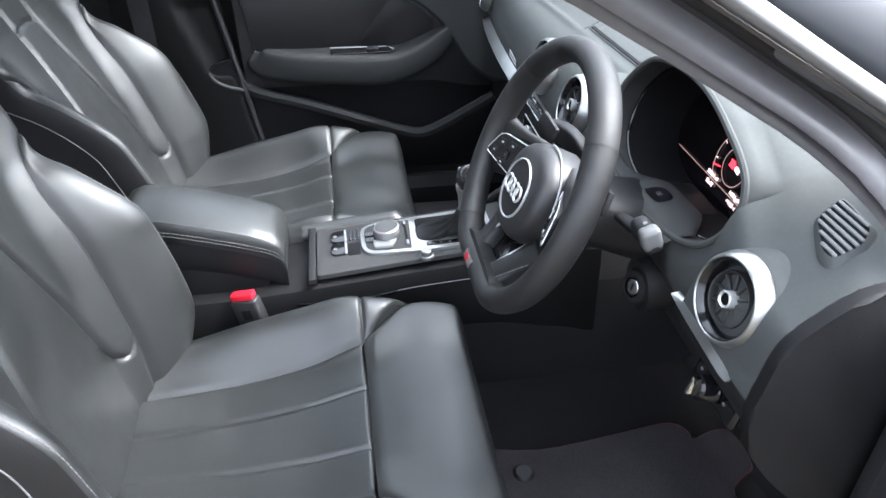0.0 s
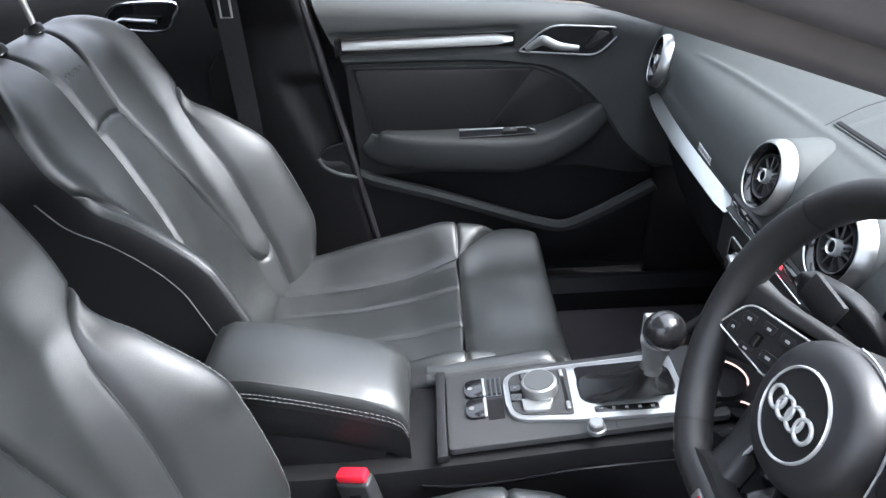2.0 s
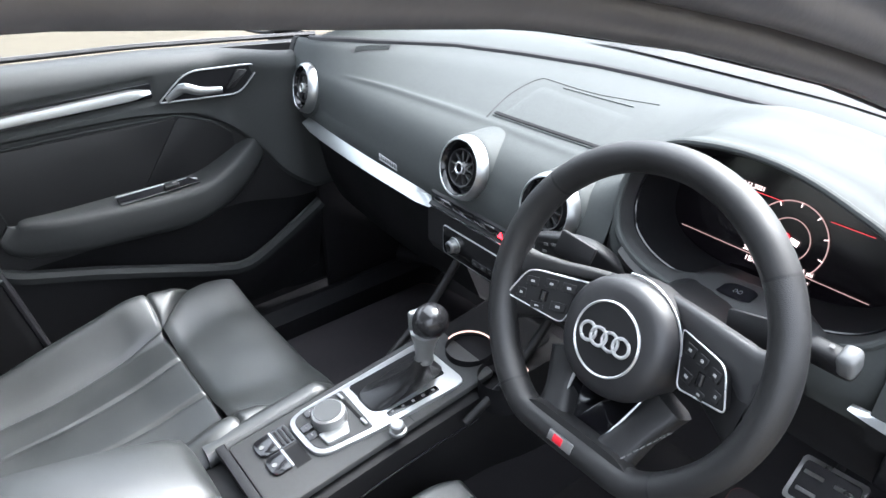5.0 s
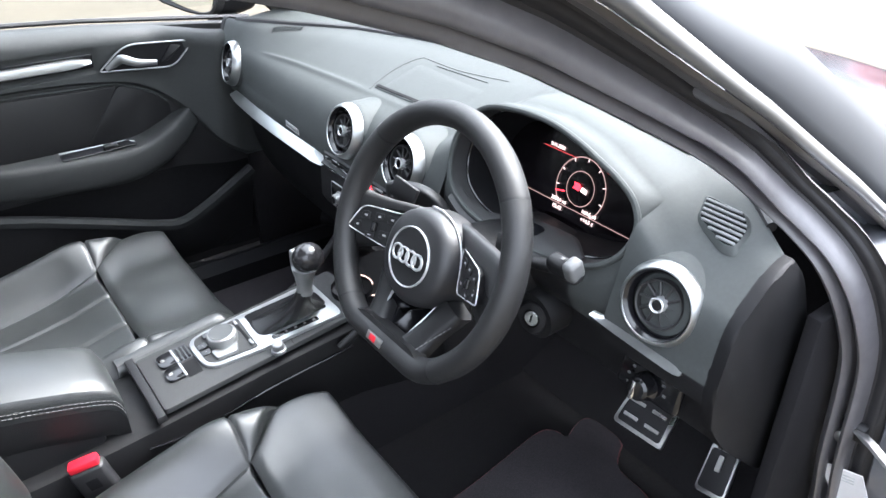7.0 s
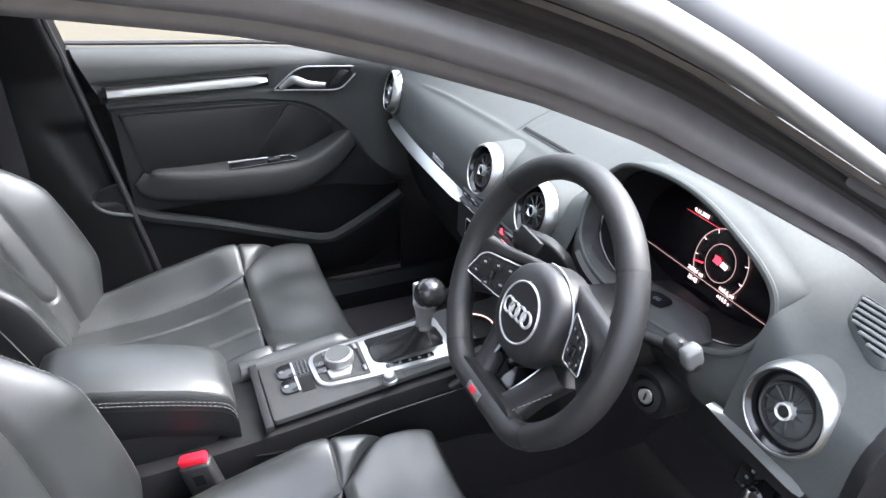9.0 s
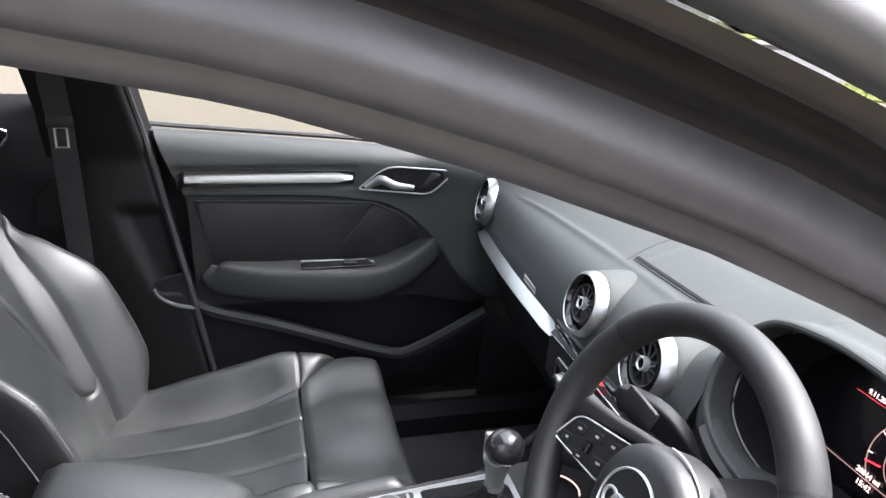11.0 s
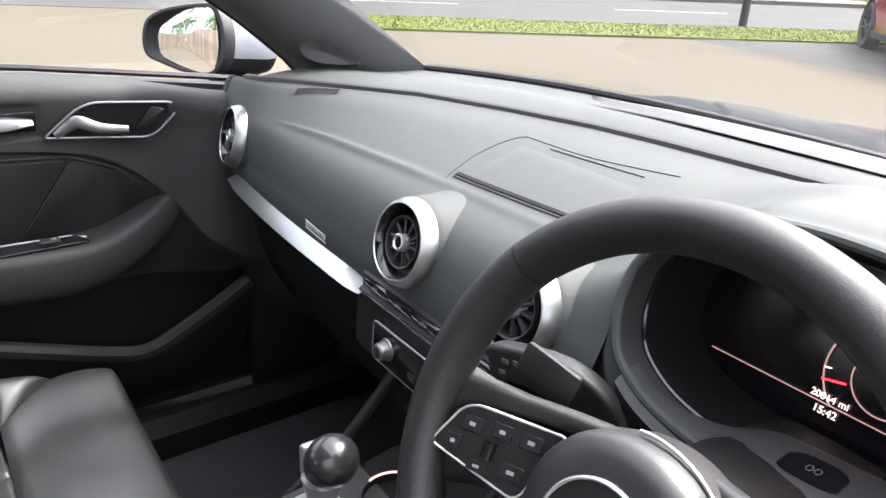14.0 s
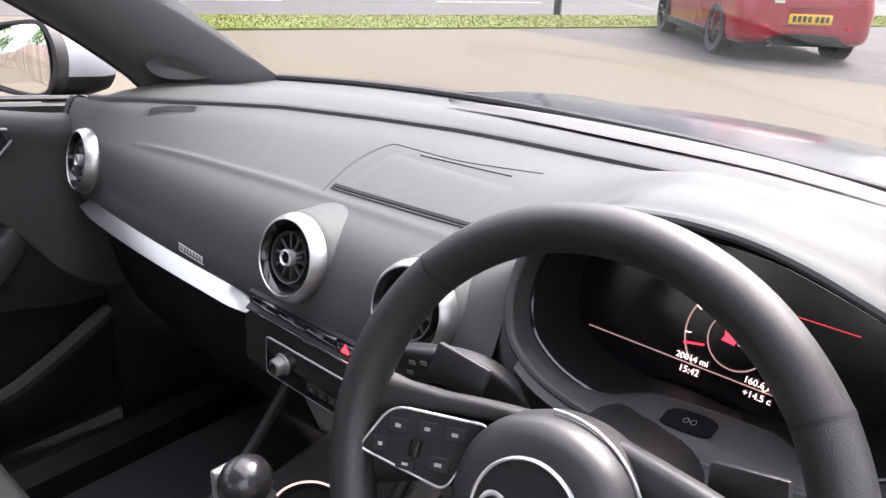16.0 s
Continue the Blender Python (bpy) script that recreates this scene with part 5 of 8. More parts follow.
# side cheeks rising to the dash
for sg in (-1, 1):
    bm = sweep(smooth([(XC + sg * 0.105, -0.13, 0.545), (XC + sg * 0.112, -0.04, 0.60), (XC + sg * 0.116, 0.04, 0.68), (XC + sg * 0.116, 0.08, 0.74)], 6), [(0.006 * math.cos(t), 0.009 * math.sin(t)) for t in np.linspace(0, 2 * math.pi, 12, endpoint=False)])
    kpart("cheek_rail", bm, TRIM, "black rail rising to the dashboard")
# bright line along the console flank
kpart("flank_line", tube(smooth([(XC + 0.094, -0.48, 0.498), (XC + 0.096, -0.43, 0.494), (XC + 0.095, -0.36, 0.498), (XC + 0.095, -0.26, 0.515), (XC + 0.098, -0.10, 0.53)], 8), 0.0022, 6), GLOSS, "glossy flank line")

KNOB = material("satin_black_knob", (0.013, 0.013, 0.014), 0.22, spread=0.1, scale=60)
GAITER = material("gaiter_leather", (0.004, 0.004, 0.0045), 0.36, spread=0.2, scale=90, bump=0.2, bump_scale=900)
lever = thing("gear_selector", Matrix(TOP), "black and chrome automatic gear selector with leather gaiter", "gear lever")
lever.matrix_basis = Matrix.Translation(console.location) @ TOP @ pose(0.038, 0.268, 0.010)
rows = []
for j in range(13):
    t = j / 12
    sx, sy = 0.024 * (1 - t) ** 1.5 + 0.0115, 0.060 * (1 - t) ** 1.7 + 0.013
    k = 0.0036 * math.sin(math.pi * min(1, t * 1.3))
    gx, gy = -0.043 * (1 - t) ** 1.6, -0.002 + 0.026 * t
    rows.append([(gx + math.copysign(abs(math.cos(a)) ** (0.45 + 0.5 * t), math.cos(a)) * (sx + k * math.sin(9 * a + 4 * t)), gy + math.copysign(abs(math.sin(a)) ** (0.45 + 0.5 * t), math.sin(a)) * (sy + k * math.sin(7 * a - 3 * t)), 0.001 + 0.066 * t ** 1.3 + 0.002 * math.sin(5 * a) * t * (1 - t)) for a in np.linspace(0, 2 * math.pi, 48, endpoint=False)])
part("gaiter", loft(rows, ring=True), GAITER, lever, "creased black leather gaiter", sharp=70)
shaft = axes((0.0, 0.026, 0.061), (1, 0, 0), (0.06, 0.16, 1))
part("collar", turned(((0.0145, -0.002), (0.0152, 0.002), (0.0140, 0.005), (0.0136, 0.008), (0.0148, 0.020), (0.0172, 0.034), (0.0215, 0.047), (0.0225, 0.053), (0.0190, 0.056)), shaft, 36), KNOBRIM, lever, "satin chrome selector neck")
rows = []
for j in range(19):
    a1 = math.pi * (0.04 + 0.92 * j / 18)
    r = 0.0268 * math.sin(a1) ** 0.9
    rows.append([shaft @ Vector((0.0065 + math.cos(a) * r * 0.95, 0.004 + math.sin(a) * r * 1.06, 0.0745 - 0.0268 * math.cos(a1))) for a in np.linspace(0, 2 * math.pi, 36, endpoint=False)])
part("knob", loft(rows, ring=True, caps=True), KNOB, lever, "glossy black selector knob")
side = shaft @ pose(-0.0165, -0.006, 0.0660, 0, -10, 0)
part("button_frame", block((0.010, 0.024, 0.034), side, 0.004, 3), KNOBRIM, lever, "satin chrome side of the knob")
part("release_button", block((0.004, 0.013, 0.022), side @ pose(-0.0045, 0, 0.002), 0.0018), GLOSS, lever, "dark release button")

# ---- centre armrest ----
armrest = thing("storage_box", (-0.035, -0.64, 0.55), "padded black leather lidded storage box between the seats", "storage box")
AM = Matrix.Translation(armrest.location).inverted()
rows, edge = [], []
for y, z, k in ((-0.775, 0.664, 0.62), (-0.766, 0.678, 0.84), (-0.745, 0.686, 0.96), (-0.70, 0.682, 1.0), (-0.63, 0.664, 1.0), (-0.56, 0.642, 1.0), (-0.520, 0.627, 0.99), (-0.503, 0.614, 0.95), (-0.494, 0.592, 0.88)):
    w = 0.068 * (0.9 + 0.1 * k)
    d = 0.040
    crown = 0.008 * k
    rows.append([AM @ Vector((XC + x * w, y, zz)) for x, zz in ((-1, z - d), (-1.02, z - d * 0.6), (-1.01, z - d * 0.2), (-0.96, z - 0.001), (-0.6, z + crown * 0.7), (0, z + crown), (0.6, z + crown * 0.7), (0.96, z - 0.001), (1.01, z - d * 0.2), (1.02, z - d * 0.6), (1, z - d))])
    edge.append(AM @ Vector((XC + 1.025 * w, y, z - d * 0.52)))
part("pad", loft(rows), LEATHER, armrest, "padded black leather top", sharp=48)
bot = []
for y, z in ((-0.775, 0.630), (-0.74, 0.646), (-0.63, 0.624), (-0.52, 0.588), (-0.500, 0.572), (-0.494, 0.560)):
    bot.append([AM @ Vector((XC + x * 0.067, y, zz)) for x, zz in ((-1, z + 0.012), (-1, z - 0.04), (-0.9, z - 0.06), (0.9, z - 0.06), (1, z - 0.04), (1, z + 0.012))])
# same darkened leatherette as on the seat flanks
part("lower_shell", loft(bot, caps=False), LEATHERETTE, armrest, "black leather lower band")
part("end_cap", loft([rows[-1], [AM @ Vector((XC + x * 0.06, -0.497, 0.535)) for x in np.linspace(-1, 1, 11)]]), LEATHER, armrest, "rounded leather front end", sharp=80)
stitches(smooth(edge, 6), SEAMTHREAD, armrest, r=0.0008, label="dark grey thread stitching")
stitches([p - Vector((0, 0, 0.007)) for p in smooth(edge, 6)], SEAMTHREAD, armrest, r=0.0008, label="dark grey thread stitching")
part("support", block((0.12, 0.26, 0.10), AM @ pose(XC, -0.66, 0.555), 0.01), TRIM, armrest, "black armrest support")

# ---- seat belt buckles ----
def buckle(x, y, z):
    b = thing("seat_belt_buckle", pose(x, y, z, 0, -14, 72), "black seat belt buckle with red release button", "belt buckle", "seat belt buckles")
    part("casing", block((0.052, 0.026, 0.085), pose(0, 0, -0.048), 0.006, 3), BUCKLE, b, "black buckle casing")
    part("release_button", block((0.045, 0.020, 0.014), pose(0, 0, 0.000), 0.004, 2), REDPLASTIC, b, "red release button")
    part("label_patch", block((0.018, 0.001, 0.020), pose(0, -0.0135, -0.035), 0), DARKHOLE, b)
    part("strap", block((0.030, 0.010, 0.16), pose(0, 0, -0.14), 0.003), RUBBER, b, "black stalk")
    return b


buckle(0.068, -0.575, 0.535)

# ---- passenger door (closed), seen from inside ----
door = thing("passenger_door", (-0.77, -0.30, 0.36), "closed black door trim with aluminium strip and padded armrest", "car door")
PM = Matrix.Translation(door.location).inverted()


def ppart(name, bm, mat, label="", parent=None, **k):
    bmesh.ops.transform(bm, matrix=PM, verts=bm.verts)
    return part(name, bm, mat, parent or door, label, **k)


def sill_z(y):
    return lin(y, (-0.70, -0.66, -0.26, 0.03, 0.16), (1.006, 1.002, 0.972, 0.940, 0.925))


def rear_y(z):
    """The rear edge of the door leans forward towards the floor."""
    return lin(z, (0.36, 0.42, 0.65, 0.95, 1.02), (-0.565, -0.582, -0.623, -0.680, -0.695))


def step_z(y):
    """The lower edge of the upper trim, sweeping down to the pull."""
    return ease(y, (-0.72, -0.624, -0.35, -0.204, -0.1356, -0.0736, -0.02, 0.05), (0.866, 0.864, 0.857, 0.838, 0.806, 0.748, 0.670, 0.615))


def face_x(y, z):
    """The depth of the main trim skin."""
    x = -0.770
    x += 0.020 * ramp(z, (0.86, 0.94, 1.0), (0, 0.6, 0.2))
    x += 0.075 * ramp(y, (-0.13, 0.02), (0, 1)) * ramp(z, (0.50, 0.70), (0.55, 1))
    d = max(0.0, z - sill_z(y) + 0.035) / 0.035
    x -= 0.034 * (1 - math.sqrt(max(0.0, 1 - min(1.0, d) ** 2)))
    x += 0.012 * ramp(z, (step_z(y) - 0.004, step_z(y) + 0.005), (0, 1))
    x -= 0.007 * ramp(z, (0.872, 0.880, 0.926, 0.936), (0, 1, 1, 0)) * ramp(y, (-0.645, -0.63, -0.27, -0.25), (0, 1, 1, 0))
    return x


def skin(z0f, z1f, y0f, y1, ny, nz, lift=0.0):
    rows = []
    for j in range(nz + 1):
        row = []
        for i in range(ny + 1):
            t = j / nz
            zz = 0.36 + t
            y = None
            s = i / ny
            z = z0f(s) + (z1f(s) - z0f(s)) * t
            y = y0f(z) + (y1 - y0f(z)) * s
            z = z0f(y) + (z1f(y) - z0f(y)) * t
            row.append(Vector((face_x(y, z) + lift, y, z)))
        rows.append(row)
    return rows


ppart("upper_trim", loft(skin(lambda y: step_z(y) - 0.006, sill_z, rear_y, 0.12, 80, 50)), DOORTOP, "soft black upper door trim")
ppart("middle_trim", loft(skin(lambda y: 0.60, lambda y: step_z(y) - 0.004, rear_y, 0.12, 60, 16)), TRIM, "black door trim")
# set back and coloured near-black for the shade inside the map pocket
ppart("lower_trim", loft(skin(lambda y: 0.33, lambda y: 0.601, rear_y, 0.12, 40, 12, -0.030)), DARKHOLE, "lower door trim, map pocket shade put into its black")
# window ledge cap and rubber
ppart("ledge", sweep([(-0.795, y, sill_z(y) - 0.003) for y in np.linspace(-0.69, 0.15, 20)], [(0.006, -0.02), (0.006, 0.000), (0.000, 0.003), (-0.016, 0.002), (-0.02, -0.006), (-0.02, -0.02)]), TRIM, "rounded window ledge")
# added dark sheet in place of the shaded gap behind the door
ppart("gap_filler", loft([[(-0.803, rear_y(z) - 0.04, z), (-0.803, rear_y(z) + 0.03, z)] for z in np.linspace(0.36, 1.0, 10)]), DARKHOLE, "dark sheet filling the shaded gap behind the door")
ppart("window_rubber", tube([(-0.828, y, sill_z(y) + 0.004) for y in np.linspace(-0.69, 0.15, 20)], 0.006, 6), RUBBER, "black window seal")
# leatherette insert in two pieces with a slanting seam
for nm, pts, mt, lb in (("insert", [(-0.604, 0.848), (-0.221, 0.834), (-0.320, 0.700), (-0.575, 0.690)], LEATHERETTE, "black grained leatherette insert"),
                        ("insert_front", [(-0.218, 0.834), (-0.145, 0.803), (-0.100, 0.758), (-0.115, 0.72), (-0.20, 0.690), (-0.317, 0.700)], DOORCLOTH, "smooth black door insert")):
    o = rounded(pts, 0.010, 4)
    ppart(nm, plate(o, 0.006, axes((-0.772, 0, 0), (0, 1, 0), (1, 0, 0)), 0.003), mt, lb)
ppart("insert_bead", tube([(-0.768, y, z) for y, z in ((-0.575, 0.690), (-0.608, 0.852), (-0.40, 0.8475), (-0.22, 0.8380), (-0.15, 0.809), (-0.10, 0.764))], 0.0016, 6), DASH, "fine raised bead")
# aluminium strip with a chrome-lipped mount
ppart("strip_mount", plate(rounded([(-0.640, 0.880), (-0.640, 0.925), (-0.625, 0.922), (-0.26, 0.920), (-0.262, 0.888), (-0.62, 0.888)], 0.004, 3), 0.008, axes((-0.760, 0, 0), (0, 1, 0), (1, 0, 0)), 0.002), GLOSS, "black strip surround")
rows = []
for y in np.linspace(-0.622, -0.266, 30):
    w = 0.0115 * lin(y, (-0.622, -0.60, -0.30, -0.266), (0.8, 0.85, 1.0, 0.35))
    x = -0.748
    zc = 0.905 - 0.006 * (y + 0.45)
    rows.append([(x - 0.006, y, zc - w), (x + 0.006, y, zc - 0.9 * w), (x + 0.007, y, zc - 0.6 * w), (x + 0.0025, y, zc + 0.7 * w), (x - 0.006, y, zc + w)])
ppart("aluminium_strip", loft(rows, ring=True, caps=True), INLAY, "satin aluminium strip")
# handle recess
bz = rounded([(-0.253, 0.877), (-0.090, 0.868), (-0.046, 0.912), (-0.054, 0.925), (-0.190, 0.931)], [0.008, 0.02, 0.012, 0.008, 0.03], 5)
YAWD = Matrix.Translation((-0.748, -0.15, 0)) @ pose(0, 0, 0, 0, 0, -9) @ Matrix.Translation((0.748, 0.15, 0))
hm = YAWD @ axes((-0.7365, 0, 0), (0, 1, 0), (1, 0, 0))
# dark plate, not hollow: the recess's shade is in its colour
ppart("handle_recess", plate(bz, 0.004, hm, 0.0), DARKHOLE, "dark plate standing in for the shaded handle recess")
ppart("handle_bezel", tube([hm @ Vector((a, b, 0.006)) for a, b in bz], 0.0020, 8, closed=True, up=(1, 0, 0)), KNOBRIM, "chrome handle bezel")
ppart("lock_switch", plate(rounded([(-0.118, 0.882), (-0.100, 0.884), (-0.066, 0.915), (-0.090, 0.920)], 0.006, 3), 0.011, hm, 0.002), TRIM, "black lock switch")
hp = smooth([hm @ Vector(v) for v in ((-0.236, 0.880, 0.006), (-0.215, 0.895, 0.012), (-0.200, 0.903, 0.020), (-0.170, 0.892, 0.024), (-0.128, 0.888, 0.026))], 6)
ppart("door_handle", sweep(hp, [(0.004 * math.cos(t), 0.0085 * math.sin(t)) for t in np.linspace(0, 2 * math.pi, 14, endpoint=False)], up=(0, 0, 1), scales=[0.7 + 0.5 * math.sin(math.pi * i / (len(hp) - 1)) for i in range(len(hp))]), SATIN, "satin chrome door release handle")
# armrest sweeping up into a pull handle
ay = [(-0.592, 0.690, 0.004), (-0.565, 0.672, 0.03), (-0.48, 0.664, 0.060), (-0.37, 0.661, 0.076), (-0.26, 0.657, 0.082), (-0.19, 0.668, 0.080), (-0.130, 0.695, 0.070), (-0.085, 0.724, 0.054), (-0.057, 0.745, 0.036)]
ap = smooth([(y, z, d) for y, z, d in ay], 5)
rows = []
for i, q in enumerate(ap):
    y, z, d = q
    k = i / (len(ap) - 1)
    hgt = lin(k, (0, 0.15, 0.5, 0.75, 1.0), (0.018, 0.040, 0.045, 0.035, 0.021))
    a, b = ap[max(0, i - 1)], ap[min(len(ap) - 1, i + 1)]
    t = Vector((b.x - a.x, b.y - a.y)).normalized()
    nrm = Vector((-t.y, t.x))
    x0 = -0.772
    sec = []
    for aa, dd in ((-1.0, 0.0), (-1.0, 0.60), (-0.90, 0.80), (-0.55, 0.92), (0.1, 0.98), (0.62, 1.0), (0.86, 0.97), (0.97, 0.88), (1.0, 0.6), (1.0, 0.0)):
        sec.append((x0 + dd * max(0.012, d), y + nrm.x * hgt * aa, z + nrm.y * hgt * aa))
    rows.append(sec)
ppart("armrest", loft(rows, caps=True), DOORPAD, "padded black armrest and pull", sharp=50)
ppart("pull_cap", block((0.034, 0.020, 0.034), axes((-0.746, -0.056, 0.746), (0.2, 0.6, 0.75), (1, 0, 0)) @ pose(0, 0, 0, 0, 0, 90), 0.010, 4), DASH, "grey end of the pull")
ppart("switch_plate", plate(rounded([(-0.385, -0.014), (-0.215, -0.010), (-0.235, 0.014), (-0.385, 0.010)], 0.006, 3), 0.004, Matrix.Translation((-0.720, 0, 0.7065)) @ axes((0, 0, 0), (0, 1, 0), (0.30, 0, 0.95)), 0.001), GLOSS, "glossy window switch plate")
ppart("switch_edge", tube([(-0.731, -0.385, 0.7150), (-0.731, -0.24, 0.7130), (-0.727, -0.218, 0.7080)], 0.0018, 6), KNOBRIM, "thin chrome switch edge")
ppart("window_switch", block((0.014, 0.030, 0.010), pose(-0.716, -0.275, 0.7135, 0, 18, 0), 0.003), TRIM, "black window switch")
ppart("switch_mark", block((0.004, 0.008, 0.001), pose(-0.712, -0.270, 0.7200, 0, 18, 0), 0), STITCH)
# map pocket lip
pk = smooth([(-0.775, -0.625, 0.610), (-0.760, -0.58, 0.590), (-0.745, -0.45, 0.555), (-0.738, -0.30, 0.503), (-0.736, -0.21, 0.471), (-0.730, -0.145, 0.461), (-0.722, -0.08, 0.490), (-0.710, -0.02, 0.529), (-0.700, 0.05, 0.575)], 8)
ppart("pocket_lip", sweep(pk, [(-0.006, -0.014), (0.006, -0.013), (0.011, 0.002), (0.006, 0.012), (-0.006, 0.013), (-0.014, 0.004)]), DOORPAD, "rounded map pocket lip")
rows = [[p + Vector((0, 0, -0.008)) for p in pk], [Vector((p.x - 0.012, p.y, max(0.33, p.z - 0.07))) for p in pk], [Vector((-0.775, p.y, 0.33)) for p in pk]]
ppart("pocket_front", loft(rows), TRIM, "black map pocket")
# glass of the front left door
bm = loft([[(-0.828, rear_y(0.98) - 0.02, 0.99), (-0.828, 0.10, 0.97)], [(-0.70, -0.80, 1.20), (-0.735, -0.15, 1.14)], [(-0.60, -0.92, 1.36), (-0.62, -0.40, 1.345)]])
pw = part("window_glass", bm, TINTED, None)
tagged(pw, "clear passenger door glass", "window", kind="structure")
pw.visible_shadow = False

# ---- B-pillar trim with belt, left ----
bp = thing("b_pillar_left", (-0.78, -0.80, 0.36), "dark grey plastic centre pillar trim", "pillar", kind="structure")
BM = Matrix.Translation(bp.location).inverted()


def pillar_dip(y, z):
    """A shallow field pressed into the trim beside the door."""
    left = lin(z, (0.60, 0.66, 0.831), (-0.685, -0.700, -0.761))
    return 0.016 * ramp(y, (left - 0.006, left + 0.012), (0, 1)) * ramp(z, (0.640, 0.660, 0.828, 0.846), (0, 1, 1, 0))


rows = []
for z in np.linspace(0.33, 1.36, 80):
    y1 = rear_y(min(z, 1.02)) - 0.012 - 0.16 * max(0, z - 1.02)
    y0 = y1 - lin(z, (0.33, 0.6, 0.86, 0.90, 1.05, 1.36), (0.34, 0.30, 0.24, 0.20, 0.17, 0.15))
    xo = lin(z, (0.33, 0.95, 1.36), (-0.762, -0.762, -0.60))
    row = [Vector((xo - 0.06, y1 + 0.020, z)), Vector((xo - 0.006, y1 + 0.002, z))]
    for k in np.linspace(0, 1, 18):
        y = y1 - 0.004 + (y0 - y1 + 0.004) * k
        row.append(Vector((xo + 0.008 * math.sin(math.pi * min(1, 0.15 + k)) - pillar_dip(y, z), y, z)))
    row += [Vector((xo - 0.02, y0 - 0.004, z)), Vector((xo - 0.06, y0 - 0.01, z))]
    rows.append([BM @ v for v in row])
part("trim", loft(rows), BPILLAR, bp, "grained plastic trim, shade put into its dark colour", sharp=60)
up_edge = smooth([(-0.706, 0.652, 0), (-0.690, 0.672, 0), (-0.660, 0.683, 0), (-0.632, 0.688, 0)], 6)
low_edge = smooth([(-0.706, 0.652, 0), (-0.692, 0.630, 0), (-0.662, 0.612, 0), (-0.622, 0.601, 0)], 6)
# flat dark plate paints in the shade of the hollow pocket
part("pocket", loft([[BM @ Vector((-0.7585, p.x, p.y)) for p in up_edge], [BM @ Vector((-0.7580, p.x, p.y)) for p in low_edge]]), DARKHOLE, bp, "dark lens-shaped plate standing in for a shaded pocket")
part("pocket_lip", tube([BM @ Vector((-0.757, p.x, p.y)) for p in low_edge], 0.0055, 8, up=(1, 0, 0)), DASH, bp, "rounded pocket lip")
part("pocket_top", tube([BM @ Vector((-0.760, p.x, p.y)) for p in up_edge], 0.0025, 8, up=(1, 0, 0)), TRIM, bp)
part("door_seal", tube([BM @ Vector((-0.762 + (0.0 if z < 1 else (z - 1) * 0.42), rear_y(min(z, 1.02)) - 0.006 - 0.16 * max(0, z - 1.02), z)) for z in np.linspace(0.33, 1.36, 24)], 0.008, 8, up=(1, 0, 0)), RUBBER, bp, "black rubber door seal")
belt = thing("seat_belt", (-0.735, -0.838, 1.035), "black webbing seat belt hanging with its steel tongue", "seat belt")
part("webbing", loft([[(x, y, z) for y in (-0.024, 0.0, 0.024)] for x, z in ((0.10, 0.28), (0.06, 0.12), (0.02, 0.0), (0.0, -0.25), (-0.005, -0.68))]), RUBBER, belt, "black belt webbing")
part("tongue", tube([(0.022, -0.011, -0.012), (0.024, 0.011, -0.012), (0.026, 0.011, -0.050), (0.024, -0.011, -0.050)], 0.0026, 6, closed=True, up=(1, 0, 0)), STEEL, belt, "steel belt tongue")
part("tongue_grip", block((0.014, 0.050, 0.026), pose(0.02, 0, 0.0), 0.005), TRIM, belt, "black tongue grip")

# ---- rear left door, seen past the seat ----
rear_door = thing("rear_door", (-0.77, -1.25, 0.36), "closed black rear door trim with chrome handle", "car door")
RM_ = Matrix.Translation(rear_door.location).inverted()
rows = [[RM_ @ Vector((-0.772 + 0.012 * ramp(z, (0.84, 0.93), (0, 1)) - 0.03 * ramp(z, (1.03, 1.07), (0, 1)), y, z)) for z in np.linspace(0.34, 1.075, 24)] for y in np.linspace(-1.80, -0.86, 20)]
part("trim", loft(rows), TRIM, rear_door, "black rear door trim")
rb = [(p.x, p.y) for p in smooth([(-1.095, 0.985, 0), (-1.065, 1.010, 0), (-0.975, 1.012, 0), (-0.945, 1.003, 0), (-0.958, 0.980, 0), (-0.985, 0.953, 0), (-1.080, 0.965, 0)], 4, True)]
# dark plate in place of a shaded hollow, as on the front door
part("handle_recess", plate(rb, 0.003, RM_ @ axes((-0.762, 0, 0), (0, 1, 0), (1, 0, 0))), GLOSS, rear_door, "dark plate standing in for the shaded handle recess")
part("handle_bezel", tube([RM_ @ Vector((-0.757, a, b)) for a, b in rb], 0.003, 6, closed=True, up=(1, 0, 0)), CHROME, rear_door, "chrome handle bezel")
part("door_handle", tube([RM_ @ Vector(v) for v in ((-0.755, -1.085, 0.972), (-0.748, -1.06, 0.984), (-0.744, -1.02, 0.980), (-0.742, -0.99, 0.977))], 0.007, 10, squash=0.6), SATIN, rear_door, "satin chrome door release handle")

# ---- left A-pillar trim ----
ap_l = thing("a_pillar_left", (-0.63, 0.2, 0.98), "dark plastic windscreen pillar trim with tweeter grille", "pillar", kind="structure")
LM = Matrix.Translation(ap_l.location).inverted()
door_side = smooth([(-0.705, 0.165, 0.965), (-0.690, 0.128, 0.998), (-0.668, 0.035, 1.068), (-0.635, -0.10, 1.155), (-0.600, -0.223, 1.240), (-0.565, -0.36, 1.310), (-0.545, -0.50, 1.345)], 6)
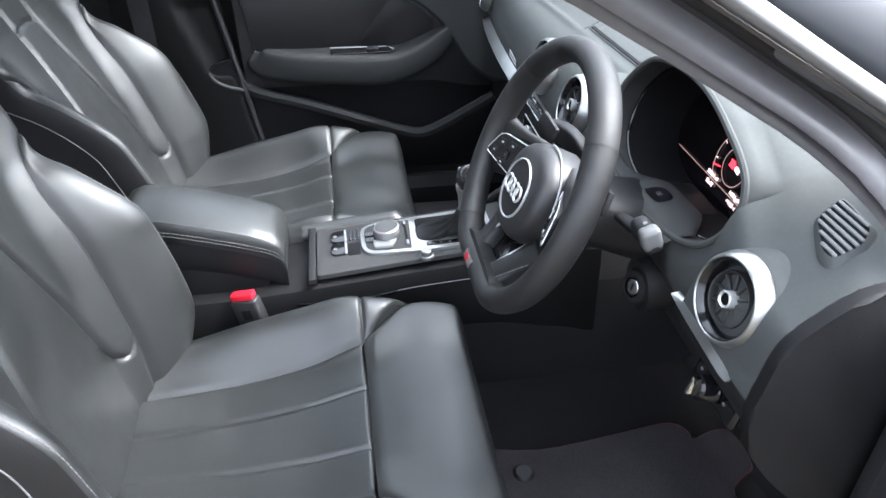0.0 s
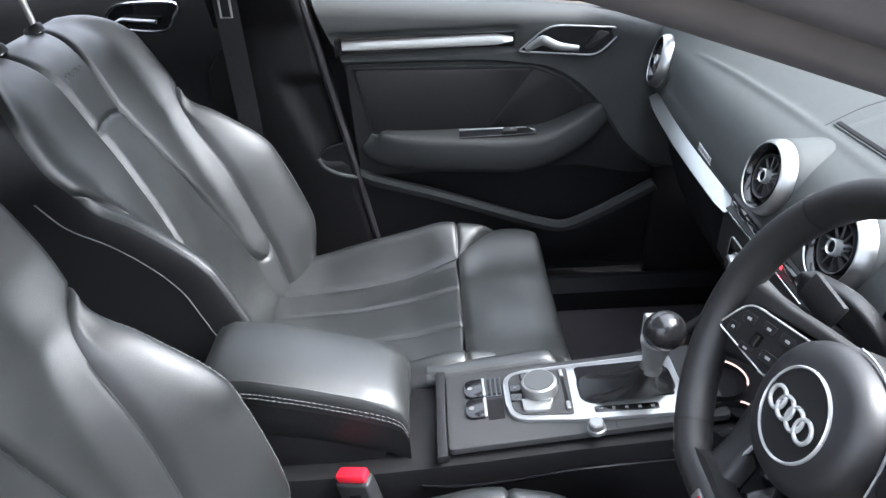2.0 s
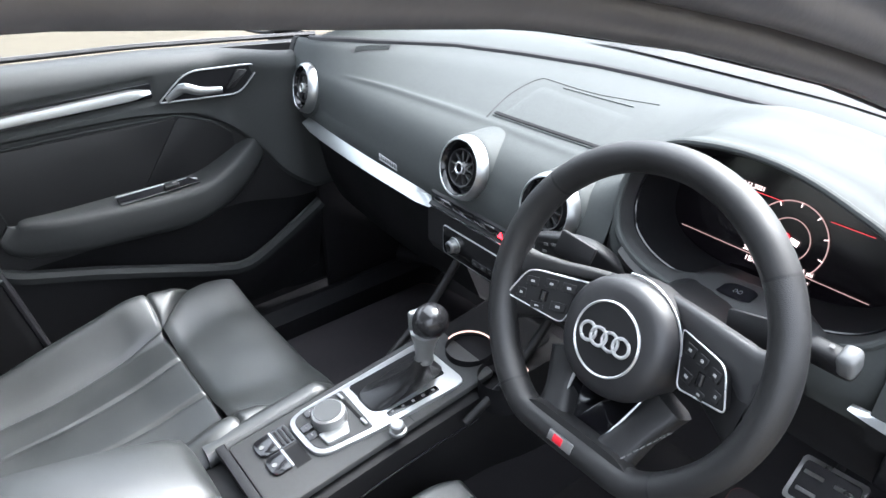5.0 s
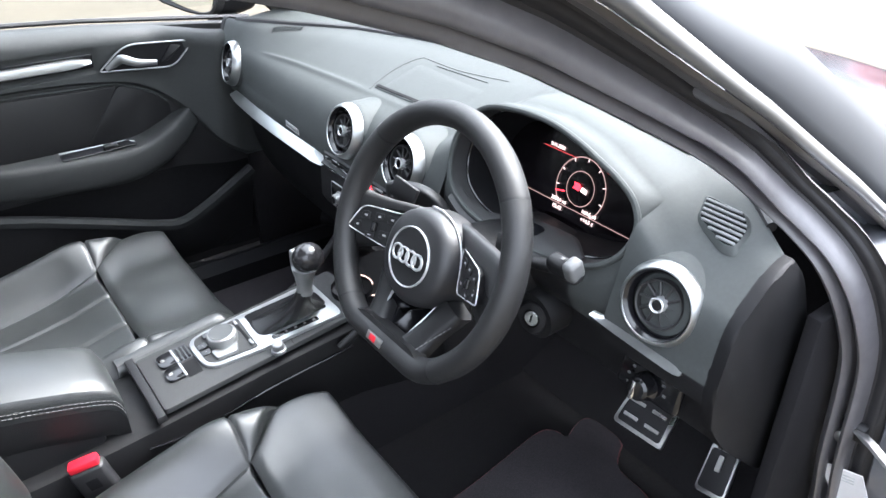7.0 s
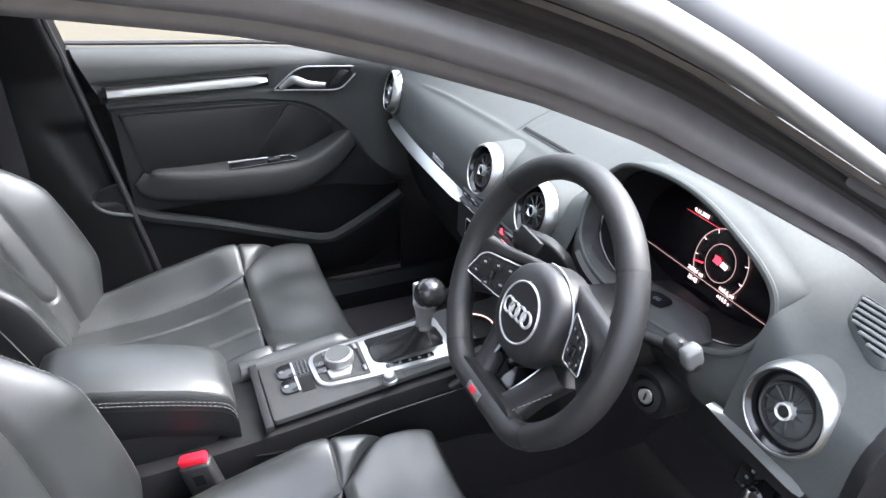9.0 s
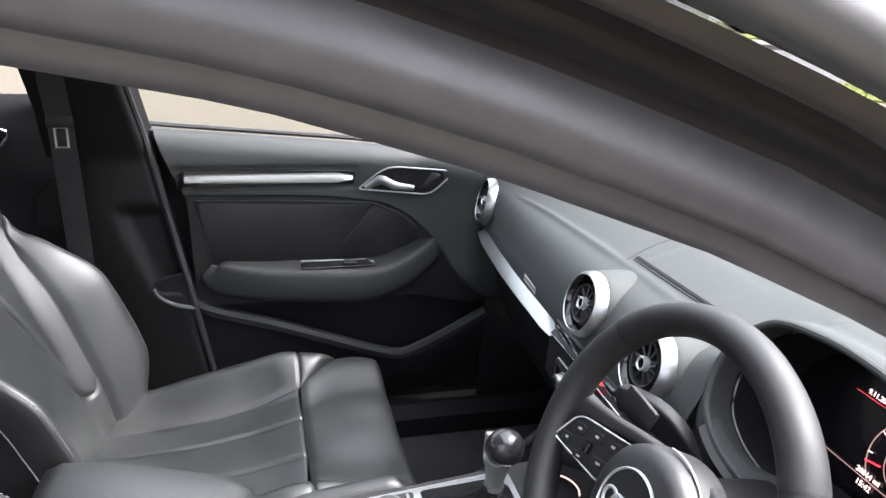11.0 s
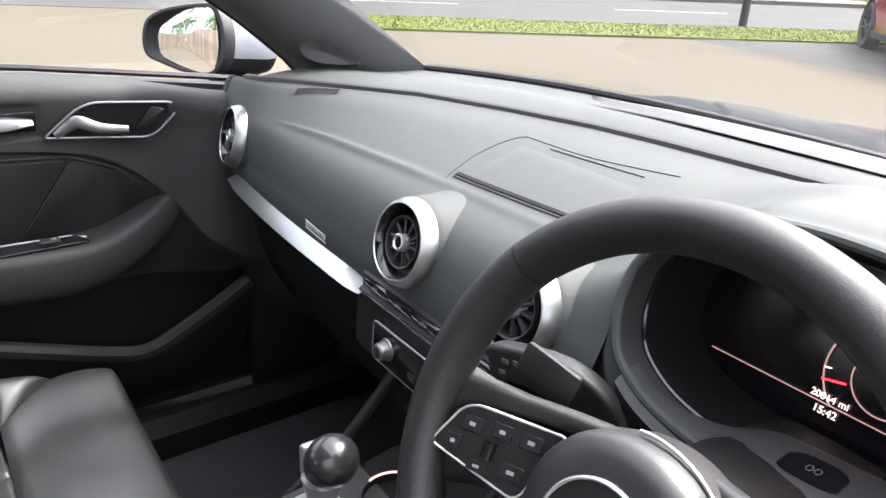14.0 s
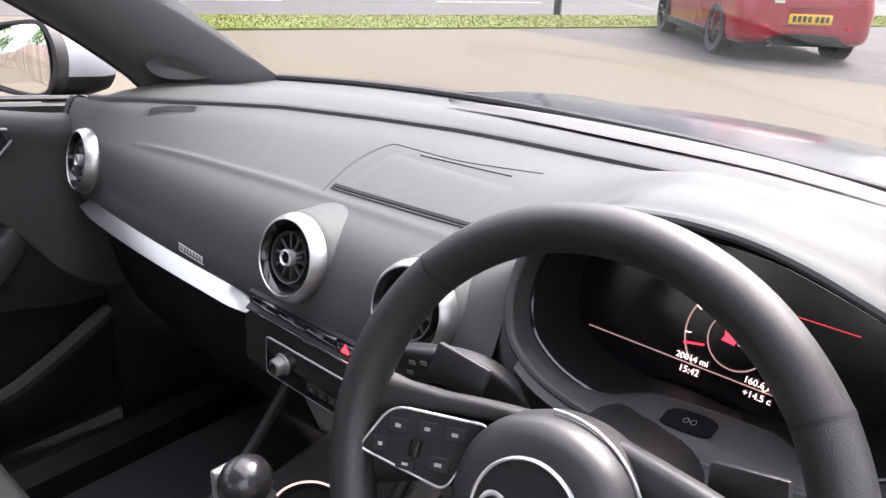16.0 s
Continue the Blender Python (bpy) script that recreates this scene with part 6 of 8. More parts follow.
glass_side = smooth([(-0.600, 0.400, 0.962), (-0.600, 0.378, 0.977), (-0.590, 0.238, 1.076), (-0.577, 0.082, 1.183), (-0.562, -0.023, 1.252), (-0.538, -0.165, 1.335), (-0.518, -0.31, 1.368)], 6)
rows = []
for a, b in zip(door_side, glass_side):
    m = (a + b) / 2
    rows.append([LM @ p for p in (a + Vector((-0.05, 0.03, -0.01)), a, a.lerp(b, 0.12) + Vector((0.022, -0.010, 0.006)), a.lerp(b, 0.35) + Vector((0.028, -0.014, 0.008)), a.lerp(b, 0.65) + Vector((0.020, -0.012, 0.004)), a.lerp(b, 0.9) + Vector((0.006, -0.005, 0.0)), b, b + Vector((-0.03, 0.01, 0.0)))])
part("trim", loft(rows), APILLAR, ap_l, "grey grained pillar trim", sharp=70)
part("corner_seal", tube([LM @ (p + Vector((-0.012, 0.004, 0.004))) for p in door_side], 0.009, 8), RUBBER, ap_l, "black corner seal")
tw = smooth([(-0.642, 0.148, 1.012), (-0.630, 0.166, 1.022), (-0.612, 0.190, 1.020), (-0.600, 0.236, 0.992), (-0.604, 0.230, 0.982), (-0.618, 0.176, 0.985), (-0.634, 0.152, 0.996)], 5, True)
tc = sum(tw, Vector()) / len(tw)
tl = Vector((0.010, -0.010, 0.008))
part("tweeter_grille", loft([[LM @ (tc + (p - tc) * k + tl * m) for p in tw] for k, m in ((1.0, 0.2), (0.98, 1.0), (0.6, 1.1), (0.02, 1.1))], ring=True), PILLAR, ap_l, "fine black tweeter grille")
pc = door_side[25].lerp(glass_side[25], 0.42) + Vector((0.027, -0.015, 0.008))
pt = door_side[27].lerp(glass_side[27], 0.42) - door_side[23].lerp(glass_side[23], 0.42)
part("airbag_cover", block((0.040, 0.024, 0.004), LM @ axes(pc, pt, (0.75, -0.5, 0.35)), 0.007, 3), APILLAR, ap_l, "small rounded cover")
part("airbag_joint", block((0.045, 0.029, 0.002), LM @ axes(pc, pt, (0.75, -0.5, 0.35)), 0.008, 3), DARKHOLE, ap_l)

# ---- left door mirror ----
mirror = thing("door_mirror", (-0.935, 0.075, 0.988), "silver grey door mirror with black base", "door mirror")
gm = axes((0, 0.0, 0.0), (0.89, 0.45, 0), (0.45, -0.89, 0.10))
# same silver as the body, a bright copy beside the dimmed body paint
MIRRORPAINT = material("brighter_silver_paint", (0.30, 0.32, 0.335), 0.35, metal=0.35, spread=0.05, scale=900, dirt=0.03, dirt_scale=4)
hood = rounded([(-0.160, -0.012), (-0.150, 0.036), (-0.090, 0.062), (0.018, 0.080), (0.050, 0.076), (0.071, 0.030), (0.069, -0.024), (0.044, -0.062), (-0.030, -0.066), (-0.148, -0.042)], [0.03, 0.03, 0.12, 0.1, 0.022, 0.1, 0.06, 0.03, 0.12, 0.02], 6)
face = rounded([(-0.113, 0.016), (-0.030, 0.064), (0.036, 0.069), (0.048, 0.035), (0.051, -0.016), (0.035, -0.057), (-0.032, -0.053), (-0.105, -0.034)], [0.03, 0.05, 0.016, 0.08, 0.06, 0.022, 0.08, 0.018], 7)
gc = Vector((-0.030, 0.004, 0))


def grown(outline, s, z, dx=0.0):
    return [gm @ Vector((gc.x + (x - gc.x) * s + dx, gc.y + (y - gc.y) * s, z)) for x, y in outline]


rim = grown(hood, 1.0, -0.016), grown(hood, 1.0, 0.004), grown(hood, 0.97, 0.012)
part("rim", loft([rim[0], rim[1], rim[2], grown(hood, 0.90, 0.013)], ring=True), TRIM, mirror, "black mirror rim")
part("rim_face", loft([grown(hood, 0.90, 0.013), grown(hood, 0.74, 0.002), grown(hood, 0.5, -0.004)], ring=True), TRIM, mirror, "black inner slope of the rim")
k0 = next(i for i in range(len(hood)) if hood[i][1] < -0.026 <= hood[(i + 1) % len(hood)][1] or hood[i - 1][1] < -0.026 <= hood[i][1])
turn = hood[k0:] + hood[:k0]
upper = [q for q in turn if q[1] >= -0.027]
lower = [q for q in turn if q[1] < -0.027]
back = ((1.0, -0.014, 0.0), (1.0, -0.035, 0.012), (0.95, -0.065, 0.042), (0.84, -0.090, 0.058), (0.60, -0.112, 0.060), (0.25, -0.122, 0.060))
ends = [upper[-1]] + lower + [upper[0]]
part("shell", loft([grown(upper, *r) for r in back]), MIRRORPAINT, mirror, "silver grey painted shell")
part("lower_cover", loft([grown(ends, *r) for r in back]), TRIM, mirror, "black lower cover")
part("glass", loft([[gm @ Vector((gc.x + (x - gc.x) * s, gc.y + (y - gc.y) * s, 0.0150 - 0.004 * s * s)) for x, y in face] for s in (1.0, 0.85, 0.7, 0.5, 0.3, 0.15, 0.02)], ring=True), MIRROR, mirror, "mirror glass")
part("foot", block((0.16, 0.06, 0.03), pose(0.06, 0.05, -0.075, 0, 0, 10), 0.010), TRIM, mirror, "black mirror foot")

# ---- instrument display ----
cluster = thing("instrument_cluster", (0.352, 0.137, 0.90), "digital instrument display showing a red and white round dial", "instrument cluster")
QM = Matrix.Translation(cluster.location).inverted()
ring_out = [Vector((p.x, lean(p.y), p.y)) for p in OPENING]
back = [Vector((0.352 + (p.x - 0.366) * 0.86, 0.133 + (p.y - 0.90) * 0.26, 0.905 + (p.y - 0.935) * 0.82)) for p in OPENING]
# bevel and tunnel coloured darker than the dash in place of their shade
part("hood_bevel", loft([[QM @ a.lerp(b, t) for a, b in zip(ring_out, back)] for t in (0, 0.05, 0.14, 0.27)], ring=True), PILLAR, cluster, "bevelled inside of the hood, shade put into its grey", sharp=70)
part("tunnel", loft([[QM @ a.lerp(b, t) for a, b in zip(ring_out, back)] for t in (0.27, 0.3, 0.65, 1.0)], ring=True), DARKHOLE, cluster, "instrument tunnel, shade put into its near-black", sharp=70)
part("lip", tube([QM @ p for p in ring_out], 0.0045, 8, closed=True, up=(0, 1, 0)), DASH, cluster, "rounded hood lip")
part("inner_lip", tube([QM @ (a.lerp(b, 0.30)) for a, b in zip(ring_out, back)], 0.0022, 6, closed=True, up=(0, 1, 0)), GLOSS, cluster, "thin inner bead")
DISP = QM @ axes((0.352, 0.137, 0.900), (1, 0, 0), (0, -math.cos(radians(15)), math.sin(radians(15))))
part("display", plate([((p.x - 0.366) * 0.88, (p.y - 0.935) * 0.86 + 0.004) for p in OPENING][::-1], 0.002, DISP @ pose(0, 0, -0.004)), SCREEN, cluster, "glossy black display")
G_WHITE, G_RED, G_DIM = lit("display_white", (1.0, 0.72, 0.68), 0.24), lit("display_red", (1.0, 0.03, 0.05), 0.36), lit("display_dim_red", (0.7, 0.05, 0.06), 0.12)
G_LINE = lit("display_line", (0.9, 0.55, 0.5), 0.05)
DC = (0.014, 0.002)


def ring2d(c, r, w, a0=0, a1=360, n=60, z=0.0004):
    bm = bmesh.new()
    A = [radians(a) for a in np.linspace(a0, a1, n)]
    return loft([[(c[0] + r * math.cos(a), c[1] + r * math.sin(a), z) for a in A], [(c[0] + (r - w) * math.cos(a), c[1] + (r - w) * math.sin(a), z) for a in A]], bm=bm)


def dart(name, bm, mat, label=""):
    bmesh.ops.transform(bm, matrix=DISP, verts=bm.verts)
    return part(name, bm, mat, cluster, label)


dart("dial_arc", ring2d(DC, 0.0480, 0.0016, -48, 228), G_LINE, "round dial arc")
dart("dial_inner_ring", ring2d(DC, 0.0270, 0.0013), G_LINE, "inner dial ring")
for i in range(9):
    a = 222 - 33.5 * i
    dart("dial_tick", block((0.0055, 0.0012, 0.0003), pose(DC[0] + 0.0445 * math.cos(radians(a)), DC[1] + 0.0445 * math.sin(radians(a)), 0.0004, 0, 0, a), 0), G_WHITE)
dart("dial_needle", block((0.019, 0.0018, 0.0003), pose(DC[0] - 0.0365, DC[1] - 0.0150, 0.0005, 0, 0, 12), 0), G_RED, "red needle")
dart("mode_mark", plate([(DC[0] - 0.014, -0.001), (DC[0] - 0.002, -0.002), (DC[0] + 0.001, 0.005), (DC[0] - 0.003, 0.009), (DC[0] - 0.013, 0.009), (DC[0] - 0.012, 0.004)], 0.0004, pose(0, 0, 0.0003)), G_RED, "plain red mark")
dart("mode_mark", plate([(DC[0] + 0.001, -0.001), (DC[0] + 0.013, -0.003), (DC[0] + 0.014, 0.004), (DC[0] + 0.003, 0.006)], 0.0004, pose(0, 0, 0.0003)), G_WHITE, "plain white mark")
dart("lower_line", block((0.250, 0.0011, 0.0003), pose(-0.002, -0.0325, 0.0004), 0), G_LINE, "thin line")
dart("upper_line", block((0.070, 0.0009, 0.0003), pose(-0.042, 0.0430, 0.0004), 0), G_DIM, "thin red line")
dart("upper_line", block((0.050, 0.0009, 0.0003), pose(0.078, 0.0400, 0.0004), 0), G_DIM, "thin red line")
for text, x, y, sz in (("9.11.2021", -0.048, 0.0485, 0.0078), ("20814 mi", -0.020, -0.0275, 0.0082), ("15:42", -0.020, -0.0390, 0.0088), ("160.6 mi", 0.042, -0.0275, 0.0082), ("+14.5 c", 0.042, -0.0390, 0.0082)):
    words(text, sz, G_WHITE, DISP @ pose(x, y, 0.0006), cluster)
for i in range(3):
    dart("status_dot", block((0.0026, 0.0018, 0.0003), pose(0.085 + 0.006 * i, -0.052, 0.0004), 0), G_WHITE)

# panel between the instruments and the column, with a small button
colcap = thing("column_cover", (0.352, 0.03, 0.86), "dark grey curved cover over the steering column", "column cover")
YM = Matrix.Translation(colcap.location).inverted()
def shelf(x, v):
    """The cover's top: v from its back edge 0 to its front edge 1, with a hump in the middle."""
    zt = edge_z(x, False)
    hump = ease(x, (0.22, 0.295, 0.335, 0.375, 0.420, 0.475), (0.0025, 0.0025, 0.0125, 0.0150, 0.0125, 0.0025))
    deep = ease(x, (0.222, 0.270, 0.335, 0.42, 0.478), (0.30, 0.42, 1.0, 1.0, 0.42))
    y = lean(zt) + lin(v, (0, 0.12, 0.75, 1), (0.062 * deep, 0.052 * deep, 0.006 * deep, -0.012))
    return Vector((x, y, zt + lin(v, (0, 0.12, 0.75, 1), (hump - 0.004, hump, hump * 0.72, -0.006))))


rows = [[YM @ shelf(x, v) for v in (0, 0.06, 0.12, 0.3, 0.5, 0.7, 0.8, 0.92, 1.0)] + [YM @ (shelf(x, 1.0) + Vector((0, 0.004, -0.012)))] for x in np.linspace(0.222, 0.478, 53)]
# same darkened plastic as the hood bevel
part("cover", loft(rows), PILLAR, colcap, "dark grey cover", sharp=50)
rows = [[YM @ (shelf(x, v) + Vector((0, 0, 0.0012))) for v in np.linspace(0.24 + 0.10 * k, 0.62 - 0.05 * k, 6)] for x, k in zip(np.linspace(0.350, 0.392, 11), [abs(q) ** 4 for q in np.linspace(-1, 1, 11)])]
part("button", loft(rows), GLOSS, colcap, "small black button")
for dx in (-0.003, 0.003):
    part("button_mark", tube([YM @ (shelf(0.371 + dx + 0.0022 * math.cos(a), 0.43 + 0.045 * math.sin(a)) + Vector((0, 0, 0.0016))) for a in np.linspace(0, 2 * math.pi, 10, endpoint=False)], 0.0004, 4, closed=True), STITCH, colcap)

# ---- dash top: display lid, slot, badge bars, grilles ----
lid = thing("display_lid", (0.0, 0.15, 0.95), "closed flush lid of the retracted display in the dash top", "display lid")
VM = Matrix.Translation(lid.location).inverted()


def on_dash(x, y, lift):
    v0, v1 = 0.3, 1.0
    for _ in range(30):
        v = (v0 + v1) / 2
        if dash_point(x, v).y < y:
            v0 = v
        else:
            v1 = v
    return dash_point(x, (v0 + v1) / 2) + Vector((0, 0, lift))


def slot_y(x):
    return 0.104 + 0.062 * (x + 0.128)


rows = [[VM @ on_dash(x, slot_y(x) + t * (0.206 - slot_y(x)), 0.0012 if 0 < i < 17 and j < 7 else -0.0022) for j, t in enumerate([0.0] + list(np.linspace(0.02, 0.80, 6)) + [1.0])] for i, x in enumerate([-0.127] + list(np.linspace(-0.110, 0.066, 16)) + [0.090])]
part("lid", loft(rows), DASH, lid, "soft grey lid", sharp=80)
# no opening: a dark strip over the skin paints in the slot's shade
part("slot", loft([[VM @ on_dash(x, slot_y(x) - d, h) for d, h in ((0.0078, 0.0000), (0.0064, 0.0024), (0.0012, 0.0024), (0.0, 0.0000))] for x in np.linspace(-0.128, 0.090, 30)]), DARKHOLE, lid, "raised dark strip standing in for the shaded slot")
part("slot_edge", tube([VM @ on_dash(x, slot_y(x) - 0.0085, 0.0006) for x in np.linspace(-0.128, 0.090, 30)], 0.0014, 6), DASH, lid, "rounded slot edge")
part("joint", tube([VM @ on_dash(p.x, p.y, 0.0002) for p in smooth([(-0.134, 0.086, 0), (-0.140, 0.112, 0), (-0.145, 0.142, 0), (-0.143, 0.180, 0), (-0.135, 0.207, 0), (-0.118, 0.213, 0), (-0.034, 0.217, 0), (0.032, 0.230, 0), (0.082, 0.243, 0)], 5)], 0.0008, 6), TRIM, lid, "fine joint line")
part("fold", tube([VM @ on_dash(x, 0.205 + 0.09 * (x + 0.08), 0.0004) for x in np.linspace(-0.080, 0.055, 18)], 0.0010, 6), DASH, lid, "fine fold line")

badge = thing("dash_badge", (-0.300, -0.004, 0.824), "small chrome badge of plain bars on the dash face", "badge")
for dz, w in ((0.0052, 0.058), (-0.0052, 0.058)):
    part("bar", block((w, 0.002, 0.0013), pose(0, 0.0, dz, 0, 4, 0), 0.0004, 1), BADGE, badge)
for i in range(8):
    part("bar", block((0.0042, 0.002, 0.0060), pose(-0.026 + 0.0074 * i, 0.0, 0.0018 * 0 + (-0.0005 * (i - 3.5)), 0, 4, 0), 0.0005, 1), BADGE, badge)


# paler than the dash: the slats' white reflection put into their colour
OUTLETSLAT = material("outlet_slat_sheen", (0.11, 0.115, 0.115), 0.5, spread=0.1, scale=80)


def corner_grille(outline, n, label, at):
    """A louvred outlet of separate slats in a rounded field."""
    g = thing("corner_outlet", at, label, "air outlet", "demister outlets")
    cx0, cy0 = sum(x for x, _ in outline) / len(outline), sum(y for _, y in outline) / len(outline)
    part("field", plate(outline, 0.002, pose(0, 0, -0.0015)), DARKHOLE, g, "dark outlet field")
    part("surround", loft([[(cx0 + (x - cx0) * k, cy0 + (y - cy0) * k, z) for x, y in outline] for k, z in ((0.985, 0.0004), (1.0, 0.0018), (1.08, 0.0002), (1.26, -0.0060))], ring=True), DASH, g, "rounded surround")
    ys = [y for _, y in outline]
    for i in range(n):
        y = min(ys) + (max(ys) - min(ys)) * (i + 0.6) / (n + 0.2)
        xs = []
        for (xa, ya), (xb, yb) in zip(outline, outline[1:] + outline[:1]):
            if (ya - y) * (yb - y) < 0:
                xs.append(xa + (xb - xa) * (y - ya) / (yb - ya))
        if len(xs) >= 2 and max(xs) - min(xs) > 0.006:
            part("slat", block((max(xs) - min(xs), 0.0040, 0.0026), pose((max(xs) + min(xs)) / 2, y, 0.0020, 12, 0, 0), 0.001, 1), OUTLETSLAT, g)
    return g


gp = on_dash(0.612, 0.108, 0.0)
gn = (on_dash(0.627, 0.108, 0) - on_dash(0.597, 0.108, 0)).cross(on_dash(0.612, 0.122, 0) - on_dash(0.612, 0.094, 0)).normalized()
GR = axes(gp + gn * 0.0050, (1, 0, 0), gn)
corner_grille(rounded([(-0.036, 0.026), (0.018, 0.022), (0.036, 0.002), (0.041, -0.030), (0.026, -0.032), (-0.020, -0.010)], 0.008, 4), 7, "louvred demister outlet with sheen painted on its slats", GR)
# flush outlet by the far end of the dash, following its curve
left = thing("corner_outlet", on_dash(-0.490, 0.098, 0.0), "small flush demister outlet with thin slats", "air outlet", "demister outlets")


def outlet_point(a, b, lift):
    return on_dash(-0.490 + 0.79 * a - 0.61 * b, 0.098 + 0.61 * a + 0.79 * b, lift) - Vector(left.location)


rows = [[outlet_point(0.047 * q, 0.010 * k * (1 - q ** 4) ** 0.5 + 0.0005 * k, 0.0006) for k in np.linspace(-1, 1, 5)] for q in np.linspace(-1, 1, 25)]
part("field", loft(rows), PILLAR, left, "dark outlet field")
for b in (-0.0066, -0.0033, 0.0, 0.0033, 0.0066):
    part("slat", tube([outlet_point(a, b, 0.0009) for a in np.linspace(-0.036, 0.036, 13)], 0.0010, 6), DASH, left)

# ---- centre stack: switches and climate panel ----
stack = thing("centre_stack", (0.0, 0.02, 0.76), "black centre stack with switches and climate controls", "control panel")
SM = Matrix.Translation(stack.location).inverted()
rows = []
for x in np.linspace(-0.165, 0.165, 12):
    rows.append([SM @ Vector((x, y, z)) for y, z in ((0.03, 0.824), (-0.002, 0.822), (-0.008, 0.818), (-0.008, 0.802), (-0.014, 0.798), (-0.016, 0.786), (-0.018, 0.730), (-0.008, 0.712), (0.06, 0.70))])
part("housing", loft(rows), TRIM, stack, "black plastic housing", sharp=30)
for i in range(6):
    x = -0.128 + 0.0512 * i
    k = part("switch", block((0.049, 0.010, 0.012), SM @ pose(x, -0.008, 0.8115, 8, 0, 0), 0.002), GLOSS, stack, "black rocker switch")
    part("switch_mark", block((0.010, 0.0006, 0.003), SM @ pose(x, -0.0135, 0.8125, 8, 0, 0), 0), STITCH, k)
part("hazard_lamp", plate([(-0.006, -0.004), (0.006, -0.004), (0.0, 0.006)], 0.0012, SM @ axes((0.016, -0.0135, 0.8120), (1, 0, 0), (0, -1, 0.1))), lit("hazard_red", (1.0, 0.02, 0.03), 0.8), stack, "lit red warning triangle")
part("chrome_line", block((0.300, 0.004, 0.0032), SM @ pose(0.0, -0.0155, 0.7985), 0.001), CHROME, stack, "thin chrome line")
cl = rounded([(-0.112, -0.025), (0.112, -0.025), (0.112, 0.025), (-0.112, 0.025)], 0.007, 4)
CLM = SM @ axes((-0.006, -0.0185, 0.753), (1, 0, 0), (0, -1, 0.03))
part("climate_field", plate(cl, 0.003, CLM, 0.001), GLOSS, stack, "glossy black climate field")
part("climate_edge", tube([CLM @ Vector((x, y, 0.002)) for x, y in cl], 0.0012, 6, closed=True, up=(0, 1, 0)), SILVERPLASTIC, stack, "thin grey edge")
for x in (-0.080, 0.080):
    kn = part("climate_knob", turned(((0.0, 0.015), (0.0070, 0.015), (0.0084, 0.0145), (0.0105, 0.013), (0.0112, 0.004), (0.0135, 0.003), (0.014, 0.0)), CLM @ pose(x, 0, 0.002), 30), SATIN, stack, "satin metal climate knob")
    part("knob_cap", turned(((0.0, 0.0156), (0.0068, 0.0156)), CLM @ pose(x, 0, 0.002), 24), GLOSS, kn)
for i in range(4):
    part("climate_key", block((0.016, 0.010, 0.002), CLM @ pose(-0.027 + 0.018 * i, -0.010, 0.0036), 0.0008, 1), TRIM, stack)
    part("key_mark", block((0.005, 0.002, 0.0004), CLM @ pose(-0.027 + 0.018 * i, -0.010, 0.0047), 0), STITCH, stack)

# ---- light switch ----
lights = thing("light_switch", (0.610, 0.026, 0.750), "black light switch panel with satin rotary knob", "light switch")
part("panel", block((0.095, 0.012, 0.046), pose(0, 0.006, 0.004, -14, 0, 0), 0.006, 3), GLOSS, lights, "black switch panel")
part("knob", turned(((0.0, 0.020), (0.012, 0.020), (0.0155, 0.017), (0.0165, 0.004), (0.019, 0.0)), axes((0.0, -0.006, 0.004), (1, 0, 0), (0, -0.97, 0.24)), 30), GLOSS, lights, "glossy black rotary knob")
part("knob_bar", block((0.006, 0.012, 0.026), pose(0.0, -0.028, 0.011, -14, 0, 0), 0.002), CHROME, lights, "chrome grip bar")
for i in range(8):
    a = radians(200 - 28 * i)
    part("mark", block((0.0045, 0.001, 0.003), pose(0.028 * math.cos(a), -0.0045 + 0.005 * math.sin(a), 0.004 + 0.027 * math.sin(a), -14, 0, 0), 0), STITCH, lights)

# ---- pedals, mats ----
def pedal(m, w, h, name, label, bars):
    p = thing(name, m, label, "pedal", "pedals")
    out = rounded([(-w, -h), (w, -h), (w * 0.92, h), (-w * 0.92, h)], 0.008, 4)
    part("plate", plate(out, 0.008, pose(0, 0, -0.004), 0.002), STEEL, p, "bright steel plate")
    part("rubber_pad", plate([(x * 0.86, y * 0.82) for x, y in out], 0.0035, pose(0, 0, 0.0035), 0.001), RUBBER, p, "black rubber pad")
    for bx, by, bw, bh in bars:
        part("steel_bar", block((bw, bh, 0.003), pose(bx, by, 0.0085), 0.001, 1), STEEL, p, "raised steel bar")
    return p


pb = pedal(axes((0.443, 0.302, 0.412), (0.98, -0.05, 0.12), (-0.05, -0.72, 0.69)), 0.056, 0.040, "brake_pedal", "steel and rubber brake pedal", [(-0.024 + 0.048 * (i % 2), -0.016 + 0.030 * (i // 2), 0.032, 0.007) for i in range(4)])
part("arm", tube([(0, 0.02, -0.008), (0, 0.09, -0.03), (0, 0.20, -0.05)], 0.009, 8), DARKHOLE, pb, "black pedal arm")
pa = pedal(axes((0.586, 0.332, 0.370), (0.97, 0.05, 0.15), (-0.08, -0.80, 0.60)), 0.029, 0.046, "accelerator_pedal", "steel and rubber accelerator pedal", [(0, 0.014, 0.010, 0.030)])
part("arm", tube([(0, 0.05, -0.008), (0, 0.13, -0.02), (0, 0.22, -0.05)], 0.008, 8), DARKHOLE, pa, "black pedal arm")


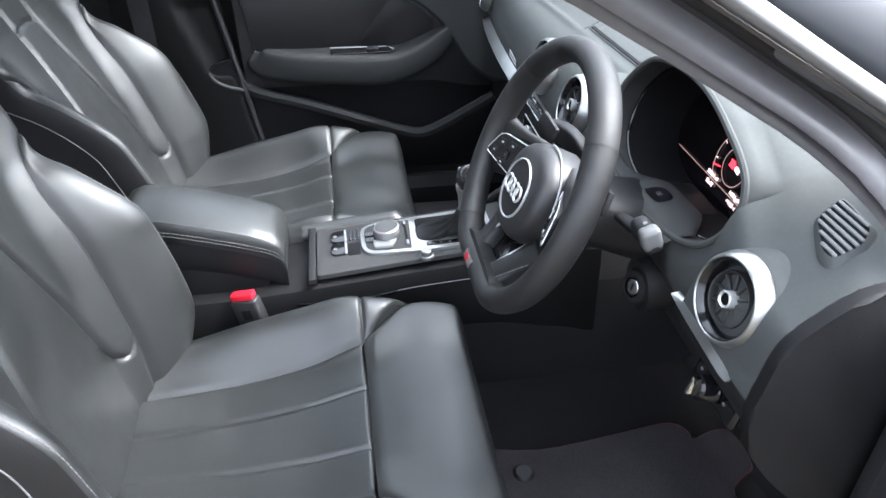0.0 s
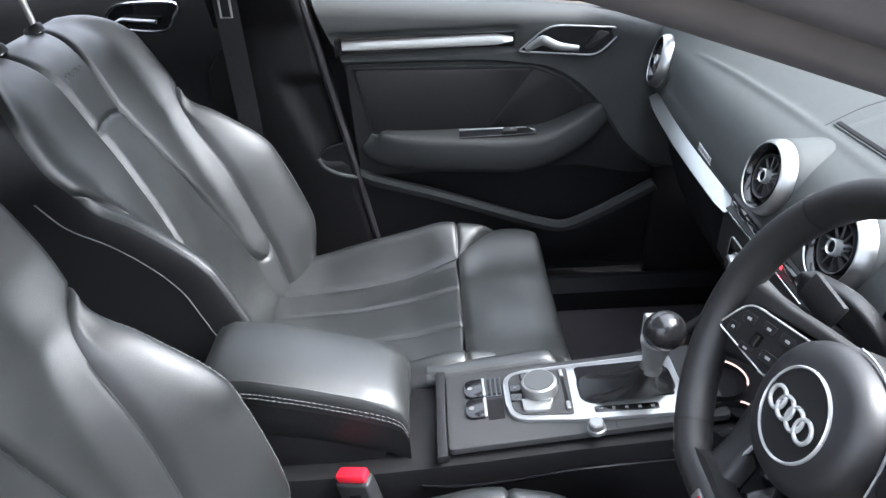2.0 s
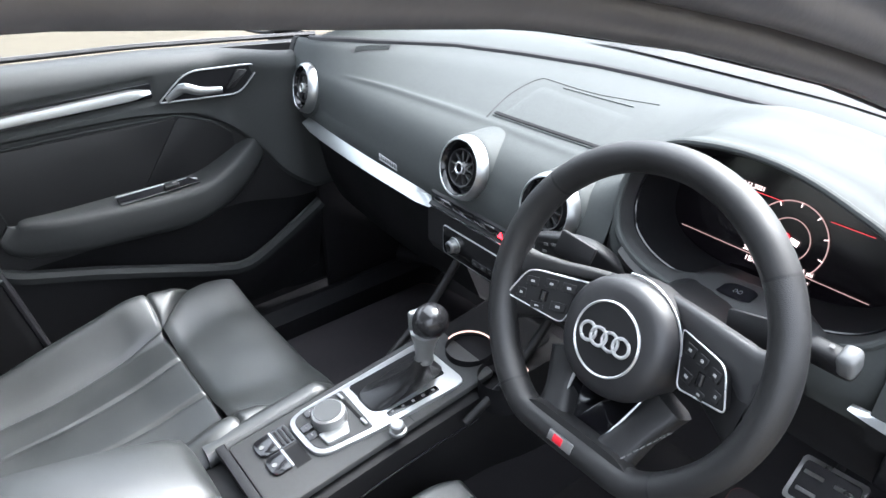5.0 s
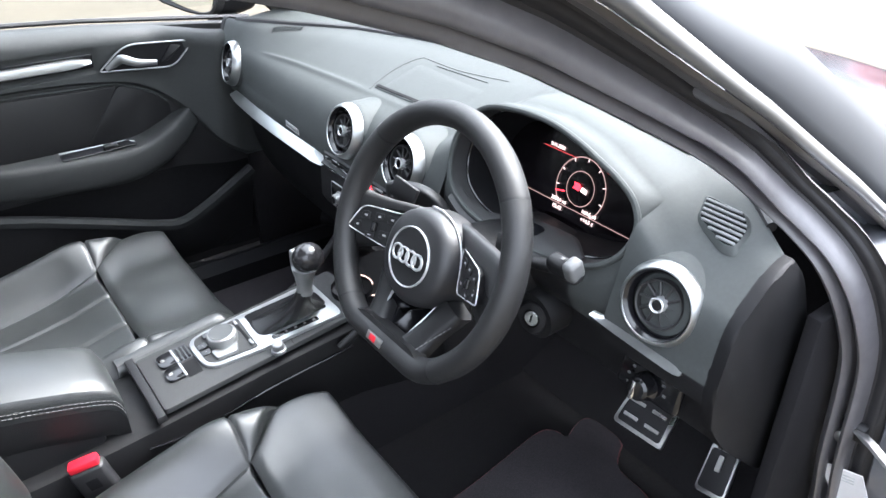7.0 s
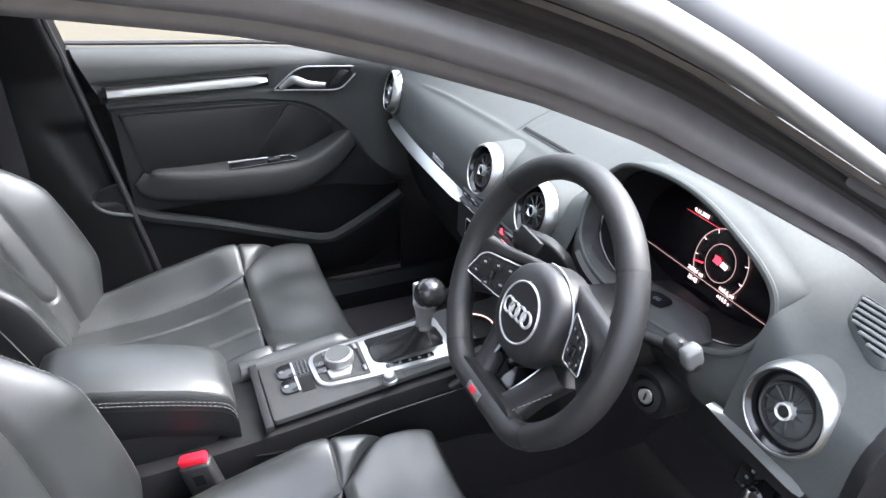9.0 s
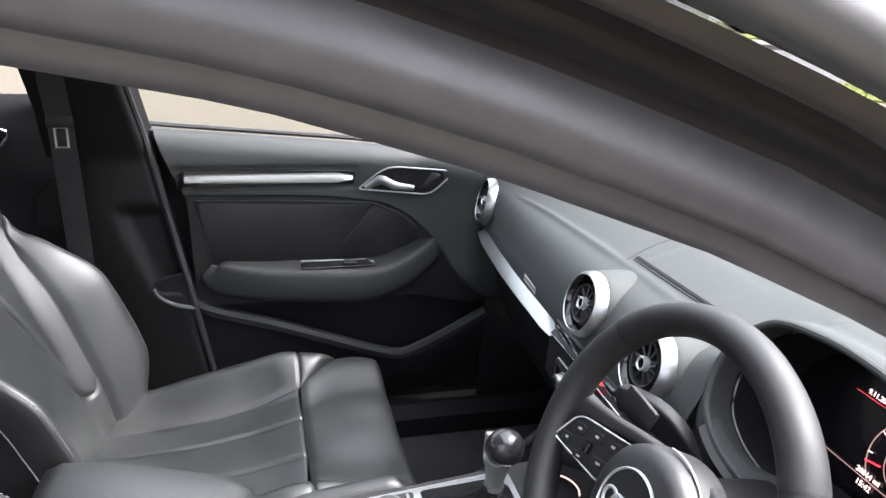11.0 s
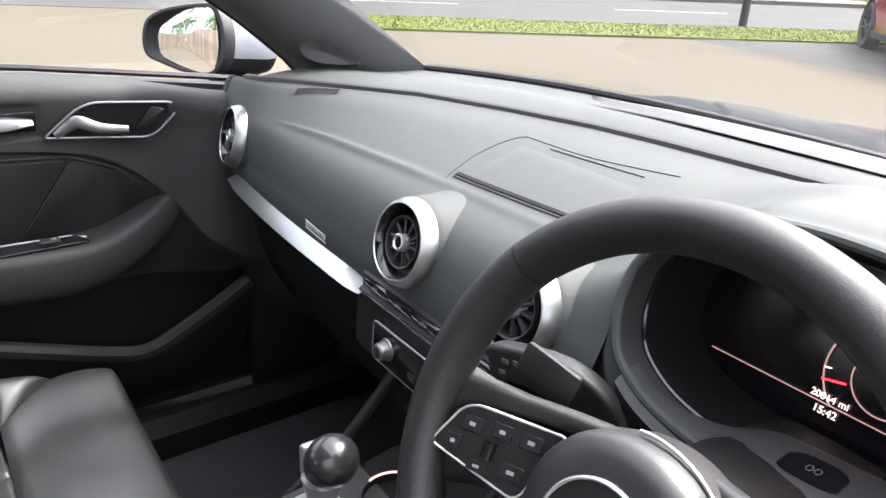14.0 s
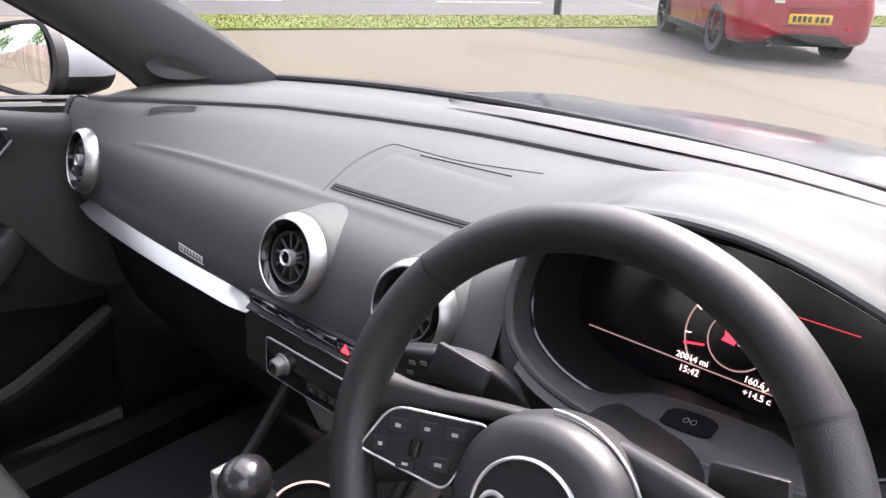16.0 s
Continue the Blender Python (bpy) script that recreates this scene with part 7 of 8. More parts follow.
def floor_mat(pts, label, z):
    o = [(p.x, p.y) for p in smooth([(x, y, 0) for x, y in pts], 5, True)]
    cxm, cym = sum(x for x, _ in o) / len(o), sum(y for _, y in o) / len(o)
    m = thing("floor_mat", (cxm, cym, z), label, "floor mat", "floor mats")
    o = [(x - cxm, y - cym) for x, y in o]
    part("mat_surface", plate(o, 0.009, pose(0, 0, 0), 0.003), MATCARPET, m, "black carpet pile")
    part("piping", tube([(x, y, 0.005) for x, y in o], 0.0032, 6, closed=True), REDTHREAD, m, "dark red edge binding")
    return m


dm = floor_mat([(0.300, -0.30), (0.305, -0.06), (0.290, 0.085), (0.277, 0.192), (0.298, 0.222), (0.322, 0.226), (0.310, 0.262), (0.306, 0.292), (0.320, 0.305), (0.360, 0.308), (0.396, 0.302), (0.410, 0.280), (0.432, 0.250), (0.460, 0.242), (0.52, 0.235), (0.585, 0.18), (0.610, 0.0), (0.610, -0.30)], "black carpet floor mat with dark red piping", FLOOR_Z + 0.002)
part("fixing", turned(((0.0, 0.008), (0.014, 0.008), (0.018, 0.004), (0.019, 0.0)), pose(0.352 - dm.location.x, -0.104 - dm.location.y, 0.008), 24), RUBBER, dm, "round black fixing")
floor_mat([(-0.62, -0.22), (-0.62, 0.20), (-0.52, 0.29), (-0.30, 0.29), (-0.19, 0.20), (-0.19, -0.22)], "black carpet floor mat with dark red piping on the passenger side", FLOOR_Z + 0.002)
# ribbed side of the passenger footwell
# rail coloured near-black to stand in for the shade down there
part("footwell_rail", tube([(-0.60, 0.20, 0.42), (-0.40, 0.30, 0.43), (-0.18, 0.32, 0.43)], 0.022, 10), DARKHOLE, None)
tagged(bpy.data.objects["footwell_rail"], "padded rail under the glovebox, footwell shade put into its black", "rail", kind="structure")

# ---- hinge pillar and lower seals of the open driver's door ----
hinge = thing("hinge_pillar", (0.80, 0.30, 0.65), "grey painted door hinge pillar with check strap and label", "door pillar", kind="structure")
HM = Matrix.Translation(hinge.location).inverted()
inner = seal_side(0.60, -0.021)
start = min(range(len(inner)), key=lambda i: abs(inner[i].y + 0.02))
inner = along(inner[start:], 40)
flange = [edge_in(y).lerp(edge_out(y), 0.61) + Vector((-0.019, 0, 0.006)) for y in np.linspace(-0.02, 0.45, 14)]
outer = along(flange + [Vector((0.80, 0.42, 0.86)), Vector((0.865, 0.33, 0.74)), Vector((0.868, 0.33, 0.55)), Vector((0.862, 0.37, 0.36))], 40)
rows = []
for a, b in zip(inner, outer):
    rows.append([HM @ (a.lerp(b, t) + Vector((0, -0.006 * math.sin(math.pi * t), 0))) for t in np.linspace(0, 1, 8)] + [HM @ (b + Vector((0.006, 0.05, 0)))])
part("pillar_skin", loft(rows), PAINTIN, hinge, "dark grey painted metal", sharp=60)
part("check_strap", tube([HM @ Vector(v) for v in ((0.785, 0.240, 0.690), (0.815, 0.228, 0.688), (0.860, 0.205, 0.684))], 0.008, 8, squash=0.5), SILVERDARK, hinge, "steel door check strap")
part("strap_bolt", turned(((0.0, 0.010), (0.008, 0.008), (0.010, 0.0)), HM @ axes((0.776, 0.240, 0.668), (1, 0, 0), (0, -1, 0.2)), 16), STEEL, hinge)
part("strap_bracket", block((0.034, 0.016, 0.034), HM @ pose(0.785, 0.246, 0.682, 19, 0, 0), 0.006), TRIM, hinge, "black steel bracket")
LBM = HM @ pose(0.799, 0.274, 0.552, 19, -16, 0)
lb = part("label", block((0.056, 0.002, 0.110), LBM, 0.0), PAPER, hinge, "white printed label")
for i in range(3):
    part("print_bar", block((0.034 - 0.004 * i, 0.001, 0.0016), LBM @ pose(0, -0.0012, 0.044 - 0.007 * i), 0), BADGE, lb)

# ---- the open driver's door, swung out beyond the hinge pillar ----
OD = pose(0.875, 0.345, 0.0, 0, 0, -20)
open_door = thing("driver_door", OD, "open driver's door, silver grey outside and black inside", "car door")
rows = [[(x, 0.06 - 0.03 * ((z - 0.65) / 0.35) ** 2, z) for z in np.linspace(0.34, 0.97, 12)] for x in np.linspace(0.02, 1.10, 12)]
bm = loft(rows)
bmesh.ops.solidify(bm, geom=list(bm.faces), thickness=0.03)
part("outer_panel", bm, PAINT, open_door, "silver grey painted door skin")
rows = [[(x, -0.02 - 0.03 * ramp(z, (0.55, 0.62, 0.70, 0.72), (0, 1, 1, 0)), z) for z in np.linspace(0.36, 0.97, 24)] for x in np.linspace(0.03, 1.08, 10)]
bm = loft(rows)
bmesh.ops.solidify(bm, geom=list(bm.faces), thickness=0.03)
part("inner_trim", bm, TRIM, open_door, "black inner door trim")
part("window_frame", tube([(0.02, 0.02, 0.97), (0.30, 0.03, 1.16), (0.60, 0.06, 1.34), (0.85, 0.08, 1.40), (1.02, 0.08, 1.38), (1.09, 0.03, 0.97)], 0.022, 8), RUBBER, open_door, "black window frame")

# ---- interior mirror ----
rear_mirror = thing("interior_mirror", (0.0, -0.07, 1.242), "black framed interior rear view mirror", "mirror")
mo = [(math.copysign(abs(math.cos(a)) ** 0.55, math.cos(a)) * 0.122, math.copysign(abs(math.sin(a)) ** 0.6, math.sin(a)) * 0.032) for a in np.linspace(0, 2 * math.pi, 40, endpoint=False)]
RMX = axes((0, 0, 0), (0.94, -0.30, 0), (0.30, -0.94, 0.06)) @ pose(0, 0, 0, 0, 0, 180)
part("housing", loft([[RMX @ Vector((x * s, y * s, z)) for x, y in mo] for s, z in ((0.92, 0.004), (1.0, 0.002), (1.03, -0.008), (0.95, -0.028), (0.5, -0.042), (0.1, -0.045))], ring=True, caps=True), TRIM, rear_mirror, "black plastic housing")
part("glass", loft([[RMX @ Vector((x * s, y * s, 0.0042)) for x, y in mo] for s in (0.93, 0.4, 0.02)], ring=True), MIRROR, rear_mirror, "mirror glass")
part("stem", tube([(0, 0.035, 0.01), (0.0, 0.05, 0.05), (0, 0.03, 0.085)], 0.012, 10), TRIM, rear_mirror, "black stem")

# ---- bonnet ----
rows = []
for y in np.linspace(0.56, 1.62, 24):
    z = lin(y, (0.50, 0.70, 1.0, 1.25, 1.45, 1.56, 1.62), (0.935, 0.932, 0.908, 0.870, 0.805, 0.74, 0.66))
    w = lin(y, (0.50, 1.2, 1.62), (0.76, 0.74, 0.66))
    rows.append([(x * w, y - 0.10 * x * x, z - 0.045 * x * x + 0.012 * math.exp(-((abs(x) - 0.62) / 0.10) ** 2)) for x in np.linspace(-1, 1, 33)])
bonnet = part("bonnet", loft(rows), GLOSSPAINT)
tagged(bonnet, "glossy silver grey bonnet ahead of the windscreen", "bonnet", kind="structure")
for sx in (-1, 1):
    rows = [[(sx * a, y, lin(y, (0.42, 0.55, 1.25, 1.62), (0.915, 0.900, 0.825, 0.62)) - dz) for a, dz in ((0.735, 0.0), (0.79, 0.012), (0.845, 0.06), (0.875, 0.16), (0.885, 0.32))] for y in np.linspace(0.46, 1.6, 16)]
    tagged(part("wing_left" if sx < 0 else "wing_right", loft(rows), GLOSSPAINT), "silver grey front wing", "wing", kind="structure")
wiper = thing("wiper", (0.20, 0.53, 0.953), "black windscreen wiper arm", "wiper")
part("arm", tube([(0.42, 0.0, -0.012), (0.15, 0.02, -0.004), (-0.10, 0.010, -0.002)], 0.006, 8), RUBBER, wiper, "black wiper arm")
part("blade", tube([(0.10, 0.012, 0.000), (-0.15, 0.0, 0.002), (-0.42, -0.045, 0.004)], 0.005, 8), RUBBER, wiper, "black wiper blade")
part("joint", block((0.03, 0.014, 0.016), pose(-0.12, 0.008, 0.014), 0.004), RUBBER, wiper)

# ---- parked cars ----
TYRE = material("tyre_rubber", (0.02, 0.02, 0.021), 0.8, spread=0.2, scale=30)
CARGLASS = material("dark_car_glass", (0.01, 0.012, 0.014), 0.05, spread=0.1, scale=4)
PLATE_Y = material("yellow_plate", (0.42, 0.27, 0.005), 0.5, spread=0.05, scale=20)
PLATE_W = material("white_plate", (0.6, 0.6, 0.58), 0.5, spread=0.05, scale=20)
LAMP_R = material("red_lamp", (0.45, 0.01, 0.015), 0.15, spread=0.1, scale=30)
BARS = material("plate_bars", (0.02, 0.02, 0.02), 0.6, spread=0.1, scale=30)


def car_paint(name, c, metal=0.2):
    return material(name, c, 0.28, metal=metal, spread=0.05, scale=300, coat=0.6, spec=0.4, dirt=0.03, dirt_scale=2)


def parked_car(at, heading, paint, label, group="", rear_plate=True):
    """A hatchback 4.2 m long: x across, y forward from the rear axle."""
    c = thing("parked_car", Matrix.Translation(at) @ pose(0, 0, 0, 0, 0, heading), label, "car", group)
    # body lower: sections along the length
    rows = []
    for y, w, zt, zb in ((-0.80, 0.50, 0.66, 0.40), (-0.79, 0.66, 0.80, 0.31), (-0.76, 0.76, 0.90, 0.26), (-0.70, 0.81, 0.97, 0.23), (-0.58, 0.84, 1.00, 0.21), (-0.40, 0.85, 1.00, 0.20), (0.0, 0.86, 0.99, 0.19), (0.9, 0.86, 0.96, 0.18), (1.8, 0.86, 0.94, 0.18), (2.3, 0.85, 0.92, 0.19), (2.9, 0.82, 0.80, 0.20), (3.25, 0.75, 0.68, 0.22), (3.42, 0.58, 0.52, 0.30)):
        h = zt - zb
        half = [(0.86, zb), (0.95, zb + 0.05 * h), (0.985, zb + 0.16 * h), (0.99, zb + 0.36 * h), (1.0, zb + 0.46 * h), (1.0, zb + 0.56 * h), (0.985, zb + 0.70 * h), (0.97, zb + 0.74 * h), (0.965, zb + 0.84 * h), (0.93, zt - 0.04 * h), (0.86, zt)]
        rows.append([(-w * k, y, z) for k, z in half] + [(0, y, zt + 0.02)] + [(w * k, y, z) for k, z in reversed(half)])
    body = part("body", loft(rows, ring=True, caps=True), paint, c, "painted body", sharp=40)
    # cabin
    rows = []
    for y, w, z in ((-0.74, 0.70, 0.97), (-0.58, 0.66, 1.22), (-0.40, 0.60, 1.40), (-0.10, 0.60, 1.455), (0.7, 0.60, 1.47), (1.2, 0.60, 1.43), (1.55, 0.62, 1.28), (2.05, 0.70, 0.97)):
        rows.append([(sx * (0.815 + (w - 0.815) * t), y, 0.95 + (z - 0.95) * t) for sx, t in ((-1, 0), (-1, 0.85), (-0.9, 1.0), (0, 1.03), (0.9, 1.0), (1, 0.85), (1, 0))])
    part("roof", loft(rows, caps=False), paint, c, "painted cabin and roof", sharp=50)
    for sx in (-1, 1):
        for y0, y1 in ((-0.35, 0.45), (0.53, 1.45)):
            part("side_window", loft([[(sx * 0.825, y0 - 0.06 if y0 > 0 else y0, 0.985), (sx * 0.825, y1 + 0.18 if y1 > 1 else y1, 0.985)], [(sx * 0.655, y0 + (0.10 if y0 < 0 else 0), 1.36), (sx * 0.655, y1 - 0.22 if y1 > 1 else y1, 1.36)]]), CARGLASS, c, "dark side window")
        part("tail_lamp", block((0.24, 0.06, 0.13), pose(sx * 0.62, -0.735, 0.87, 0, 0, sx * 22), 0.02), LAMP_R, c, "red tail lamp")
        part("head_lamp", block((0.26, 0.10, 0.12), pose(sx * 0.66, 3.18, 0.66, 0, 0, sx * -20), 0.03), CHROME, c, "clear head lamp")
        part("door_mirror", block((0.18, 0.12, 0.13), pose(sx * 0.96, 1.55, 1.02), 0.04), paint, c, "door mirror")
        part("reflector", block((0.24, 0.02, 0.03), pose(sx * 0.57, -0.770, 0.435, 0, 0, sx * 22), 0.005), LAMP_R, c, "red rear reflector")
        part("sill", block((0.05, 1.9, 0.10), pose(sx * 0.845, 1.3, 0.24), 0.02), TRIM, c, "dark sill")
    part("rear_window", loft([[(-0.60, -0.715, 1.04), (0.60, -0.715, 1.04)], [(-0.52, -0.45, 1.37), (0.52, -0.45, 1.37)]]), CARGLASS, c, "dark rear window")
    part("windscreen", loft([[(-0.64, 2.02, 1.01), (0.64, 2.02, 1.01)], [(-0.54, 1.42, 1.40), (0.54, 1.42, 1.40)]]), CARGLASS, c, "dark windscreen")
    rows = []
    for x in np.linspace(-0.66, 0.66, 21):
        k = abs(x) / 0.66
        yb, up = -0.825 + 0.12 * k ** 2.5, 0.36 - 0.09 * k ** 3
        rows.append([(x, yb + 0.05, up + 0.005), (x, yb, up - 0.01), (x, yb + 0.002, 0.27), (x, yb + 0.05, 0.21), (x, yb + 0.2, 0.20)])
    part("rear_bumper_insert", loft(rows), TRIM, c, "black lower bumper", sharp=40)
    part("bumper_crease", tube([(x, -0.812 + 0.12 * (abs(x) / 0.66) ** 2.5, 0.455) for x in np.linspace(-0.70, 0.70, 21)], 0.012, 6), paint, c, "crease along the bumper")
    part("tailgate_line", tube([(x, -0.812 + 0.10 * (abs(x) / 0.6) ** 2.5, 0.655 + 0.02 * (abs(x) / 0.6) ** 4) for x in np.linspace(-0.60, 0.60, 17)], 0.006, 6), BARS, c, "dark tailgate joint")
    part("tailgate_mark", block((0.12, 0.008, 0.03), pose(-0.40, -0.812, 0.715, 0, 0, -3), 0.003), STEEL, c, "small plain badge")
    part("exhaust", turned(((0.030, 0.0), (0.034, 0.0), (0.034, 0.10)), axes((-0.45, -0.84, 0.235), (1, 0, 0), (0, 1, 0)), 14), STEEL, c, "steel exhaust end")
    pl = part("rear_plate", block((0.52, 0.014, 0.115), pose(0, -0.822, 0.530), 0.004), PLATE_Y, c, "yellow number plate with plain bars")
    for i in range(7):
        part("plate_bar", block((0.040, 0.004, 0.070), pose(-0.195 + 0.062 * i + (0.025 if i > 3 else 0), -0.830, 0.530), 0), BARS, pl)
    part("front_plate", block((0.52, 0.014, 0.115), pose(0, 3.435, 0.42), 0.004), PLATE_W, c, "white number plate")
    part("grille", block((0.90, 0.04, 0.16), pose(0, 3.40, 0.50), 0.03), TRIM, c, "black grille")
    for sx in (-1, 1):
        for y in (0.0, 2.58):
            w = part("wheel", turned(((0.20, 0.09), (0.30, 0.105), (0.322, 0.085), (0.325, -0.06), (0.30, -0.09), (0.2, -0.09)), axes((sx * 0.765, y, 0.325), (0, 1, 0), (sx, 0, 0)), 36), TYRE, c, "black tyre")
            part("rim", turned(((0.03, 0.085), (0.19, 0.062), (0.205, 0.095), (0.215, 0.096)), axes((sx * 0.765, y, 0.325), (0, 1, 0), (sx, 0, 0)), 30), DARKHOLE, w, "dark rim")
            for k in range(10):
                part("rim_spoke", block((0.18, 0.016, 0.02), axes((sx * 0.765, y, 0.325), (0, 1, 0), (sx, 0, 0)) @ pose(0, 0, 0.088, 0, 0, 36 * k + 10) @ pose(0.110, 0, 0), 0.004, 1), VENTFIN, w)
            part("arch", turned(((0.325, 0.02), (0.375, 0.06), (0.375, -0.10)), axes((sx * 0.79, y, 0.335), (0, 1, 0), (sx, 0, 0)), 30), TRIM, c, "dark wheel arch")
    return c


RED = car_paint("red_car_paint", (0.20, 0.005, 0.014), 0.1)
head = math.degrees(math.atan2(0.64, 0.77))
parked_car((-2.62, 9.95, 0), head, RED, "red hatchback with dark alloy wheels on grey asphalt")
road_h = math.degrees(math.atan2(-0.46, 0.888))
parked_car(spot(2.9, 26.2), 84, car_paint("black_car_paint", (0.01, 0.01, 0.012)), "black saloon parked by the clad building", "far parked cars")
parked_car(spot(4.6, 28.0), 218, car_paint("pale_car_paint", (0.42, 0.45, 0.47), 0.6), "pale silver hatchback parked by the clad building", "far parked cars")
parked_car(spot(-13.6, 28.6), 236, car_paint("white_car_paint", (0.20, 0.205, 0.21)), "white hatchback in front of the showroom", "far parked cars")
parked_car(spot(-20.3, 29.0), 153, car_paint("slate_car_paint", (0.10, 0.12, 0.13), 0.5), "slate grey car before the showroom glass", "far parked cars")
parked_car(spot(-14.6, 29.6), 155, car_paint("ash_car_paint", (0.20, 0.21, 0.21), 0.5), "ash grey car before the showroom glass", "far parked cars")

# ---- tipper truck on the road ----
CREAM = material("dusty_cream_paint", (0.33, 0.285, 0.21), 0.6, spread=0.25, scale=5, dirt=0.1, dirt_scale=1.2)
DUSTYTYRE = material("dusty_tyre", (0.17, 0.15, 0.12), 0.9, spread=0.2, scale=12)
CABWHITE = material("white_cab_paint", (0.33, 0.33, 0.335), 0.4, spread=0.06, scale=10)
BLUE = material("blue_stripe", (0.05, 0.13, 0.55), 0.4, spread=0.06, scale=10)
truck = thing("tipper_truck", Matrix.Translation(spot(-4.2, 16.9, 0.006)) @ pose(0, 0, 0, 0, 0, road_h), "dusty cream tipper truck with a white cab", "truck")
# x across, y forward along the road
part("chassis", block((0.9, 7.0, 0.30), pose(0, 0.6, 0.85), 0.03), DARKHOLE, truck, "dark steel chassis")
rows = [[(sx * w, y, z) for sx, w, z in ((-1, 1.0, 1.12), (-1, 1.22, 1.45), (-1, 1.22, 2.55), (1, 1.22, 2.55), (1, 1.22, 1.45), (1, 1.0, 1.12))] for y in (-3.6, -3.3, 1.2, 1.5)]
part("tipper_body", loft(rows, ring=True, caps=True), CREAM, truck, "dusty cream steel tipper body", sharp=30)
for y in (-2.8, -1.9, -1.0, -0.1, 0.9):
    for sx in (-1, 1):
        part("body_rib", block((0.08, 0.10, 1.05), pose(sx * 1.24, y, 2.0), 0.01), CREAM, truck)
for sx in (-1, 1):
    part("side_guard", block((0.05, 1.0, 0.40), pose(sx * 1.15, 0.5, 0.82), 0.02), CREAM, truck, "cream side guard")
    part("tank", block((0.45, 0.7, 0.45), pose(sx * 0.9, 0.35, 0.72), 0.06), STEEL, truck, "steel tank")
    part("mudguard", block((0.50, 2.6, 0.06), pose(sx * 0.98, -1.75, 1.16), 0.02), TRIM, truck, "dark mudguard")
    part("side_lamp", block((0.02, 0.14, 0.05), pose(sx * 1.19, 0.6, 1.05), 0.004), PLATE_Y, truck, "amber side lamp")
    for y in (-2.50, -0.95, 1.65, 3.40):
        w = part("wheel", turned(((0.27, 0.14), (0.44, 0.17), (0.52, 0.15), (0.53, 0.0), (0.52, -0.15), (0.4, -0.17)), axes((sx * (1.10 if y > 3 else 1.02), y, 0.53), (0, 1, 0), (sx, 0, 0)), 40), DUSTYTYRE, truck, "dusty tyre")
        part("rim", turned(((0.0, 0.10), (0.10, 0.10), (0.12, 0.04), (0.24, 0.02), (0.27, 0.14)), axes((sx * (1.10 if y > 3 else 1.02), y, 0.53), (0, 1, 0), (sx, 0, 0)), 30), CREAM, w, "dusty rim")
rows = [[(sx * 1.22, y, z) for sx, z in ((-1, z0), (-1, z1), (1, z1), (1, z0))] for y, z0, z1 in ((2.4, 0.85, 3.0), (3.9, 0.55, 3.0), (4.45, 0.45, 2.9), (4.6, 0.45, 1.7))]
part("cab", loft(rows, ring=True, caps=True), CABWHITE, truck, "white truck cab", sharp=30)
for sx in (-1, 1):
    part("stripe", block((0.012, 1.3, 0.16), pose(sx * 1.226, 3.9, 1.45), 0), BLUE, truck, "blue stripe")
    part("cab_window", block((0.012, 1.0, 0.75), pose(sx * 1.226, 3.6, 2.25), 0), CARGLASS, truck, "dark cab window")
    # dark disc on the cab side paints in the shaded hollow of the arch
    part("arch_shade_disc", turned(((0.0, 0.006), (0.66, 0.012), (0.68, 0.03), (0.70, 0.0), (0.70, -0.2)), axes((sx * 1.22, 3.40, 0.58), (0, 1, 0), (sx, 0, 0)), 30), TRIM, truck, "dark wheel arch")

# ---- buildings beyond the road ----
CLAD = material("grey_cladding", (0.155, 0.158, 0.162), 0.6, metal=0.1, spread=0.08, scale=3, object_random=0.04)
BRICKISH = material("slate_columns", (0.14, 0.15, 0.165), 0.7, spread=0.1, scale=6)
SHOPGLASS = material("showroom_glass", (0.10, 0.11, 0.105), 0.10, spread=0.15, scale=0.6)
ORANGE = material("orange_sign", (0.28, 0.12, 0.03), 0.5, spread=0.15, scale=3)
RM = Matrix(((ALONG.x, ACROSS.x, 0, 0), (ALONG.y, ACROSS.y, 0, 0), (0, 0, 1, 0), (0, 0, 0, 1)))
# building coordinates: x along the road, y across it
hall = thing("clad_building", RM @ pose(0, 30.0, 0), "low industrial hall with grey horizontal cladding", "building")
part("wall", block((46, 14, 7.0), pose(18.0, 7.2, 3.5), 0.02), CLAD, hall, "grey wall")
for i in range(22):
    part("cladding_board", block((46, 0.06, 0.265), pose(20.0, 0.17, 0.35 + 0.30 * i, 9, 0, 0), 0.01, 1), CLAD, hall)
part("roof", block((46.6, 14.6, 0.25), pose(20.0, 7.2, 7.1), 0.03), TRIM, hall, "dark flat roof edge")
sg = part("sign_panel", block((1.15, 0.08, 0.55), pose(1.35, 0.02, 1.45), 0.01), ORANGE, hall, "orange panel")
part("wall_box", block((0.75, 0.30, 0.55), pose(4.1, 0.0, 1.62), 0.03), TRIM, hall, "dark wall unit")
show = thing("showroom_building", RM @ pose(0, 31.0, 0), "glazed showroom with slate grey columns", "building")
part("roof", block((50, 12, 1.4), pose(-40, 6, 4.9), 0.03), CLAD, show, "grey fascia and roof")
part("wall", block((50, 0.3, 5), pose(-40, 11.5, 2.5), 0.02), BRICKISH, show, "rear wall")
part("plinth", block((50, 0.5, 0.30), pose(-40, 0.1, 0.15), 0.02), KERB, show, "pale plinth")
for i in range(10):
    x = -62 + 4.6 * i
    part("column", block((0.85, 0.5, 4.2), pose(x, 0, 2.1), 0.02), BRICKISH, show, "slate grey column")
    part("shop_window", block((3.5, 0.05, 3.9), pose(x + 2.2, 0.1, 2.2), 0.0), SHOPGLASS, show, "dark shop window")
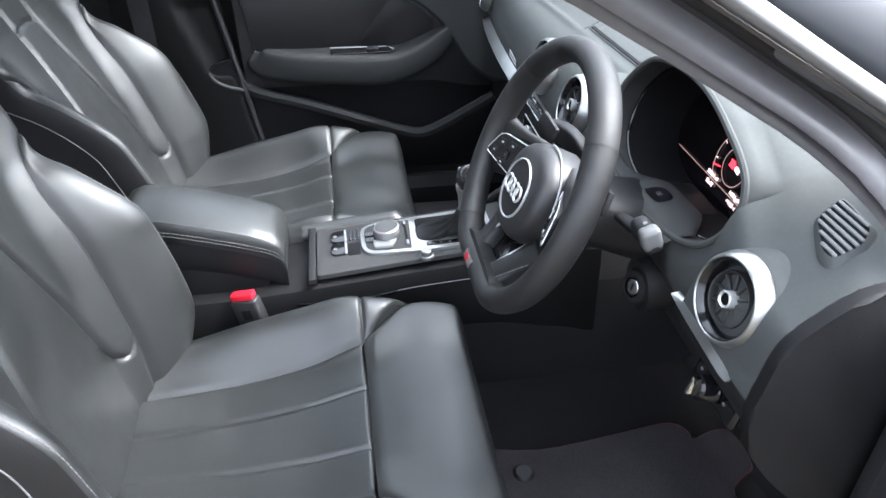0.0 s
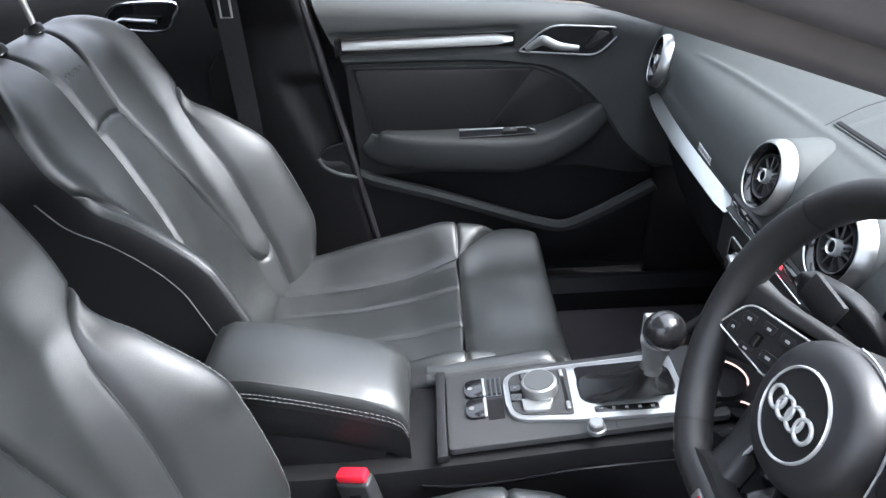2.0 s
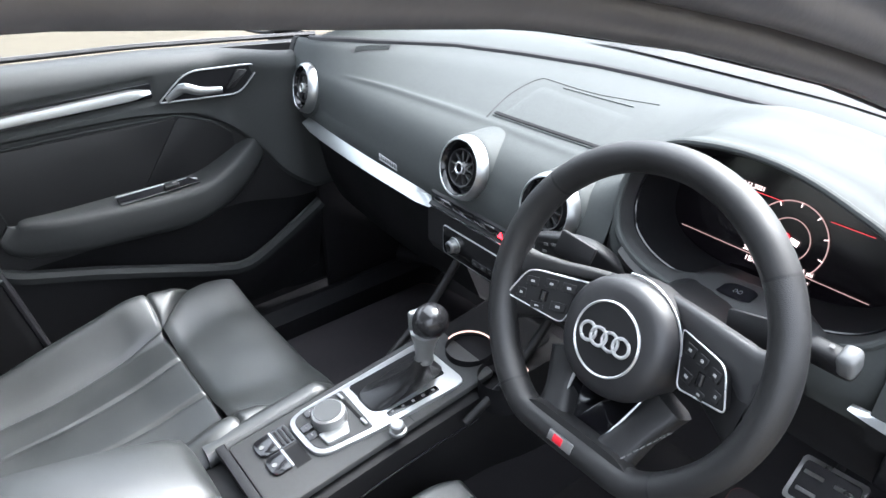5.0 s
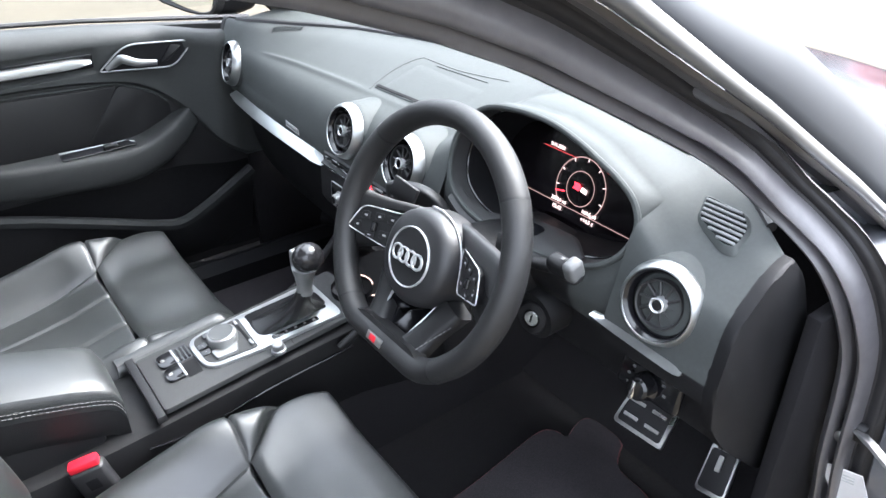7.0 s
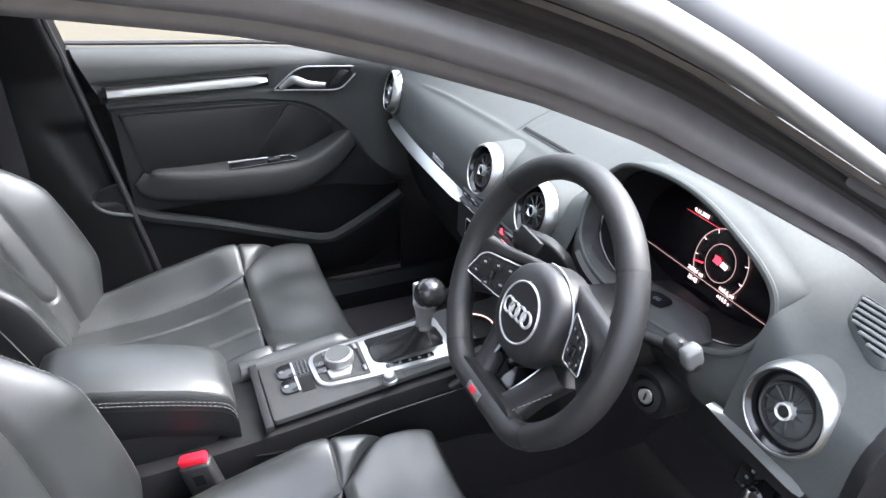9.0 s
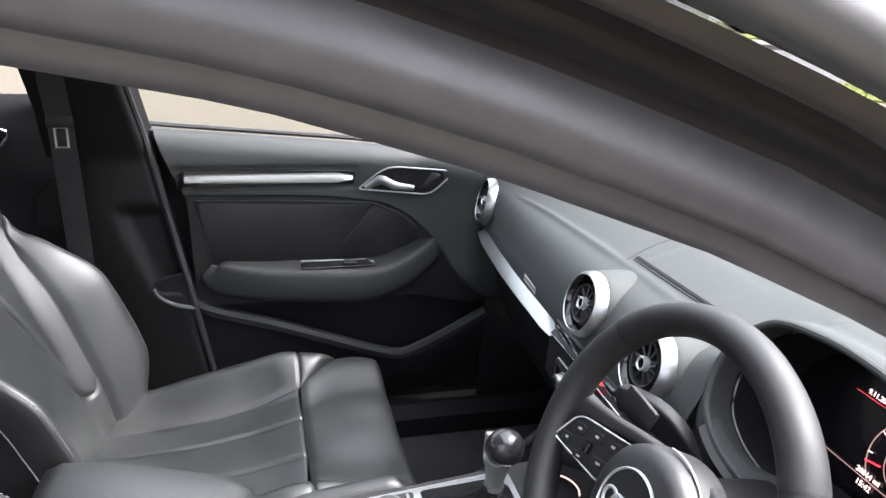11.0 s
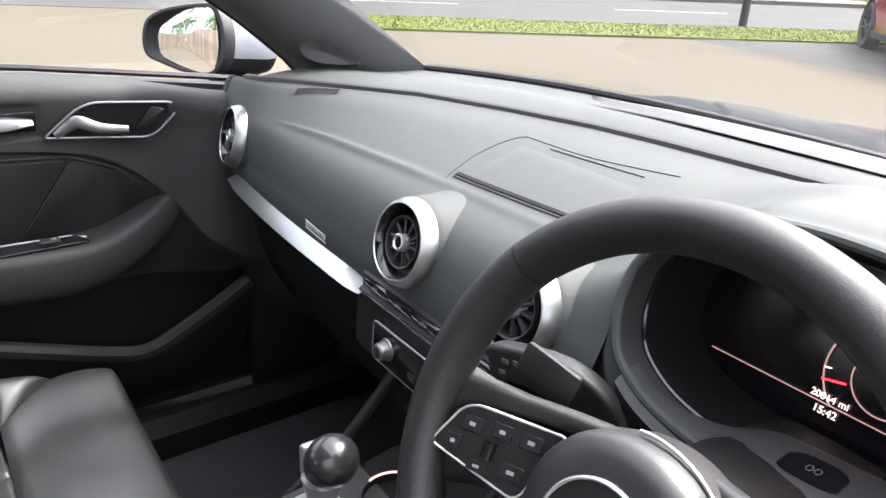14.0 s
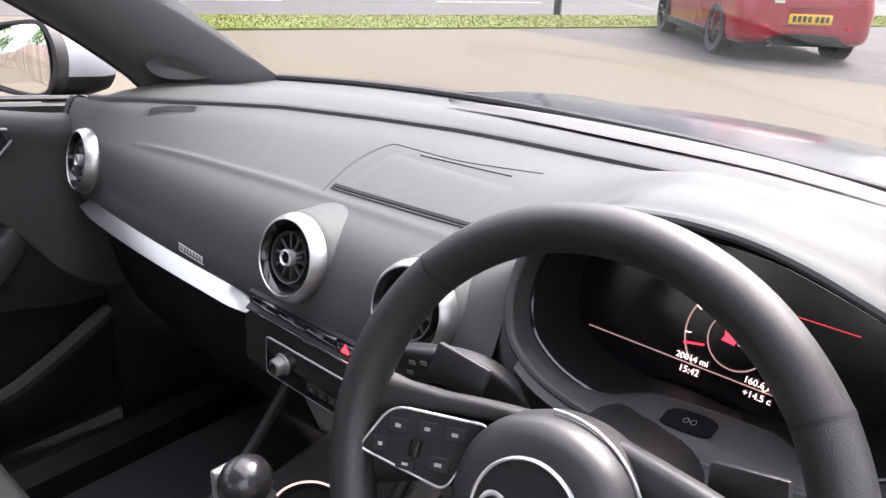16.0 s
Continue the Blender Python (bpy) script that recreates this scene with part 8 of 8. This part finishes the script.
post = thing("sign_post", spot(-20.6, 20.9, 0.1), "grey steel post beside the far footpath", "post")
part("pole", turned(((0.09, 0.0), (0.09, 3.2), (0.0, 3.22)), n=16), STEEL, post, "grey steel pole")
post2 = thing("bollard_post", (-7.50, 12.25, 0), "dark steel post in the grass verge", "post")
part("pole", turned(((0.075, 0.0), (0.075, 3.2), (0.0, 3.22)), n=16), TRIM, post2, "dark steel pole")

# ---- hedge and conifer ----
LEAF_Y = material("yellow_green_leaves", (0.17, 0.155, 0.014), 0.9, spec=0.1, spread=0.45, scale=3, dirt_scale=1.2)
LEAF_G = material("dark_green_leaves", (0.050, 0.105, 0.028), 0.9, spec=0.1, spread=0.45, scale=3, dirt_scale=1.2)
BARK = material("bark", (0.06, 0.045, 0.03), 0.9, spread=0.3, scale=20)


def foliage(name, clumps, leaves, size, mat, label, category, stems, seed, at):
    rng = random.Random(seed)
    p = thing(name, at, label, category)
    bm = bmesh.new()
    for c, r in clumps:
        for _ in range(leaves):
            d = Vector((rng.gauss(0, 1), rng.gauss(0, 1), rng.gauss(0, 1))).normalized()
            q = Vector(c) + Vector((d.x * r[0], d.y * r[1], d.z * r[2])) * rng.uniform(0.55, 1.08)
            if q.z < 0.03:
                continue
            a, b = d.orthogonal().normalized(), Vector((rng.uniform(-1, 1), rng.uniform(-1, 1), rng.uniform(-0.4, 1))).normalized()
            s = size * rng.uniform(0.6, 1.4)
            bm.faces.new([bm.verts.new(q - a * s * 0.4), bm.verts.new(q + b * s), bm.verts.new(q + a * s * 0.4)])
    part("crown", bm, mat, p, "dense small leaves", sharp=180)
    bm = bmesh.new()
    for x, y, h, r in stems:
        tube([(x, y, 0), (x + 0.05, y, h * 0.5), (x, y + 0.05, h)], r, 6, bm=bm, scales=[1.0, 0.7, 0.3])
    part("trunk", bm, BARK, p, "brown stems")
    return p


rng = random.Random(8)
foliage("hedge", [((rng.uniform(0.4, 4.2), rng.uniform(-0.5, 0.5), rng.uniform(0.35, 1.0)), (rng.uniform(0.5, 0.8), 0.6, rng.uniform(0.4, 0.62))) for _ in range(26)], 420, 0.09, LEAF_Y, "yellow-green clipped shrubs along the verge", "hedge", [(i * 0.8, 0, 0.8, 0.03) for i in range(5)], 11, RM @ pose(3.6, 23.6, 0.1))
foliage("conifer", [((rng.uniform(-1.0, 1.4), rng.uniform(-0.9, 0.9), 0.4 + 0.32 * i), (1.3 - 0.06 * i, 1.2 - 0.06 * i, 0.5)) for i in range(12)], 900, 0.10, LEAF_G, "dark green conifer behind the verge", "tree", [(0, 0, 4.0, 0.14)], 12, RM @ pose(8.8, 24.0, 0.1))

# ---- timber fence and trees behind the car, as the door mirror shows them ----
FENCEWOOD = material("weathered_fence_boards", (0.085, 0.068, 0.052), 0.85, spread=0.3, scale=14, object_random=0.25)
fence = thing("fence", (-16.0, -13.0, 0), "weathered brown timber board fence", "fence")
board = block((0.145, 0.022, 1.75), pose(0, 0, 0), 0.004, 1)
bme = bpy.data.meshes.new("board")
board.to_mesh(bme)
board.free()
bme.materials.append(FENCEWOOD)
for i in range(130):
    b = new("board", bme)
    b.parent = fence
    b.matrix_basis = pose(0.16 * i, 0.012 * (i % 2), 0.90 + 0.012 * math.sin(i * 2.3))
    tagged(b)
for i in range(9):
    part("post", block((0.10, 0.10, 1.95), pose(2.6 * i, -0.08, 0.97), 0.01), FENCEWOOD, fence, "timber post")
rng = random.Random(21)
for i in range(3):
    foliage("tree", [((rng.uniform(-1.3, 1.3), rng.uniform(-1.2, 1.2), rng.uniform(2.4, 5.4)), (rng.uniform(0.7, 1.2), rng.uniform(0.7, 1.2), rng.uniform(0.5, 0.9))) for _ in range(16)], 260, 0.14, LEAF_G, "leafy green tree behind the fence", "tree", [(0, 0, 4.2, 0.16), (0.3, 0.1, 3.6, 0.08)], 30 + i, pose(-13.5 + 5.2 * i, -16.0 - i, 0))
